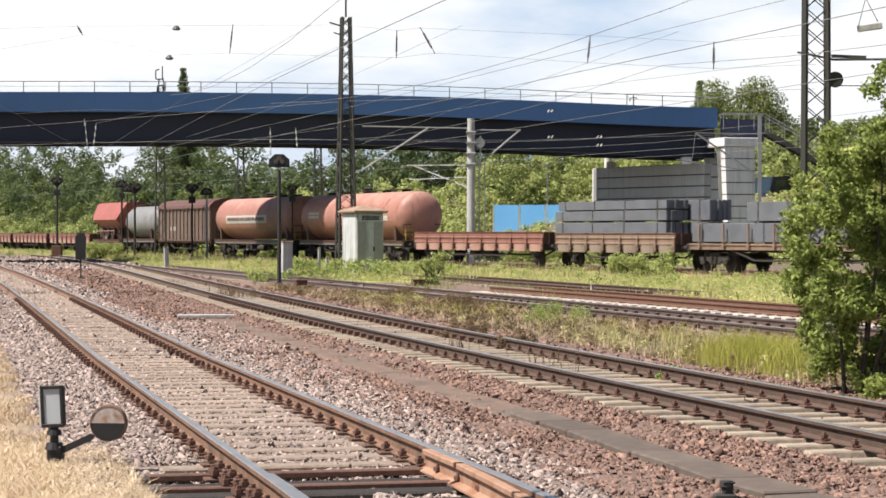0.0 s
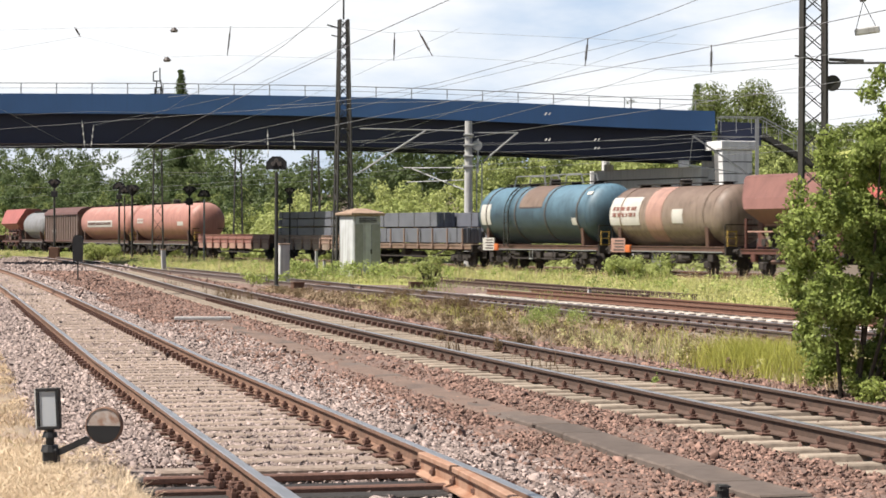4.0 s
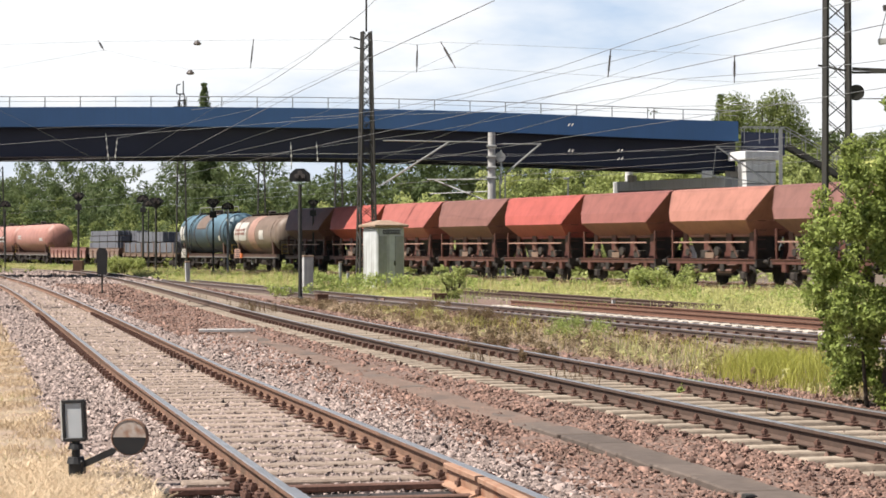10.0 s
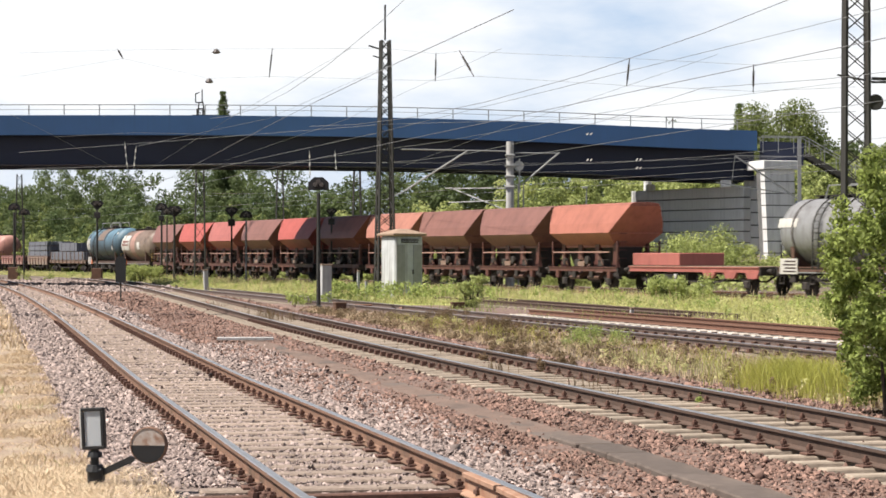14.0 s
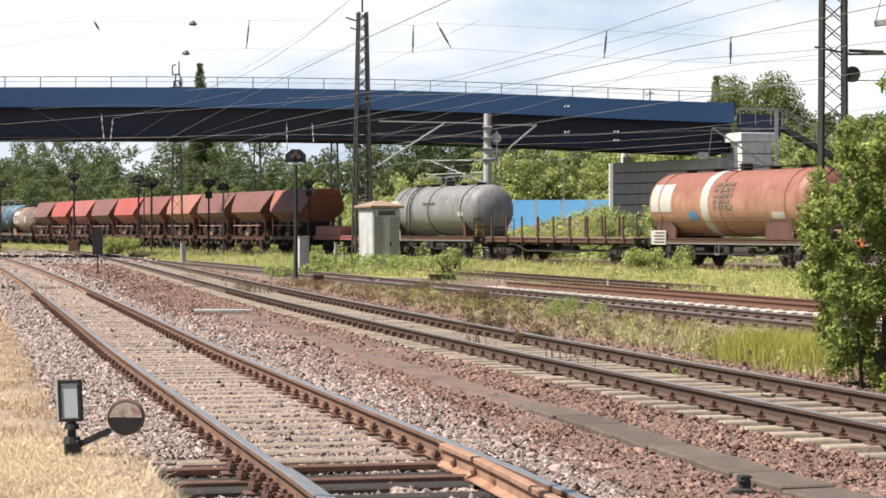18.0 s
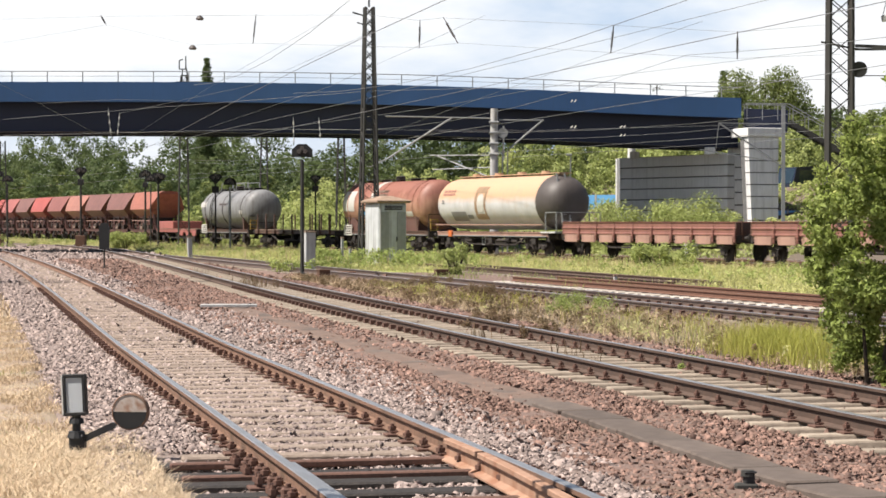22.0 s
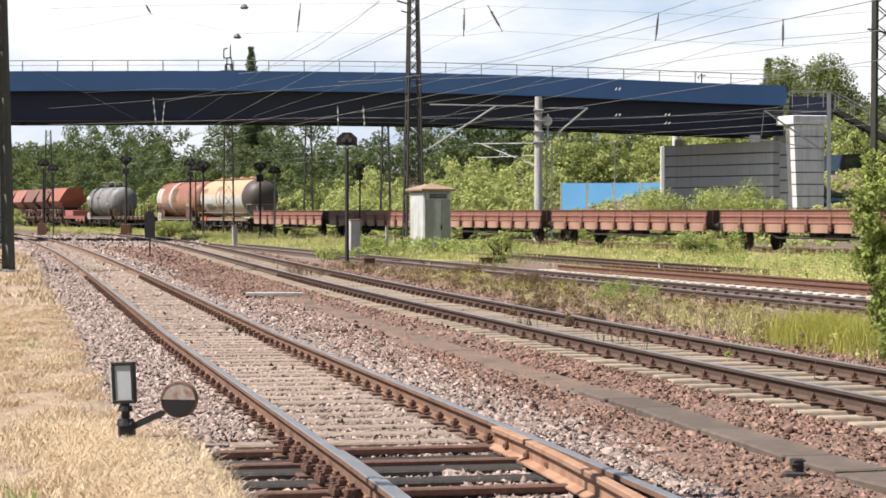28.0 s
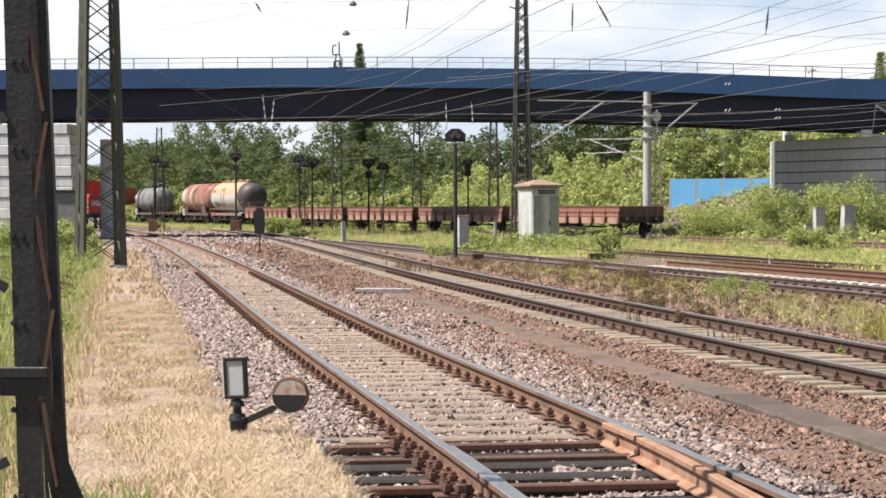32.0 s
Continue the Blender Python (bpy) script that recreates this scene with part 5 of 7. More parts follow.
HOPPERS = ("brown", "red", "brick", "brown", "red", "maroon", "salmon", "brown", "brown", "orange")
for k, c in enumerate(HOPPERS):
    put(hopper_wagon({"brown": "brown", "red": "bright red", "brick": "faded red", "maroon": "dark red", "salmon": "salmon red", "orange": "orange-red"}[c] + " self-discharging hopper wagon", c), -48.9 - 8.53 * k, -48.9 - 8.53 * (k + 1))
low_red = put(flat_wagon(12.8, "low empty red flat wagon with a raised front box", 0, "brick"), -134.2, -147.0)
bm = BM()
bx(bm, 1.2, 5.6, -1.2, 1.2, 1.26, 1.85, bevel=0.03)
part("equipment_box", bm, P["brick"], low_red)
for x in (-5.2, -3.4, -1.6):
    bm = BM()
    prism(bm, [(x - 0.35, 0.72), (x + 0.35, 0.72), (x + 0.55, 1.0), (x - 0.55, 1.0)], "y", 1.2, 1.32)
    part("side_bracket", bm, P["brick"], low_red)
put(tank_wagon(12.8, "grey tank wagon with dark bands and a side ladder", "grey", r=1.40, zc=2.7, bands=3, stripes=((4.2, 5.6, 8, 24, "white"), (-4.6, -3.9, -14, -4, "white"), (-0.8, 0.9, 12, 18, "letter")), bogies=False, shield="white", rails=True, ladder=2.6, barrel=11.8, shift=0.1, seed=8), -147.2, -160.0)
put(flat_wagon(17.3, "empty flat wagon with raised stakes and timber floor", 9, "frame", stake_top=2.3), -160.3, -177.6)
put(tank_wagon(14.6, "rust-brown tank wagon with a white band and white front", "rusty", r=1.44, zc=2.78, bands=3, band_mat="rusty", stripes=((4.5, 6.3, -14, 38, "white"), (1.35, 1.95, -70, 100, "white"), (2.4, 3.1, -30, -14, "skyblue"), (-4.6, -3.6, -28, -16, "white")), words=((-0.6, 0.9, 2.5, 3.7, 5, "tan"),), shield="white", barrel=13.2, shift=0.45, cradle="roofdark", seed=11), -177.8, -192.4)
put(silo_wagon(15.0, "cream bulk-powder silo wagon with rusty streaks"), -192.5, -207.5)
for k in range(5):
    put(low_side_wagon(17.42, "empty red-brown low-sided wagon with dusty pink skirts"), -207.9 - 17.44 * k, -207.9 - 17.44 * (k + 1))



# ---- loose ballast near the camera ----
def scatter(n, y0, y1, left, right):
    ys = y0 + (y1 - y0) * RNG.random(n)
    a, b = np.array([left(y) for y in ys]), np.array([right(y) for y in ys])
    return a + (b - a) * RNG.random(n), ys


def ballast(name, label, material, n, y0, y1, left, right, z, size):
    xs, ys = scatter(n, y0, y1, left, right)
    off = np.abs(xs - np.array([line_1(y) + 3.08 for y in ys]))
    ok = (off > 0.24 + 0.05 * RNG.normal(size=n)) | (ys > 48) | (RNG.random(n) < np.where(ys > 21.5, 0.16, 0.0))
    xs, ys = xs[ok], ys[ok]
    zs = np.array([z(x, y) for x, y in zip(xs, ys)]) + RNG.normal(-0.004, 0.009, len(xs))
    return stones(name, label, material, xs, ys, zs, size)


ballast("ballast_stones", "loose pale broken ballast stones", M["stone"], 52000, 10.5, 30, lambda y: line_1(y) - 2.0, lambda y: line_1(y) + 1.55, bed_1, 0.025)
ballast("ballast_stones", "pale stones strewn among brown ones", M["stone"], 13000, 16, 46, lambda y: line_1(y) + 1.4, lambda y: line_1(y) + 2.0 + 0.035 * (y - 16), bed_2, 0.029)
ballast("ballast_stones", "loose pale broken ballast stones further along", M["stone"], 19000, 30, 62, lambda y: line_1(y) - 2.0, lambda y: line_1(y) + 1.6, bed_1, 0.034)
ballast("ballast_stones", "loose reddish brown ballast stones", M["stone_brown"], 64000, 12, 30, lambda y: line_1(y) + 1.45, lambda y: line_2(y) + 2.4, bed_2, 0.027)
ballast("ballast_stones", "loose reddish brown ballast stones further along", M["stone_brown"], 26000, 30, 70, lambda y: line_1(y) + 1.5, lambda y: line_2(y) + 2.4, bed_2, 0.038)
ballast("ballast_stones", "pale stones far along the first track", M["stone"], 6000, 62, 112, lambda y: line_1(y) - 1.9, lambda y: line_1(y) + 2.2, bed_1, 0.06)
ballast("ballast_stones", "brown stones far along the second track", M["stone_brown"], 7000, 70, 112, lambda y: line_1(y) + 1.5, lambda y: line_2(y) + 2.2, bed_2, 0.065)
ballast("ballast_stones", "pale stones in the yard throat", M["stone"], 9000, 112, 178, lambda y: line_1(y) - 1.9, lambda y: line_2(y) + 2.2, lambda x, y: max(bed_1(x, y), bed_2(x, y)), 0.085)
ballast("ballast_stones", "brown stones beside the far tracks", M["stone_brown"], 9000, 42, 80, lambda y: line_3(y) - 2.0, lambda y: line_3(y) + 2.4, lambda x, y: -0.2, 0.05)


# ---- cable trough covers between the tracks ----
def trough():
    t = holder("cable_trough", "row of worn grey concrete cable trough covers, some sunken", "cable trough", kind="structure")
    bm = BM()
    bx(bm, -0.48, 0.48, -0.21, 0.21, -0.07, 0.0, bevel=0.014)
    me = mesh_of(bm, "cover", M["slab"])
    for m in stations(lambda y: line_1(y) + 3.07, 6, 50, 0.99, lambda y: -0.115):
        y = m.translation.y
        sunk = -0.055 - 0.02 * RNG.random() if y > 21.5 else -0.012
        share("cover", me, t, m @ pose(0, RNG.normal(0, 0.012), sunk, RNG.normal(0, 1.0), RNG.normal(0, 0.7), RNG.normal(0, 0.7)))
    return t


strip("trough_silt", "trodden brown silt along the sunken cable covers", M["silt"], lambda y: line_1(y) + 2.85, lambda y: line_1(y) + 3.32, 21, 50, lambda x, y: -0.172 + 0.012 * noise.noise((x * 4, y * 2.1, 1.0)), 0.5, category="ground", rough=0.008)
trough()
bm = BM()
bx(bm, -0.035, 0.035, -0.035, 0.035, 0.0, 0.14, bevel=0.01)
bx(bm, -0.045, 0.045, -0.045, 0.045, 0.14, 0.155, bevel=0.006)
ob = part("marker_block", bm, M["black"])
ob.matrix_basis = pose(1.99, 15.0, -0.19, 0, 0, 12)
tagged(ob, "small black marker block beside the cable trough", "marker")
bm = BM()
bx(bm, -0.62, 0.62, -0.12, 0.12, -0.02, 0.045, bevel=0.01)
ob = part("plank", bm, M["concrete_old"])
ob.matrix_basis = pose(-5.2, 47.1, -0.13, 0, 0, 6)
tagged(ob, "pale weathered board lying on the ballast", "board")


# ---- turnout at the near end of the first track ----
def turnout():
    t = holder("turnout", "points of a turnout with a rusty switch blade on tarred sleepers", "turnout", kind="structure")
    rail(lambda y: line_1(y), -0.7535 + 0.078, 14.9, 16.1, t, rise_1, M["rust_bright"], side_mat=M["rust_bright"], name="switch_blade")
    rail(lambda y: line_1(y) - 0.028 * (15 - y) ** 1.25 if y < 15 else line_1(y), -0.7535 + 0.078, 3, 15.0, t, rise_1, M["rust_bright"], side_mat=M["rust_bright"], name="switch_blade")
    rail(lambda y: line_1(y) - 0.010 * (15 - y) ** 1.25 if y < 15 else line_1(y), 0.7535 - 0.07, 3, 15.0, t, lambda y: rise_1(y) - 0.012 * max(0, y - 12.4), M["rail_top"], name="switch_blade")
    bm = BM()
    bx(bm, -0.05, 0.05, -1.15, 1.4, -0.20, -0.15, bevel=0.01)
    me = mesh_of(bm, "stretcher_bar", M["fastener"])
    for y in (15.55, 14.7, 13.2):
        m = stations(line_1, y, y + 0.1, 1, rise_1)[0]
        share("stretcher_bar", me, t, m @ pose(0.3, 0, 0.012))
    bm = BM()
    bx(bm, -0.085, 0.085, -0.13, 0.10, -0.172, -0.148, bevel=0.006)
    bx(bm, -0.04, 0.04, 0.0, 0.10, -0.148, -0.085, bevel=0.012)
    for x0, y0 in ((0.0, 0.045), (-0.055, -0.06), (0.055, -0.06)):
        rod(bm, (x0, y0, -0.15), (x0, y0, -0.06), 0.02, 0.018, 6)
        rod(bm, (x0, y0, -0.125), (x0, y0, -0.085), 0.034, None, 6)
    chair = mesh_of(bm, "rail_chair", M["fastener"])
    for m in stations(line_1, 9.5, 16.2, 0.63, rise_1):
        for s in (1, -1):
            share("rail_chair", chair, t, m @ pose(0, s * 0.89, 0.0, 0, 0, 0 if s < 0 else 180))
    return t


turnout()


# ---- switch lantern with counterweight ----
def switch_lantern():
    x, y, z = -2.97, 16.4, -0.17 + rise_1(16.4) * 0.7
    t = holder("switch_lantern", "low black point lantern with a milky white pane and lever", "switch lantern", pose(x, y, z, 0, 0, -6))
    g = 0.70
    bm = BM()
    bx(bm, -0.11, 0.11, -0.09, 0.09, 0.0, 0.06, bevel=0.02)
    rod(bm, (0, 0, 0.04), (0, 0, 0.20), 0.055, 0.045, 12)
    rod(bm, (0, 0, 0.16), (0, 0, 0.21), 0.075, 0.06, 12)
    rod(bm, (0, 0, 0.20), (0, 0, 0.33), 0.032, None, 10)
    rod(bm, (0, 0, 0.27), (0, 0, 0.31), 0.06, 0.05, 10)
    part("pedestal", bm, M["mast_black"], t)
    case = new("lantern_case")
    case.parent = t
    case.matrix_basis = pose(0, 0, 0.33, 0, -2.5, 0)
    bm = BM()
    bx(bm, -0.082, 0.082, -0.03, 0.05, 0.0, 0.315, bevel=0.008)
    part("housing", bm, M["black"], case)
    bm = BM()
    for a in ((-0.09, 0.09, 0.0, 0.028), (-0.09, 0.09, 0.292, 0.32), (-0.09, -0.064, 0.028, 0.292), (0.064, 0.09, 0.028, 0.292)):
        bx(bm, a[0], a[1], -0.052, -0.03, a[2], a[3], bevel=0.004)
    part("bezel", bm, M["black"], case)
    bm = BM()
    bx(bm, -0.064, 0.064, -0.040, -0.032, 0.028, 0.292)
    part("pane", bm, PANE, case, "milky white glass pane")
    bm = BM()
    bx(bm, -0.098, -0.086, -0.05, 0.045, 0.01, 0.31)
    part("side_plate", bm, M["white"], case)
    lever = new("lever")
    lever.parent = t
    bm = BM()
    prism(bm, [(0.03, 0.11), (0.30, 0.235), (0.32, 0.27), (0.28, 0.28), (0.02, 0.16)], "y", -0.022, 0.022)
    bx(bm, -0.05, 0.07, -0.05, 0.05, 0.07, 0.19, bevel=0.015)
    part("arm", bm, M["mast_black"], lever)
    for z0, z1, m, l in ((0.0, 1.0, PALE, "pale rust-worn upper half"), (-1.0, 0.0, M["black"], "black lower half")):
        bm = BM()
        pts = [(0.425 + 0.132 * math.cos(a), 0.365 + 0.132 * math.sin(a)) for a in np.linspace(0 if z1 > 0 else math.pi, math.pi if z1 > 0 else 2 * math.pi, 20)]
        prism(bm, pts, "y", -0.035, 0.035)
        smooth(part("counterweight", bm, m, lever, l), 0.5)
    bm = BM()
    loft(bm, [[(0.425 + r * math.cos(a), yy, 0.365 + r * math.sin(a)) for a in np.linspace(0, 2 * math.pi, 33)[:-1]] for r, yy in ((0.132, -0.04), (0.140, -0.036), (0.140, 0.036), (0.132, 0.04))], cap=False)
    part("rim", bm, M["rail_side"], lever)
    return t


PANE = mat("milky_glass", (0.62, 0.66, 0.70), (0.55, 0.59, 0.63), 3, 0.25)
PALE = mat("rust_worn_white_paint", (0.62, 0.55, 0.50), (0.50, 0.40, 0.34), 14, 0.7, spot=(0.34, 0.17, 0.10), spot_scale=9, spot_at=0.6)
switch_lantern()


# ---- masts ----
def unit_mesh(name, material):
    bm = BM()
    bmesh.ops.create_cube(bm, size=1)
    return mesh_of(bm, name, material)


U_GREEN, U_DARK, U_STEEL, U_CONC = unit_mesh("strut", M["steel_green"]), unit_mesh("strut", M["steel_dark"]), unit_mesh("strut", M["steel"]), unit_mesh("block", M["concrete_old"])


def strut(parent, name, p0, p1, w, h, me):
    p0, p1 = Vector(p0), Vector(p1)
    d = p1 - p0
    m = Matrix.Translation((p0 + p1) / 2) @ d.to_track_quat("Z", "Y").to_matrix().to_4x4() @ Matrix.Diagonal((w, h, d.length, 1))
    return share(name, me, parent, m)


def lattice_mast(x, y, h, base, top, label, me, turn=0, leg=0.09, panel=0.9, z=-0.25, spike=0.0, foot=True, double=True, lace=0.06):
    t = holder("lattice_mast", label, "catenary mast", pose(x, y, z, 0, 0, turn), group="lattice masts")
    half = lambda k: (base + (top - base) * k / h) / 2
    cor = ((-1, -1), (1, -1), (1, 1), (-1, 1))
    for a, b in cor:
        strut(t, "leg", (a * half(0), b * half(0), 0), (a * half(h), b * half(h), h), leg, leg, me)
    zz, k = 0.25, 0
    while zz < h - 0.1:
        dz = panel * (0.55 + 0.45 * half(zz) / half(0))
        z1 = min(zz + dz, h)
        for i in range(4):
            (a0, b0), (a1, b1) = cor[i], cor[(i + 1) % 4]
            if k % 2:
                (a0, b0), (a1, b1) = (a1, b1), (a0, b0)
            strut(t, "lacing_bar", (a0 * half(zz), b0 * half(zz), zz), (a1 * half(z1), b1 * half(z1), z1), lace, 0.03, me)
            if double and i in (0, 2):
                strut(t, "lacing_bar", (a1 * half(zz), b1 * half(zz), zz), (a0 * half(z1), b0 * half(z1), z1), lace, 0.03, me)
        zz, k = z1, k + 1
    if foot:
        for a, b in cor:
            share("foot_block", U_CONC, t, pose(a * half(0), b * half(0), 0.0) @ Matrix.Diagonal((0.5, 0.5, 0.3, 1)))
    if spike:
        strut(t, "spike", (0, 0, h), (0, 0, h + spike), 0.07, 0.07, me)
    return t


def wire(name, label, pts, r=0.012, sag=0.0, group="overhead wires", material=None):
    bm = BM()
    out = []
    for p, q in zip(pts, pts[1:]):
        n = 6 if sag else 1
        for k in range(n):
            e = k / n
            out.append(Vector(p).lerp(Vector(q), e) - Vector((0, 0, sag * 4 * e * (1 - e))))
    out.append(Vector(pts[-1]))
    rings = []
    for k, p in enumerate(out):
        d = (out[min(k + 1, len(out) - 1)] - out[max(k - 1, 0)]).normalized()
        u = d.cross(Vector((0, 0, 1))).normalized()
        rings.append([p + u * r, p + d.cross(u) * r, p - u * r, p - d.cross(u) * r])
    loft(bm, rings)
    ob = part(name, bm, material or M["wire"])
    return tagged(ob, label, "wire", group)


def insulator(p0, p1, r=0.07):
    t = holder("insulator", "dark ribbed insulator hanging from the span wire", "insulator", group="hanging insulators")
    p0, p1 = Vector(p0), Vector(p1)
    bm = BM()
    rod(bm, p0, p1, 0.02, None, 6)
    part("stem", bm, M["insulator"], t)
    n = 7
    for k in range(n):
        bm = BM()
        a = p0.lerp(p1, 0.25 + 0.55 * k / n)
        b = p0.lerp(p1, 0.25 + 0.55 * (k + 0.75) / n)
        rod(bm, a, b, r, r * 0.55, 10)
        part("shed", bm, M["insulator"], t)
    return t


m1 = lattice_mast(-4.34, 96, 11.6, 0.80, 0.36, "tall slender lattice catenary mast behind a concrete hut", U_DARK, 14, 0.085, 0.62, spike=1.6, lace=0.045)
strut(m1, "bracket", (-0.2, 0, 11.2), (-0.75, 0, 11.35), 0.06, 0.06, U_DARK)
strut(m1, "bracket", (-0.2, 0, 10.8), (-0.55, 0, 10.9), 0.05, 0.05, U_DARK)
mr = lattice_mast(12.15, 70, 14, 0.80, 0.66, "heavy lattice catenary mast behind a bush", U_DARK, -5, 0.12, 0.66, lace=0.05)
ml = lattice_mast(-16.25, 66.3, 13, 1.28, 0.72, "green lattice catenary mast beside the path", U_GREEN, 22, 0.15, 0.8, lace=0.055)
for xx, yy, hh, l in ((-16.2, 172, 9.5, "distant lattice mast before the woods"), (-9.2, 158, 9.0, "distant lattice mast before the slope"), (-20.4, 155, 12.6, "distant lattice mast rising above the bridge"), (-40, 185, 9.0, "distant lattice mast in the woods' shade")):
    lattice_mast(xx, yy, hh, 0.8, 0.4, l, U_DARK, 10, 0.07, 1.0, foot=False, double=False)


U_BLACK = unit_mesh("strut", M["mast_black"])


def near_mast():
    """The riveted mast close to the camera: two channel legs with plates and lacing."""
    t = holder("riveted_mast", "dark riveted steel mast with flaking paint and plates", "catenary mast", pose(-3.305, 11.6, -0.2, 0, 0, 2))
    for x, w, lean in ((0.045, 0.13, 1.4), (0.21, 0.05, 2.2), (0.08, 0.06, 1.8)):
        bm = BM()
        if w > 0.1:
            prism(bm, [(-w / 2, -0.01), (w / 2, -0.01), (w / 2, 0.06), (w / 2 - 0.015, 0.06), (w / 2 - 0.015, 0.012), (-w / 2 + 0.015, 0.012), (-w / 2 + 0.015, 0.06), (-w / 2, 0.06)], "z", 0.0, 9.0)
        else:
            prism(bm, [(-w / 2, 0.08), (w / 2, 0.08), (w / 2, 0.14), (-w / 2, 0.14)], "z", 0.0, 9.0)
        if x == 0.08:
            bmesh.ops.translate(bm, vec=(0, 0.25, 0), verts=bm.verts)
        ob = part("leg", bm, M["mast_black"], t)
        ob.location = (x, 0, 0)
        ob.rotation_euler = (0, radians(-lean), 0)
    bm = BM()
    prism(bm, [(0.14, 0.0), (0.43, 0.0), (0.31, 0.30), (0.235, 0.48), (0.195, 0.95), (0.15, 0.95)], "y", 0.07, 0.09)
    part("gusset", bm, M["mast_black"], t)
    bm = BM()
    bx(bm, -0.5, 0.15, -0.06, -0.012, 0.96, 1.02, bevel=0.006)
    bx(bm, -0.5, 0.15, -0.03, -0.012, 0.86, 0.96, bevel=0.004)
    part("cross_angle", bm, M["mast_black"], t)
    for k in range(16):
        z = 0.35 + k * 0.52
        bm = BM()
        lo, hi = ((0.105, 0.185) if k % 2 else (0.185, 0.105))
        bar(bm, (lo - 0.032 * z, 0.07, z), (hi - 0.032 * z, 0.07, z + 0.46), 0.062, 0.012)
        part("lacing_plate", bm, M["rust_bright"], t, "rust-bare flat lacing bar")
    for k in range(9):
        z = 0.5 + k * 0.95
        strut(t, "lacing_bar", (-0.08, -0.02, z), (-0.75, -0.02, z + 0.34 * (1 if k % 2 else -1)), 0.012, 0.055, U_BLACK)
    bm = BM()
    for z in np.arange(0.3, 8.5, 0.48):
        for x in (-0.05, 0.0):
            rod(bm, (x, -0.02, z), (x, -0.008, z), 0.014, 0.018, 8)
    tagged(part("rivets", bm, M["mast_black"], t), kind="stuff")
    return t


near_mast()


def steel_mast(x, y, h, label, arms):
    t = holder("steel_mast", label, "catenary mast", pose(x, y, -0.25), group="tubular masts")
    bm = BM()
    rod(bm, (0, 0, 0), (0, 0, h), 0.27, 0.21, 16)
    smooth(part("pole", bm, M["concrete_old"] if h > 8 else M["steel"], t))
    for a in arms:
        c = new("cantilever")
        c.parent = t
        for p, q, r in a:
            bm = BM()
            rod(bm, p, q, r, None, 8)
            part("tube", bm, M["steel"], c)
    return t


cm = steel_mast(1.63, 125, 8.62, "pale round catenary mast with double cantilever", (
    (((-0.2, 0, 8.05), (-6.3, -0.5, 8.15), 0.04), ((-2.5, -0.2, 8.05), (-6.1, -0.5, 5.75), 0.055), ((-6.1, -0.5, 5.75), (-7.2, -0.6, 5.2), 0.03)),
    (((0.3, 0, 7.95), (2.9, 0.3, 7.95), 0.04), ((2.85, 0.3, 7.97), (0.9, 0.1, 6.3), 0.055)),
    (((-0.2, 0, 4.6), (-3.3, 1.6, 5.9), 0.045), ((-0.2, 0, 5.9), (-3.8, 1.6, 5.95), 0.03), ((-0.2, 0, 5.2), (-3.6, 1.4, 5.1), 0.03)),
))
for k in range(4):
    bm = BM()
    bx(bm, -0.30, 0.30, -0.28, 0.28, 5.9 + k * 0.62, 6.02 + k * 0.62, bevel=0.03)
    part("clamp", bm, M["steel"], cm)
bm = BM()
rod(bm, (0.55, -0.1, 5.6), (0.55, -0.1, 7.6), 0.05, None, 8)
rod(bm, (0.5, -0.15, 7.2), (0.5, 0.05, 7.2), 0.3, None, 18)
part("tension_wheel", bm, M["steel"], cm)
for dx in (0.48, 0.78):
    strut(cm, "weight_guide", (dx, 0, 0), (dx, 0, 6.2), 0.08, 0.08, U_STEEL)
sm = holder("steel_mast", "slim grey catenary mast by the abutment", "catenary mast", pose(18.5, 125.5, -0.25), group="tubular masts")
strut(sm, "pole", (0, 0, 0), (0, 0, 8.8), 0.2, 0.2, U_STEEL)
for p, q, w in (((-0.1, 0, 5.3), (-3.8, -0.4, 7.8), 0.09), ((-3.8, -0.4, 7.8), (-0.1, 0, 7.75), 0.05), ((-0.1, 0, 5.5), (-4.9, -0.4, 6.25), 0.06), ((-4.9, -0.4, 6.25), (-3.5, -0.4, 5.95), 0.04), ((-3.8, -0.4, 7.8), (-4.0, -0.4, 6.1), 0.03)):
    strut(sm, "cantilever_tube", p, q, w, w, U_STEEL)


def overhead(line, y0, y1, spacing, phase, contact=5.55, carrier=7.0):
    """Contact wire, sagging carrier wire and droppers over one track."""
    ys = list(np.arange(y0 + phase - spacing, y1, spacing))
    wire("contact_wire", "straight copper contact wire over a track", [(line(y), y, contact) for y in np.arange(y0, y1 + 1, 10.0)], 0.008)
    wire("carrier_wire", "sagging carrier wire over a track", [(line(y), y, carrier) for y in ys if y >= y0 - spacing], 0.0075, sag=0.75)


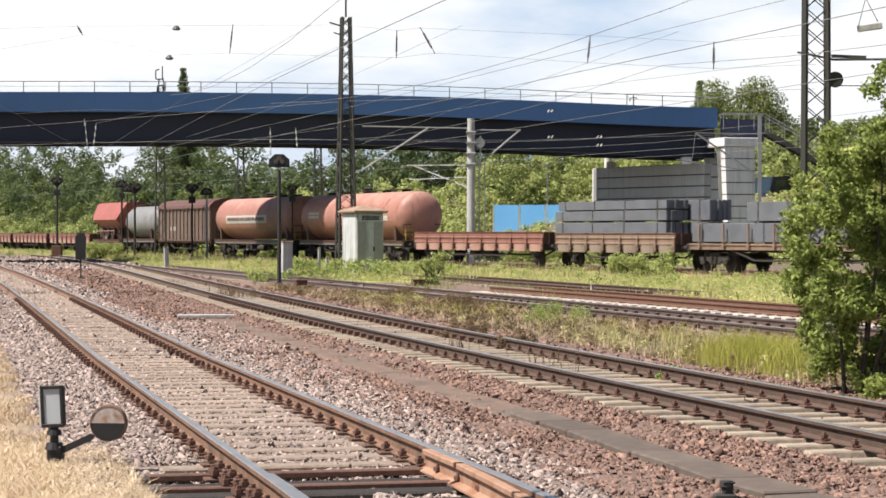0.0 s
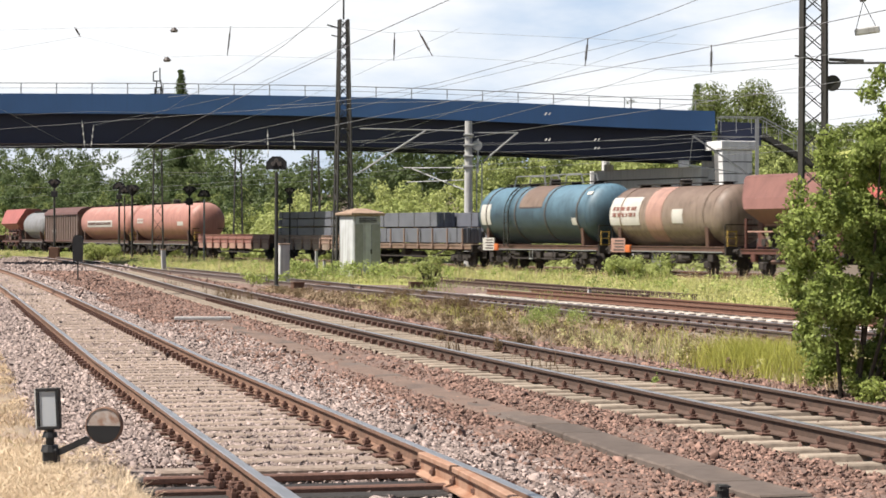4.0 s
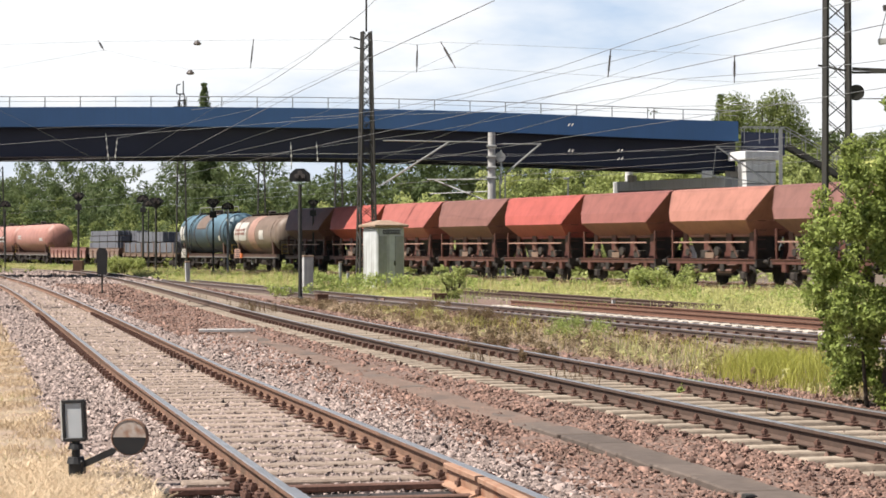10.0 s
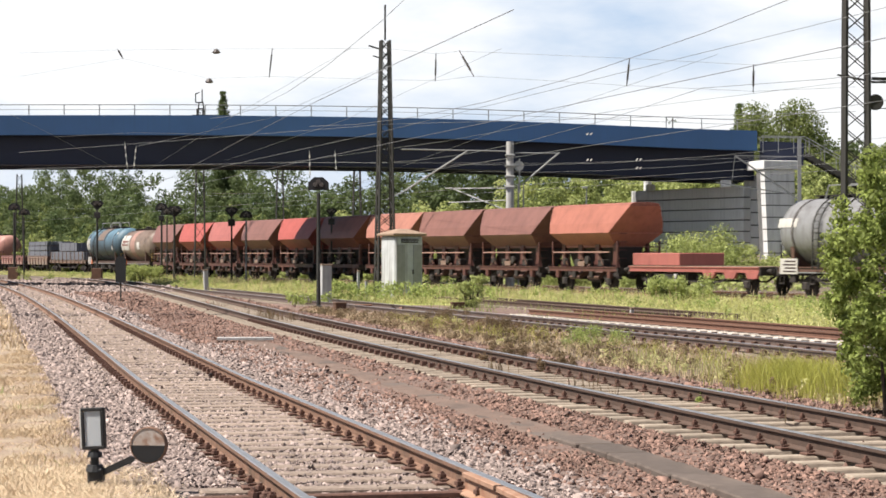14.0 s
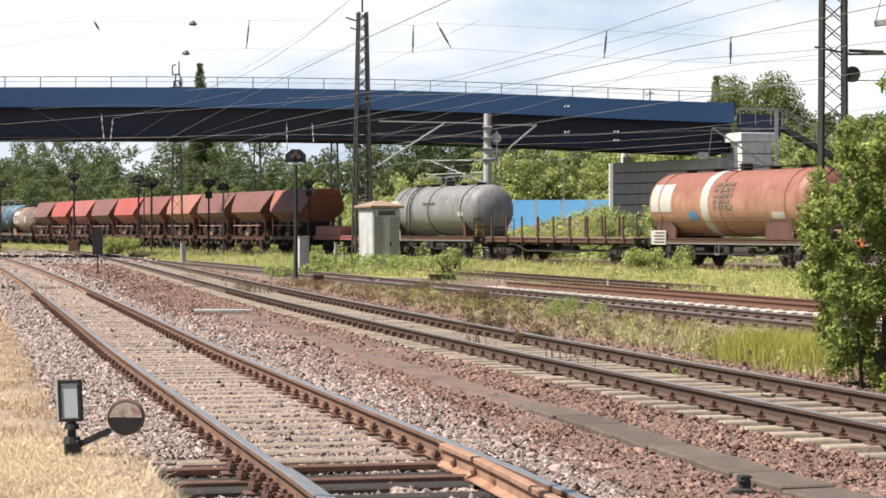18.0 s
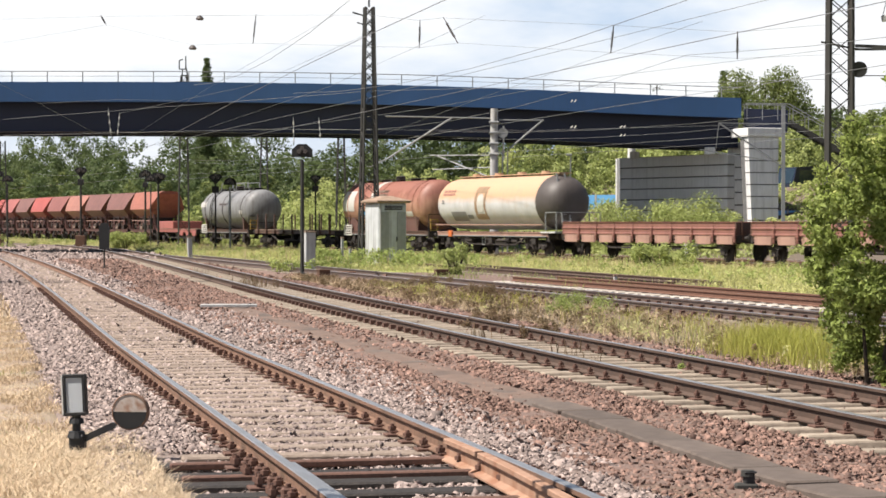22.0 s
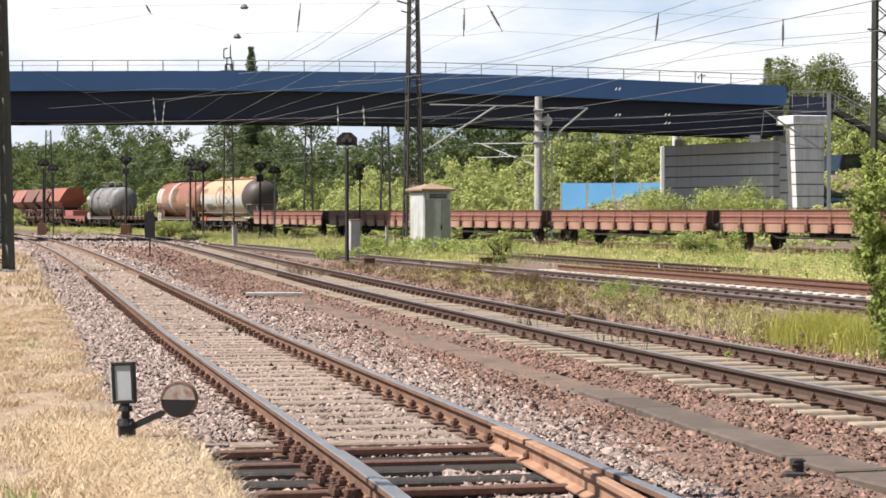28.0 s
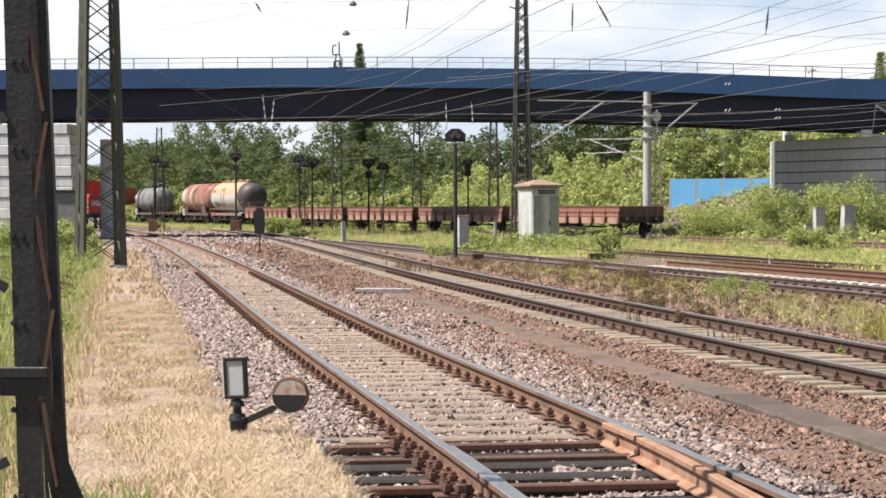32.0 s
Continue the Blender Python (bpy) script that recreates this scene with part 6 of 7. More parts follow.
overhead(line_2, 34, 128, 46, 4, 5.6, 7.1)
overhead(line_3, 26, 132, 48, 12, 5.55, 6.9)
overhead(line_4, 34, 130, 50, 30, 5.5, 6.7)
overhead(line_5, 50, 250, 52, 22)
overhead(lambda y: line_5(y) + 4.7, 60, 200, 52, 22)
wire("feeder_wire", "long feeder wire crossing high over the yard", [(16.0, 60, 9.8), (-4.3, 96, 7.3), (-22, 132, 5.9)], 0.009)
wire("span_wire", "thin upper cross-span wire between lattice masts", [(-25.5, 118, 12.9), (-18.94, 111.18, 12.4), (-13.03, 105.04, 11.85), (-9.96, 101.85, 11.55), (-4.34, 96, 11.0), (-1.98, 92.28, 10.4), (-0.96, 90.67, 10.36), (5.52, 80.45, 9.10), (9.38, 74.37, 8.31), (12.15, 70, 8.2)], 0.006, group="span wires")
wire("span_wire", "thin lower cross-span wire between lattice masts", [(-25.5, 118, 11.6), (-18.57, 110.79, 11.93), (-13.43, 105.45, 10.44), (-10.13, 102.02, 10.25), (-4.34, 96, 9.6), (-2.01, 92.33, 9.24), (-0.34, 89.69, 9.22), (5.42, 80.61, 8.10), (9.37, 74.38, 7.40), (12.15, 70, 7.2)], 0.006, group="span wires")
for p, q in (((-18.94, 111.18, 12.46), (-18.57, 110.79, 11.90)), ((-9.96, 101.85, 11.6), (-10.13, 102.02, 10.22)), ((-1.98, 92.28, 10.42), (-2.01, 92.33, 9.22)), ((-0.96, 90.67, 10.38), (-0.34, 89.69, 9.2)),
             ((5.52, 80.45, 9.12), (5.42, 80.61, 8.07)), ((9.38, 74.37, 8.33), (9.37, 74.38, 7.37))):
    insulator(p, q, 0.055)
wire("stay_wire", "short stay wire carrying two dark droppers", [(-17.5, 88, 6.6), (-14.6, 90, 6.88), (-12.5, 92, 6.95)], 0.007, group="span wires")
for pts in (((-20.4, 126, 6.3), (-13.2, 112, 8.9), (-6.0, 98, 11.2)), ((-20.3, 126, 8.15), (-11.1, 112, 8.9), (-4.3, 96, 10.2)), ((-15.2, 127, 7.35), (-7.2, 112, 8.8), (0.8, 90, 10.4)), ((-26.0, 118, 9.5), (-24.5, 122, 8.6), (-22.2, 128, 7.1)),
            ((-25.5, 118, 6.5), (-11.3, 118, 6.85), (4.2, 118, 6.8), (18.5, 118, 7.2)), ((-12.1, 126, 7.1), (-1.9, 112, 7.7), (5.6, 90, 7.8), (12.15, 70, 7.4)), ((-4.7, 124, 6.85), (1.5, 105, 8.1), (9.0, 82, 9.4)), ((-25.5, 118, 7.4), (-4.3, 96, 7.6), (12.15, 70, 6.4))):
    wire("tie_wire", "thin steel tie wire crossing before the bridge", pts, 0.0075, group="span wires")
for p, q in (((-20.7, 124, 8.32), (-20.53, 124, 6.75)), ((-20.02, 124, 8.06), (-20.17, 124, 6.75)), ((-9.98, 124, 7.79), (-9.94, 124, 6.25)), ((-8.51, 124, 7.79), (-8.41, 124, 6.56))):
    t = holder("dropper", "pale dropper with small clamps hanging before the bridge", "dropper", group="droppers")
    bm = BM()
    rod(bm, p, q, 0.022, None, 6)
    part("rod", bm, M["steel"], t)
    for k in (0.2, 0.5, 0.8):
        c = Vector(p).lerp(Vector(q), k)
        bm = BM()
        rod(bm, c - Vector((0, 0, 0.09)), c + Vector((0, 0, 0.09)), 0.045, 0.03, 8)
        part("clamp", bm, M["white"], t)
for c in ((5.6, 112, 8.07), (5.6, 112, 6.72), (8.17, 112, 6.73), (8.17, 112, 6.29)):
    t = holder("wire_clamp", "small white clamp on an overhead wire", "clamp", pose(*c), group="wire clamps")
    for s in (-1, 1):
        bm = BM()
        rod(bm, (s * 0.09 - 0.05, 0, -0.06), (s * 0.09 + 0.04, 0, 0.06), 0.032, 0.026, 8)
        part("jaw", bm, M["white"], t)
for x, y, z in ((-13.03, 105.04, 11.85), (-13.43, 105.45, 10.44)):
    t = holder("span_lamp", "small dark lamp hung in the span wires", "yard lamp", pose(x, y, z), group="span lamps")
    bm = BM()
    rod(bm, (0, 0, -0.17), (0, 0, -0.02), 0.22, 0.09, 14)
    rod(bm, (0, 0, -0.23), (0, 0, -0.17), 0.14, 0.20, 14)
    part("shade", bm, M["insulator"], t)
    bm = BM()
    bar(bm, (0, 0, -0.04), (0.02, 0, 0.03), 0.03)
    part("hook", bm, M["insulator"], t)
t = holder("yard_lamp", "long grey lamp tray on stay wires", "yard lamp", pose(13.9, 70, 8.42, 0, -8, 0))
bm = BM()
bx(bm, -0.4, 0.4, -0.1, 0.1, -0.12, 0.1, bevel=0.03)
part("tray", bm, M["concrete_old"], t)
bm = BM()
bx(bm, -0.1, 0.1, -0.08, 0.08, 0.95, 1.15, bevel=0.02)
bar(bm, (0, 0, 0.95), (-0.35, 0, 0.1), 0.02)
bar(bm, (0, 0, 0.95), (0.3, 0, 0.1), 0.02)
part("hanger", bm, M["insulator"], t)
for p, q, w in (((0.5, 0.0, 7.6), (3.4, -0.6, 7.55), 0.07), ((0.5, 0, 7.72), (1.6, -0.2, 7.65), 0.10), ((-0.6, 0, 7.85), (0.6, 0, 7.6), 0.06), ((0.3, 0, 6.75), (2.2, -0.3, 6.72), 0.03)):
    strut(mr, "cross_arm", p, q, w, w, U_DARK)
bm = BM()
rod(bm, (0.62, -0.05, 6.95), (0.62, 0.05, 6.95), 0.26, None, 20)
part("tension_wheel", bm, M["steel_dark"], mr)


# ---- signals ----
def outline_plate(t, name, pts, y0, y1, material, label=""):
    bm = BM()
    prism(bm, pts, "y", y0, y1)
    return part(name, bm, material, t, label)


def signal(x, y, h, label, shape, r=0.4, box=None, base=None, pole=0.06, z=-0.25, pole_mat=None, far=1.0):
    """A signal; far moves it out along the line of sight at the same apparent size."""
    x, y, h, r, pole = x * far, y * far, (z + h - EYE) * far + EYE - z, r * far, pole * far
    box, base = box and box * far, base and base * far
    t = holder("light_signal", label, "railway signal", pose(x, y, z), group="signals")
    bm = BM()
    rod(bm, (0, 0, 0), (0, 0, h - r * 0.8), pole, pole * 0.85, 10)
    part("post", bm, pole_mat or M["steel_dark"], t)
    c = h
    if shape == "hex":
        pts = [(-r, c - r * 0.55), (r, c - r * 0.55), (r, c + r * 0.2), (r * 0.42, c + r * 0.72), (-r * 0.42, c + r * 0.72), (-r, c + r * 0.2)]
    elif shape == "diamond":
        pts = [(0, c - r), (r, c + 0.05), (r * 0.55, c + r * 0.5), (-r * 0.55, c + r * 0.5), (-r, c + 0.05)]
    else:
        pts = [(r * math.cos(a), c - r * 0.3 + r * math.sin(a)) for a in np.linspace(-0.15, math.pi + 0.15, 14)]
    outline_plate(t, "head_plate", pts, -0.03, 0.03, M["black"], "black screen of the signal")
    for dx, dz in ((-0.3, 0), (0.3, 0), (0, 0.3)):
        bm = BM()
        rod(bm, (dx * r, -0.2, c + dz * r), (dx * r, -0.03, c + dz * r), 0.16 * r + 0.02, None, 12)
        part("lamp_hood", bm, M["insulator"], t)
    if box:
        bm = BM()
        bx(bm, -box, box, -0.12, 0.12, c - r - box * 2.4, c - r - 0.1, bevel=0.02)
        part("indicator_box", bm, M["black"], t)
    if base:
        bm = BM()
        bx(bm, -base, base, -base, base, 0.0, base * 2.6, bevel=0.03)
        part("base_box", bm, M["frame_rust"], t, "rusty base box")
    else:
        bm = BM()
        bx(bm, -0.14, 0.14, -0.14, 0.14, 0, 0.22, bevel=0.03)
        part("base", bm, M["steel_dark"], t)
    return t


M["frame_rust"] = mat("brown_rusty_box", (0.17, 0.09, 0.055), (0.11, 0.06, 0.04), 4, 0.85)
signal(-5.72, 75, 4.45, "tall signal on a dark post with a six-sided black head", "hex", 0.36, pole=0.075)
signal(-17.2, 115, 4.55, "distant signal with paired black heads", "disc", 0.36, box=0.14, far=1.36)
signal(-16.85, 114.6, 4.3, "distant signal with a leaning round head", "disc", 0.34, pole=0.04, far=1.36)
signal(-15.07, 105, 4.2, "distant signal with a diamond black head", "diamond", 0.40, far=1.5)
signal(-14.6, 125, 4.6, "distant signal with a diamond head and box", "diamond", 0.42, box=0.20, far=1.16)
signal(-13.2, 120, 4.25, "distant signal with a half-round head on a pale post", "disc", 0.36, pole_mat=M["steel"], far=1.2)
signal(-9.75, 139, 4.8, "far signal behind the train with a small box", "diamond", 0.38, box=0.2, z=-0.2)
signal(-24.05, 110, 4.45, "distant paired signal on a rusty base box", "disc", 0.32, base=0.27, far=1.52)
signal(-23.6, 110.3, 4.2, "distant signal with a drooping head", "disc", 0.30, pole=0.04, far=1.52)
signal(-18.87, 105, 4.5, "distant signal with a diamond head on a rusty base box", "diamond", 0.34, box=0.15, base=0.24, far=1.58)
t = holder("dwarf_signal", "tall narrow dark marker on a thin post", "railway signal", pose(-14.95, 88.6, -0.25), group="signals")
bm = BM()
rod(bm, (0, 0, 0), (0, 0, 1.2), 0.035, None, 8)
part("post", bm, M["steel_dark"], t)
bm = BM()
prism(bm, [(-0.2, 0.85), (0.2, 0.85), (0.22, 1.75), (0.12, 1.95), (-0.12, 1.95), (-0.22, 1.75)], "y", -0.08, 0.08)
part("head_plate", bm, M["black"], t)


# ---- hut and posts ----
def hut():
    t = holder("concrete_hut", "small weathered white concrete hut with a rusty pyramid roof", "hut", pose(-3.55, 95, -0.3, 0, 0, 28))
    bm = BM()
    bx(bm, -0.68, 0.68, -0.72, 0.72, 0, 2.88, bevel=0.06)
    part("wall", bm, M["hut_wall"], t)
    bm = BM()
    loft(bm, [[(s * a, u * b, z) for s, u in ((-1, -1), (1, -1), (1, 1), (-1, 1))] for a, b, z in ((0.78, 0.82, 2.88), (0.82, 0.86, 2.92), (0.82, 0.86, 2.99), (0.2, 0.2, 3.2))])
    part("roof", bm, HUT_ROOF, t, "rust-stained overhanging roof slab")
    for s in (-1, 1):
        bm = BM()
        bx(bm, s * 0.2, s * 0.62, -0.755, -0.72, 0.15, 2.5, bevel=0.01)
        part("door_leaf", bm, HUT_DOOR, t)
    bm = BM()
    for k in range(3):
        bx(bm, -0.4, 0.45, -0.76, -0.725, 2.58 + k * 0.07, 2.62 + k * 0.07)
    part("vent", bm, M["steel_dark"], t)
    bm = BM()
    bx(bm, 0.16, 0.2, -0.80, -0.73, 1.2, 1.4)
    part("door_handle", bm, M["steel_dark"], t)
    return t


HUT_ROOF = mat("rusty_roof_slab", (0.42, 0.31, 0.235), (0.32, 0.22, 0.155), 5, 0.9, bump=0.2)
HUT_DOOR = mat("grey_hut_door", (0.40, 0.41, 0.40), (0.33, 0.34, 0.33), 4, 0.7, streak=0.4)
hut()
for x, y, w, h, l in ((-6.12, 84, 0.2, 1.6, "white concrete marker post in the grass"), (10.3, 112, 0.27, 1.9, "weathered concrete post beside the main line"), (11.7, 112, 0.32, 2.0, "pale concrete post with a dark foot"), (-14.4, 112, 0.12, 1.2, "short pale concrete post"), (9.0, 104, 0.16, 1.1, "short pale concrete post"), (4.62, 66.5, 0.06, 0.32, "small white marker peg beside the siding"), (-5.3, 92, 0.06, 1.3, "thin leaning pale stake"), (-4.9, 91, 0.06, 0.9, "thin leaning weathered stake")):
    t = holder("marker_post", l, "post", pose(x, y, -0.27, 0, RNG.normal(0, 1.5), 20), group="marker posts")
    bm = BM()
    bx(bm, -w, w, -w * 0.7, w * 0.7, 0, h, bevel=0.02)
    part("shaft", bm, M["concrete_old"], t)
    bm = BM()
    bx(bm, -w * 1.08, w * 1.08, -w * 0.78, w * 0.78, h, h + 0.06, bevel=0.012)
    part("cap", bm, HUT_ROOF, t)
t = holder("cable_post", "short dark rusty stub between the cable covers", "post", pose(1.98, 15.0, -0.17))
bm = BM()
rod(bm, (0, 0, 0), (0, 0, 0.12), 0.035, 0.03, 10)
rod(bm, (0, 0, 0.10), (0, 0, 0.14), 0.05, 0.045, 10)
part("stub", bm, M["steel_dark"], t)
bm = BM()
bx(bm, -0.09, 0.07, -0.05, 0.05, 0, 0.05, bevel=0.012)
part("foot", bm, M["steel_dark"], t)


# ---- behind the tracks on the right: screens, lamp, vehicle, stairs ----
BLUE_PANE = mat("sky_blue_screen", (0.24, 0.62, 1.1), (0.20, 0.56, 1.04), 0.6, 0.35)


def screen(p0, p1, z0, z1, n, label):
    t = holder("noise_screen", label, "noise barrier", group="noise screens")
    a, b = Vector((*p0, 0)), Vector((*p1, 0))
    for k in range(n):
        p, q = a.lerp(b, k / n), a.lerp(b, (k + 1) / n)
        bm = BM()
        bar(bm, (p.x, p.y, z0), (p.x, p.y, z1 + 0.05), 0.10)
        part("post", bm, M["white"], t)
        bm = BM()
        d = q - p
        m = Matrix.Translation(p) @ Matrix.Rotation(math.atan2(d.y, d.x), 4, "Z")
        bx(bm, 0.08, d.length - 0.08, -0.02, 0.02, z0 + 0.02, z1, m=m)
        part("pane", bm, BLUE_PANE, t)


screen((3.75, 160), (11.5, 158.1), 1.2, 3.8, 4, "sky-blue translucent noise screen on the embankment")
screen((17.9, 133.2), (20.9, 133.0), 0.3, 2.5, 3, "sky-blue low noise screen beside the abutment")
t = holder("lamp_post", "thin grey lamp post behind the screen", "street lamp", pose(7.83, 161, 0.5))
bm = BM()
rod(bm, (0, 0, 0), (0, 0, 6.3), 0.07, 0.05, 10)
part("pole", bm, M["steel"], t)
bm = BM()
bx(bm, -0.35, 0.1, -0.08, 0.08, 6.25, 6.4, bevel=0.03)
part("lamp_head", bm, M["steel"], t)


def truck():
    t = holder("truck_cab", "dark parked truck half hidden behind the bridge end", "truck", pose(22.6, 146, 2.4, 0, 0, 200))
    bm = BM()
    prism(bm, [(-1.1, 0.7), (1.1, 0.7), (1.1, 2.0), (0.85, 3.1), (-1.1, 3.2)], "y", -1.2, 1.2)
    part("cab", bm, M["navy"], t)
    bm = BM()
    prism(bm, [(1.12, 2.0), (0.88, 3.0), (0.84, 3.0), (1.08, 2.0)], "y", -1.05, 1.05)
    part("windscreen", bm, GLASS, t)
    for y in (-1.21, 1.19):
        bm = BM()
        prism(bm, [(-0.5, 2.0), (0.75, 2.0), (0.6, 2.85), (-0.5, 2.9)], "y", y, y + 0.02)
        part("side_window", bm, GLASS, t)
    for x in (-0.4,):
        for y in (-1.0, 1.0):
            bm = BM()
            rod(bm, (x, y - 0.13, 0.5), (x, y + 0.13, 0.5), 0.5, None, 18)
            part("wheel", bm, M["under"], t)
    bm = BM()
    bx(bm, -6.0, -1.3, -1.2, 1.2, 0.8, 2.6, bevel=0.05)
    part("load_bed", bm, M["black"], t)
    bm = BM()
    for x in (-2.2, -4.5):
        for y in (-1.0, 1.0):
            rod(bm, (x, y - 0.13, 0.5), (x, y + 0.13, 0.5), 0.5, None, 18)
    part("rear_wheels", bm, M["under"], t)
    return t


GLASS = mat("dark_vehicle_glass", (0.03, 0.05, 0.07), (0.02, 0.04, 0.06), 2, 0.08, spec=0.6)
truck()


def stairs():
    t = holder("bridge_stairs", "dark steel stairs with railings beside the bridge end", "stairs")
    a, b = Vector((17.3, 134, 8.15)), Vector((20.0, 134, 8.05))
    strut(t, "landing", a, b, 0.35, 1.4, unit_mesh("landing", M["navy"]))
    for dy in (-0.7, 0.7):
        strut(t, "handrail", (17.3, 134 + dy, 9.15), (20.0, 134 + dy, 9.1), 0.05, 0.05, U_STEEL)
        strut(t, "handrail", (20.0, 134 + dy, 9.1), (25.5, 134 + dy, 6.0), 0.05, 0.05, U_STEEL)
        strut(t, "stringer", (20.0, 134 + dy, 8.0), (25.5, 134 + dy, 4.9), 0.06, 0.3, U_DARK)
        for k in range(8):
            x = 17.4 + k * 0.95
            z = 8.1 if x < 20 else 8.1 - (x - 20) * 0.564
            strut(t, "baluster", (x, 134 + dy, z), (x, 134 + dy, z + 1.0), 0.04, 0.04, U_STEEL)
    for k in range(16):
        x = 20.1 + k * 0.34
        z = 8.0 - (x - 20) * 0.564
        strut(t, "tread", (x, 133.35, z), (x, 134.65, z), 0.3, 0.04, U_DARK)
    return t


stairs()


def bank():
    """The raised road bank on which the screens, truck and stairs stand."""
    bm = BM()
    prism(bm, [(15.5, -0.3), (60, -0.3), (60, 7.6), (27, 7.4), (25.4, 4.8), (21.0, 2.45), (19.2, 0.9)], "y", 133.6, 152.0)
    ob = part("embankment", bm, M["meadow_soil"])
    tagged(ob, "earth embankment carrying the road to the bridge", "embankment", kind="structure")


bank()


# ---- by the far abutment: a shunting locomotive, a cabin, a silo and a post ----
LOCO_RED = mat("bright_red_loco_paint", (0.60, 0.06, 0.05), (0.50, 0.05, 0.04), 2, 0.4)


def shunter():
    t = holder("shunting_locomotive", "red shunting locomotive with a white stripe standing under the bridge", "locomotive", pose(-42.6, 171, 0, 0, 0, 112))
    bm = BM()
    bx(bm, -4.8, 4.8, -1.45, 1.45, 0.95, 1.3, bevel=0.03)
    part("frame", bm, M["black"], t)
    bm = BM()
    prism(bm, [(-0.85, 1.3), (0.85, 1.3), (0.85, 2.6), (0.6, 2.85), (-0.6, 2.85), (-0.85, 2.6)], "x", -4.6, 0.6)
    part("bonnet", bm, LOCO_RED, t)
    bm = BM()
    prism(bm, [(-1.42, 1.3), (1.42, 1.3), (1.42, 3.3), (1.1, 3.75), (0.5, 3.95), (-0.5, 3.95), (-1.1, 3.75), (-1.42, 3.3)], "x", 0.6, 3.2)
    part("cab", bm, LOCO_RED, t)
    bm = BM()
    prism(bm, [(-0.85, 1.3), (0.85, 1.3), (0.85, 2.4), (-0.85, 2.4)], "x", 3.2, 4.6)
    part("rear_bonnet", bm, LOCO_RED, t)
    for s in (1, -1):
        bm = BM()
        bx(bm, -4.5, 0.5, s * 0.85, s * 0.865, 1.75, 1.95)
        part("stripe", bm, M["white"], t)
        bm = BM()
        bx(bm, 0.9, 2.9, s * 1.42, s * 1.435, 2.6, 3.3)
        part("cab_window", bm, GLASS, t)
    bm = BM()
    bx(bm, -4.62, -4.6, -0.6, 0.6, 1.9, 2.3)
    part("front_panel", bm, M["white"], t)
    for x in (-3.0, 0.0, 3.0):
        for s in (1, -1):
            share("wheel", WHEEL, t, pose(x, s * 0.8, 0.46, 0, 0, 0 if s > 0 else 180))
    return t


shunter()
t = holder("equipment_cabin", "flat-roofed dark grey equipment cabin", "cabin", pose(-31.5, 121, -0.25, 0, 0, 10))
bm = BM()
bx(bm, -0.75, 0.75, -0.7, 0.7, 0, 2.85, bevel=0.02)
part("wall", bm, mat("grey_green_panel", (0.26, 0.28, 0.26), (0.21, 0.23, 0.21), 3, 0.7), t)
bm = BM()
bx(bm, -0.85, 0.85, -0.8, 0.8, 2.85, 3.0, bevel=0.02)
part("roof", bm, M["steel_dark"], t)
bm = BM()
bx(bm, -0.45, 0.45, -0.73, -0.7, 0.1, 2.2)
part("door", bm, HUT_DOOR, t)
t = holder("round_pier", "pale round concrete pier of stacked rings", "pier", pose(-33.8, 140, -0.3))
for k in range(8):
    bm = BM()
    rod(bm, (0, 0, k * 0.82 + 0.01), (0, 0, k * 0.82 + 0.81), 0.44, None, 20)
    smooth(part("ring", bm, M["concrete"], t))
t = holder("pale_post", "thin pale post beside the cabin", "post", pose(-28.6, 112, -0.25))
strut(t, "shaft", (0, 0, 0), (0, 0, 7.2), 0.13, 0.13, U_STEEL)
t = holder("shunting_board", "small red and white board on a low post", "railway sign", pose(-26.6, 101, -0.25))
for z, m in ((0.35, M["white"]), (0.0, LOCO_RED)):
    bm = BM()
    bx(bm, -0.25, 0.25, -0.03, 0.03, z + 0.1, z + 0.45, bevel=0.01)
    part("board", bm, m, t)
strut(t, "post", (0, 0.05, 0), (0, 0.05, 0.8), 0.06, 0.06, U_DARK)
# top fittings of the mast behind the bridge, added as a frame on the parapet
t = holder("mast_top_frame", "dark tube frame on the bridge parapet, standing in for a distant mast's top", "lamp frame", NEARER @ pose(-17.4, 133.2, float(deck_top(-17.4))))
for p, q in (((-0.9, 0, 0.02), (1.3, 0, 0.02)), ((-0.35, 0, 0.02), (-0.3, 0, 1.2)), ((0.25, 0, 0.02), (0.05, 0, 1.3)), ((-0.6, 0, 1.2), (-0.6, 0, 2.0)), ((-0.6, 0, 2.0), (-0.25, 0, 2.1)), ((-0.6, 0, 1.2), (0.1, 0, 1.2)), ((0.0, 0, 1.2), (0.0, 0, 2.4)), ((-0.35, 0, 0.6), (0.2, 0, 0.65))):
    strut(t, "tube", Vector(p) * 0.68, Vector(q) * 0.68, 0.07, 0.07, U_DARK)


# ---- grass and weeds ----
def patch(n, y0, y1, left, right, clump=0.0, fine=1.0):
    """Places in a strip, thinned into clumps by a slow noise."""
    xs, ys = scatter(n, y0, y1, left, right)
    if clump:
        k = np.array([noise.noise((x * 0.55 * fine, y * 0.28 * fine, 11.0)) for x, y in zip(xs, ys)])
        ok = k + RNG.normal(0, 0.16, n) > clump
        xs, ys = xs[ok], ys[ok]
    return xs, ys


def flat_z(xs, z=-0.24):
    return np.full(len(xs), z)


def verge_left(y):
    return line_7(y) + 1.5 if y < 64 else line_4(y) + 1.5 if y < 84 else (line_3(y) + 2.4 if y < 112 else line_2(y) + 2.4)


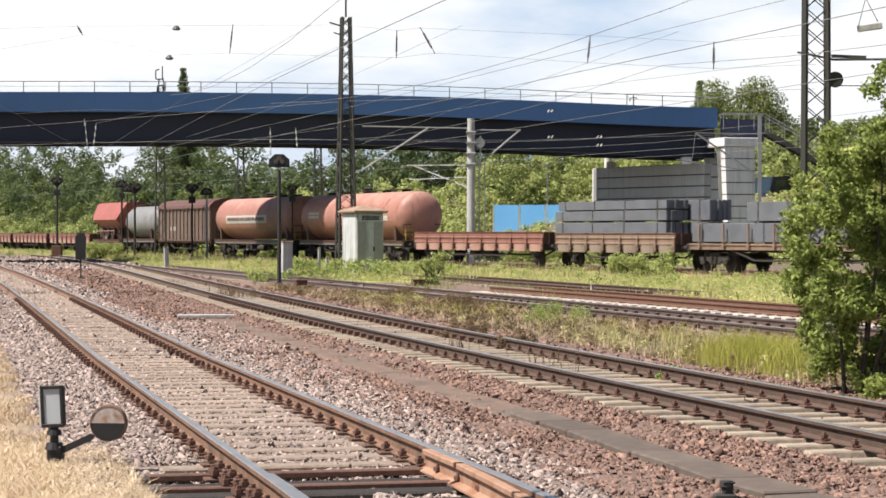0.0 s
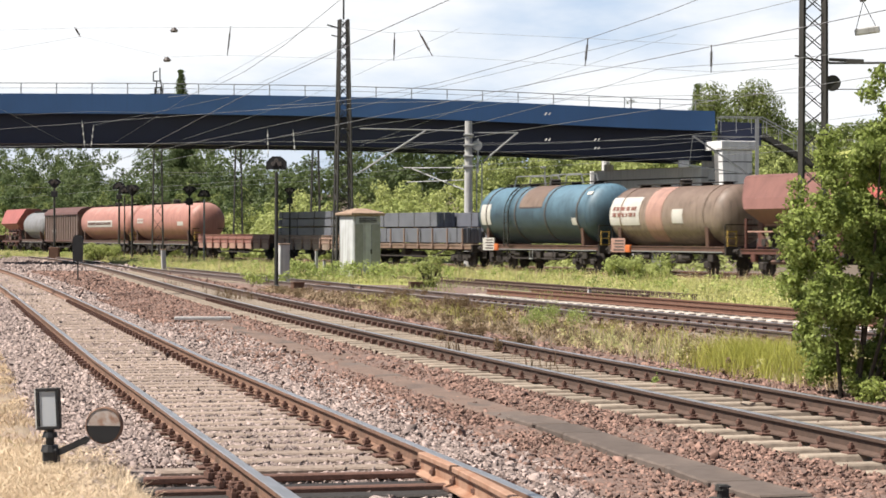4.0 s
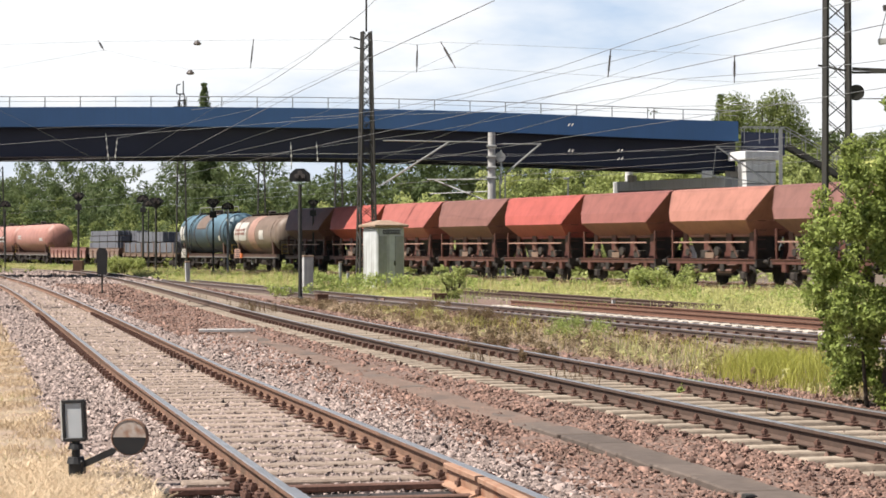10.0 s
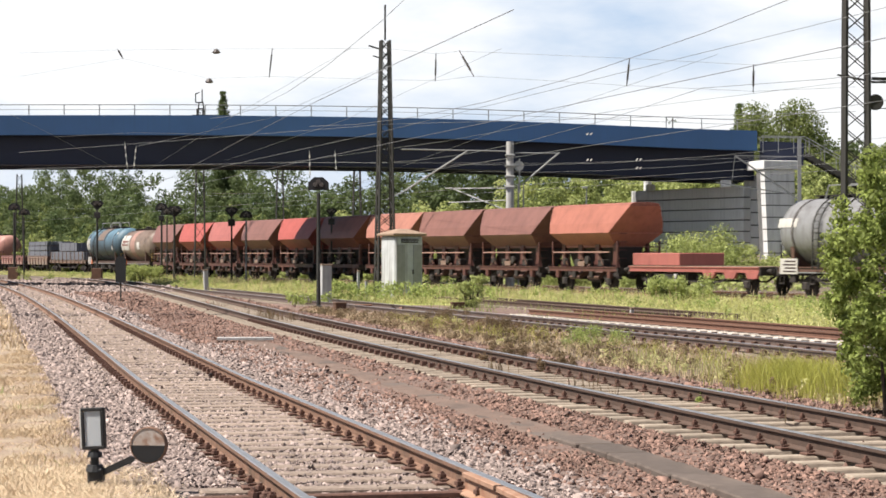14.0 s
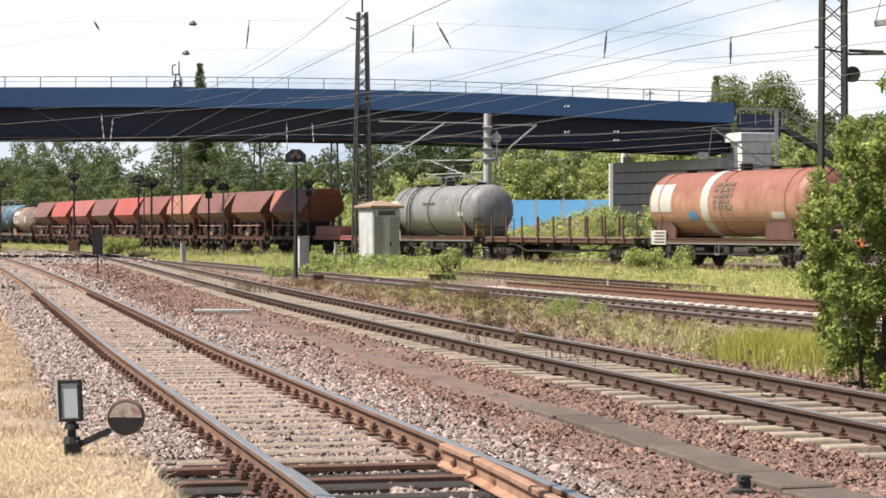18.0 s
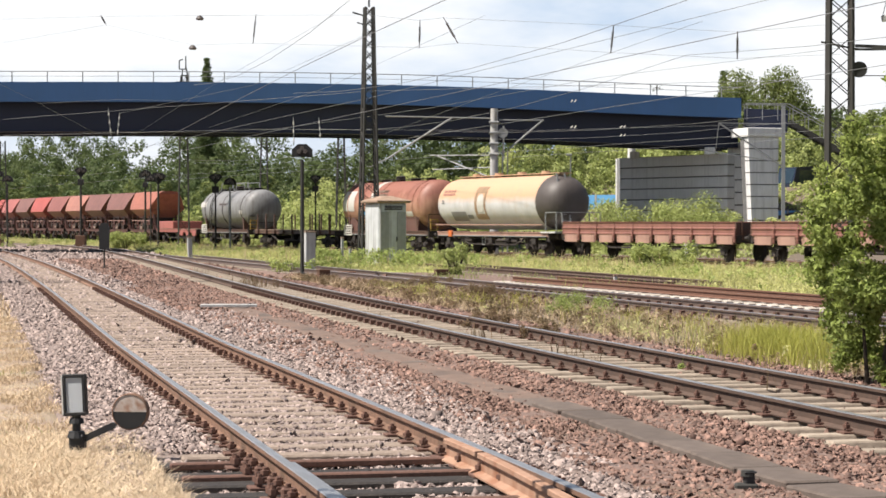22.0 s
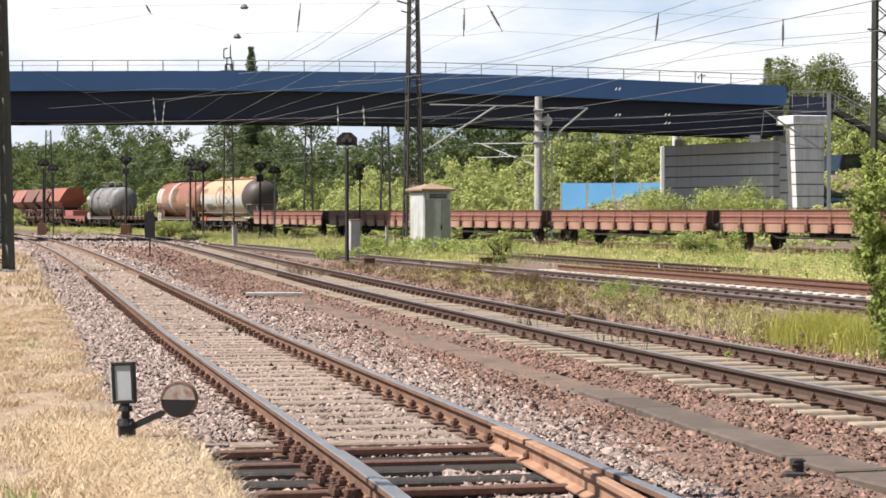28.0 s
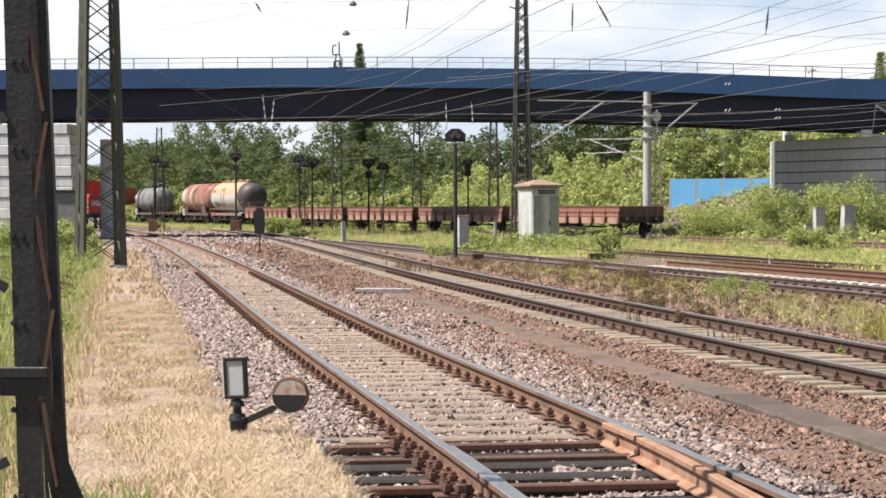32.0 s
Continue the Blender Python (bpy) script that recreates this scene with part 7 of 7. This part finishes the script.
def low_weeds(name, label, material, n, y0, y1, left, right, z, h, r, leaf, per, clump=None):
    """A low leafy cover: small lumps of leaves on the ground."""
    xs, ys = patch(n, y0, y1, left, right, clump=clump or 0.0)
    cs = np.stack([xs, ys, z + h * RNG.random(len(xs)) ** 1.5], 1)
    v, f = leaves(cs, np.full(len(xs), r) * RNG.uniform(0.6, 1.3, len(xs)), len(xs) * per, leaf * 1.12, 0.7, 0.1, simple=True)
    return tagged(raw(name, v, f, material), label, "weeds", kind="stuff")


low_weeds("meadow_cover", "low yellow-green leafy meadow between the tracks", M["grass"], 30000, 34, 260, verge_left, lambda y: line_5(y) - 3.0, -0.2, 0.12, 0.2, 0.036, 9, clump=-0.6)
low_weeds("meadow_weeds", "taller green weeds in the meadow", M["weeds"], 4000, 60, 200, verge_left, lambda y: line_5(y) - 3.6, -0.15, 0.34, 0.24, 0.042, 22, clump=0.15)
xs, ys = patch(46000, 40, 228, verge_left, lambda y: line_5(y) - 2.6)
blades("meadow_grass", "thin yellow-green grass between the tracks", M["grass"], xs, ys, flat_z(xs), 0.42, 0.015, lean=0.7)
xs, ys = patch(5000, 80, 170, verge_left, lambda y: line_5(y) - 2.6, clump=0.05)
blades("seed_heads", "pale yellow seed heads above the grass", M["dry_grass"], xs, ys, flat_z(xs), 0.62, 0.02)
low_weeds("verge_weeds", "low brownish weeds between the tracks", M["dull_weed"], 620, 24, 74, lambda y: line_2(y) + 2.2, lambda y: line_3(y) - 1.6, -0.2, 0.16, 0.14, 0.03, 30, clump=0.0)
low_weeds("verge_weeds", "low yellow-green weeds between the tracks", M["grass"], 420, 24, 60, lambda y: line_2(y) + 2.6, lambda y: line_3(y) - 1.7, -0.2, 0.16, 0.15, 0.03, 32, clump=0.22)
xs, ys = patch(9000, 24, 46, lambda y: line_2(y) + 2.9, lambda y: line_3(y) - 1.9, clump=0.36)
blades("tall_grass", "clumps of yellow-green grass between the tracks", M["grass"], xs, ys, flat_z(xs), 0.40, 0.009, lean=0.7)
xs, ys = patch(24000, 22, 74, lambda y: line_2(y) + 2.2, lambda y: line_3(y) - 1.4, clump=-0.12)
blades("dry_grass_between", "thin straw-coloured grass between the tracks", M["dry_grass"], xs, ys, flat_z(xs), 0.20, 0.007, lean=0.9)
xs, ys = patch(7000, 30, 62, lambda y: line_2(y) + 2.7, lambda y: line_3(y) - 1.8, clump=0.30, fine=2.0)
blades("tall_grass", "scattered yellow-green grass clumps between the tracks", M["bright_grass"], xs, ys, flat_z(xs), 0.34, 0.010, lean=0.9)
xs, ys = 4.7 + RNG.normal(0, 0.42, 5600), 31.0 + RNG.normal(0, 1.2, 5600)
blades("tall_grass", "bright yellow-green grass clump in front of the bush", M["bright_grass"], xs, ys, flat_z(xs), 0.40, 0.009, lean=0.8)
xs, ys = patch(3000, 62, 92, lambda y: line_3(y) + 1.6, lambda y: line_4(y) - 0.9, clump=0.05)
blades("siding_weeds", "weeds along the siding", M["weeds"], xs, ys, flat_z(xs, -0.2), 0.22, 0.016, lean=0.8)
xs, ys = patch(2600, 24, 80, lambda y: line_2(y) - 0.6, lambda y: line_2(y) + 0.7, clump=0.34)
blades("track_weeds", "dull brown-green weeds growing between the rails", M["dull_weed"], xs, ys, flat_z(xs, -0.2), 0.28, 0.016)
xs, ys = patch(52000, 9, 42, lambda y: line_1(y) - 2.95 - 0.012 * y, lambda y: line_1(y) - 1.95, clump=0.02, fine=3.5)
blades("dry_grass", "dry straw-coloured grass on the path", M["dry_grass"], xs, ys, flat_z(xs, -0.16) + np.array([rise_1(y) * 0.7 for y in ys]), 0.05, 0.007, lean=1.8)
xs, ys = patch(44000, 9, 40, lambda y: line_1(y) - 3.75, lambda y: line_1(y) - 2.2, clump=-0.25, fine=6.0)
blades("dry_litter", "thin trodden straw litter on the path", M["dry_grass"], xs, ys, flat_z(xs, -0.165) + np.array([rise_1(y) * 0.7 for y in ys]), 0.016, 0.006, lean=4.0)
n = 40000
ys = 9.5 + 8.5 * RNG.beta(1.6, 1.5, n)
xs = np.array([line_1(y) for y in ys]) - 2.15 + RNG.normal(0, 0.33, n) + np.where(ys < 14.5, 0.18, 0)
ok = xs < np.array([line_1(y) - 1.5 for y in ys])
xs, ys = xs[ok], ys[ok]
blades("straw_tuft", "fluffy bleached straw beside the ballast", M["straw"], xs, ys, flat_z(xs, -0.17) + np.array([rise_1(y) * 0.9 for y in ys]), 0.075, 0.0045, lean=2.2)
xs, ys = patch(5000, 42, 95, lambda y: line_1(y) - 3.7, lambda y: line_1(y) - 2.0, clump=-0.1)
blades("dry_grass", "dry straw-coloured grass further along the path", M["dry_grass"], xs, ys, flat_z(xs, -0.17), 0.12, 0.025, lean=1.0)
xs, ys = patch(9000, 10, 34, lambda y: line_1(y) - 4.6, lambda y: line_1(y) - 2.2, clump=0.58, fine=3.0)
blades("green_tufts", "small green tufts in the dry grass", M["weeds"], xs, ys, flat_z(xs, -0.16), 0.10, 0.012, lean=0.9)
xs, ys = patch(9000, 9.5, 60, lambda y: line_1(y) - 4.2, lambda y: line_1(y) - 3.3, clump=-0.05, fine=3.0)
blades("dry_grass", "pale dry grass along the edge of the path", M["dry_grass"], xs, ys, flat_z(xs, -0.2), 0.24, 0.009, lean=0.9)
xs, ys = patch(27000, 9.5, 70, lambda y: line_1(y) - 9 - 0.05 * y, lambda y: line_1(y) - 3.5 + 0.35 * noise.noise((1.0, y * 0.8, 4.0)))
blades("rank_grass", "rank half-dry grass beside the path", M["grass"], xs, ys, flat_z(xs), 0.42, 0.012, lean=0.8)
xs, ys = patch(26000, 12, 180, lambda y: line_1(y) - 14 - 0.05 * y, lambda y: line_1(y) - 3.9, clump=0.0)
blades("rank_weeds", "tall green and yellow weeds beside the path", M["weeds"], xs, ys, flat_z(xs), 0.75, 0.022, lean=0.7)
xs, ys = patch(2600, 10.6, 12.6, lambda y: -3.35, lambda y: -2.75)
blades("grass_tuft", "bright green tuft at the mast's foot", M["weeds"], xs[:700], ys[:700], flat_z(xs[:700], -0.2), 0.26, 0.014, lean=0.8)


def bush(x, y, z, lumps, label, n, leaf, material, stems=True, name="bush"):
    t = holder(name, label, "bush", pose(x, y, z))
    cs, rs = [Vector(c[:3]) for c in lumps], [c[3] for c in lumps]
    if stems:
        bm = BM()
        for c in cs[:14]:
            a = Vector((c.x * 0.25, c.y * 0.25, -0.1))
            mid = a.lerp(c, 0.5) + Vector((0.05, 0, 0.15))
            rod(bm, a, mid, 0.03, 0.02, 6)
            rod(bm, mid, c, 0.02, 0.008, 6)
        part("stem", bm, M["bark"], t)
    v, f = leaves(cs, rs, n, leaf, 0.9, 0.1, wild=1.1)
    raw("foliage", v, f, material, t)
    return t


R2 = np.random.default_rng(23)
L = []
for k in range(620):
    e = R2.random()
    hgt = 0.12 + 3.13 * e
    lo = -0.62 * math.sin(math.pi * min(0.10 + 0.75 * e, 0.82)) - 0.05 + 0.40 * max(0, 0.28 - e) / 0.28 + 0.55 * max(0, e - 0.75) / 0.25
    L.append((R2.uniform(lo, 2.6), R2.uniform(-0.8, 1.1), hgt + 0.2 * R2.normal(), R2.uniform(0.07, 0.22)))
bush(4.80, 25.2, -0.22, L, "tall leafy light-green bush beside the track", 120000, 0.032, M["leaf_bush"])
for x, y, r, h, l in ((-0.45, 80, 0.5, 1.45, "pale leafy tall weed near the far tracks"), (8.2, 89, 1.2, 1.1, "green shrub beside the main line"), (-24.2, 153, 1.25, 1.45, "low green shrub among the signals"), (-29.5, 90, 2.2, 2.2, "tall weeds and shrubs by the mast"), (-19.5, 74, 1.2, 1.6, "flowering shrub beside the path"), (-22, 80, 1.5, 1.6, "green shrub beside the path"),
                      (14.4, 123, 2.4, 2.9, "leafy shrub before the abutment"), (10.9, 125, 2.9, 3.5, "tall leafy shrub behind the main line"), (6.5, 131, 2.4, 1.7, "shrub behind the main line"), (26, 126, 2.6, 2.6, "shrub below the embankment"), (23.5, 112, 2.0, 1.8, "shrub beside the main line")):
    lump = [(RNG.uniform(-r, r), RNG.uniform(-r * 0.7, r * 0.7), h * RNG.uniform(0.04, 0.85), r * RNG.uniform(0.16, 0.36)) for k in range(44)]
    bush(x, y, -0.25, lump, l, int((3000 + 5200 * r) * (0.35 if r < 0.79 else 1)), 0.042 + 0.010 * r, M["leaf_bright"], name="shrub")


for x, y, r, h, l in ((0.38, 38.8, 0.42, 0.34, "dull grey-green weed clump between the rails"), (1.22, 35.0, 0.30, 0.30, "dull grey-green weed clump between the rails"), (2.9, 27.6, 0.16, 0.26, "small green weed between the rails"), (-1.0, 62.0, 0.6, 0.4, "withered brown weed clump on the verge"), (0.47, 53.0, 0.55, 0.42, "withered brown weed clump on the verge"), (2.35, 45.0, 0.7, 0.45, "yellow-green weed clump on the verge")):
    lump = [(RNG.uniform(-r, r), RNG.uniform(-r * 0.7, r * 0.7), h * RNG.uniform(0.05, 0.85), r * RNG.uniform(0.14, 0.3)) for k in range(30)]
    bush(x, y, -0.22, lump, l, int(1600 + 3000 * r), 0.018, M["weeds"] if "green" in l and "dull" not in l else M["dull_weed"], stems=False, name="weed_clump")
# rubble round the tall signal's foot
for x, y, size, turn, m, l in ((-4.84, 73, (0.2, 0.16, 0.34), 20, "frame_rust", "small rusty cable box beside the track"), (-6.9, 84.5, (0.22, 0.2, 0.2), 8, "steel_dark", "dark cable stub in the ballast"), (-7.5, 86, (0.2, 0.18, 0.22), 30, "steel_dark", "dark cable stub in the ballast"), (-4.55, 79, (0.5, 0.14, 0.14), -6, "rust_bright", "weathered brown board on the ballast"), (-0.9, 79.2, (0.24, 0.2, 0.22), 12, "frame_rust", "low brown box beside the rail")):
    bm = BM()
    bx(bm, -size[0], size[0], -size[1], size[1], 0, size[2], bevel=0.03)
    bx(bm, -size[0] * 1.06, size[0] * 1.06, -size[1] * 1.08, size[1] * 1.08, size[2] * 0.86, size[2], bevel=0.012)
    ob = part("cable_box" if "b" in l.split()[2] else "box", bm, M[m])
    ob.matrix_basis = pose(x, y, -0.22, 0, 0, turn)
    tagged(ob, l, "box")


def slope_cover():
    """Low growth over the bare slope behind the main line."""
    n = 5200
    xs, ys = RNG.uniform(-24, 40, n), RNG.uniform(112, 172, n)
    ok = (xs > line5_np(ys) + 7.2) & ~((xs > 8.5) & (ys > 131) & (ys < 146) & (xs < 20))
    xs, ys = xs[ok], ys[ok]
    zs = np.array([float(ground_height(np.array(x), np.array(y))) for x, y in zip(xs, ys)]) + 0.1
    v, f = leaves(np.stack([xs, ys, zs], 1), RNG.uniform(0.25, 0.6, len(xs)), len(xs) * 14, 0.13, 0.75, 0.1, simple=True)
    tagged(raw("slope_cover", v, f, M["leaf_bright"]), "low bright green growth on the slope", "weeds", kind="stuff")


slope_cover()

for cx, cy, w, d, h, n, l in ((-4.6, 90.5, 2.2, 1.5, 0.75, 150, "tall weeds round the hut's foot"), (-1.3, 92, 1.6, 1.5, 0.6, 90, "tall weeds beside the hut"), (-6.6, 82.5, 0.9, 0.6, 0.4, 40, "weeds round a marker post"), (-35.2, 165, 0.7, 0.5, 0.9, 14, "single tall weed among the signals"), (-33.6, 166, 0.4, 0.4, 0.6, 8, "single weed among the signals")):
    cs = np.stack([RNG.uniform(cx - w, cx + w, n), RNG.uniform(cy - d, cy + d, n), -0.2 + h * RNG.random(n)], 1)
    v, f = leaves(cs, RNG.uniform(0.12, 0.28, n), n * 22, 0.06, 0.8, 0.1)
    tagged(raw("weed_patch", v, f, M["weeds"]), l, "weeds", kind="stuff")
low_weeds("path_side_weeds", "leafy half-dry weeds beside the path", M["weeds"], 2600, 13, 100, lambda y: line_1(y) - 9 - 0.05 * y, lambda y: line_1(y) - 3.7, -0.2, 0.6, 0.16, 0.035, 26, clump=-0.05)
low_weeds("path_side_flowers", "yellow-brown seeding weeds beside the path", M["dull_weed"], 900, 16, 90, lambda y: line_1(y) - 7 - 0.04 * y, lambda y: line_1(y) - 3.7, -0.1, 0.8, 0.10, 0.022, 22, clump=0.1)


def motions():
    times = [0.5 * k for k in range(65)]
    for wagon, s in TRAIN:
        walk(wagon, [(t, on_route(s + run(t))) for t in times])
    spin_times = [k / 15 for k in range(481)]
    for wheel in WHEELS:
        side = 1 if wheel.matrix_basis[1][1] > 0 else -1
        rest = wheel.matrix_basis.copy()
        walk(wheel, [(t, rest @ Matrix.Rotation(side * run(t) / 0.46, 4, "Y")) for t in spin_times])


motions()
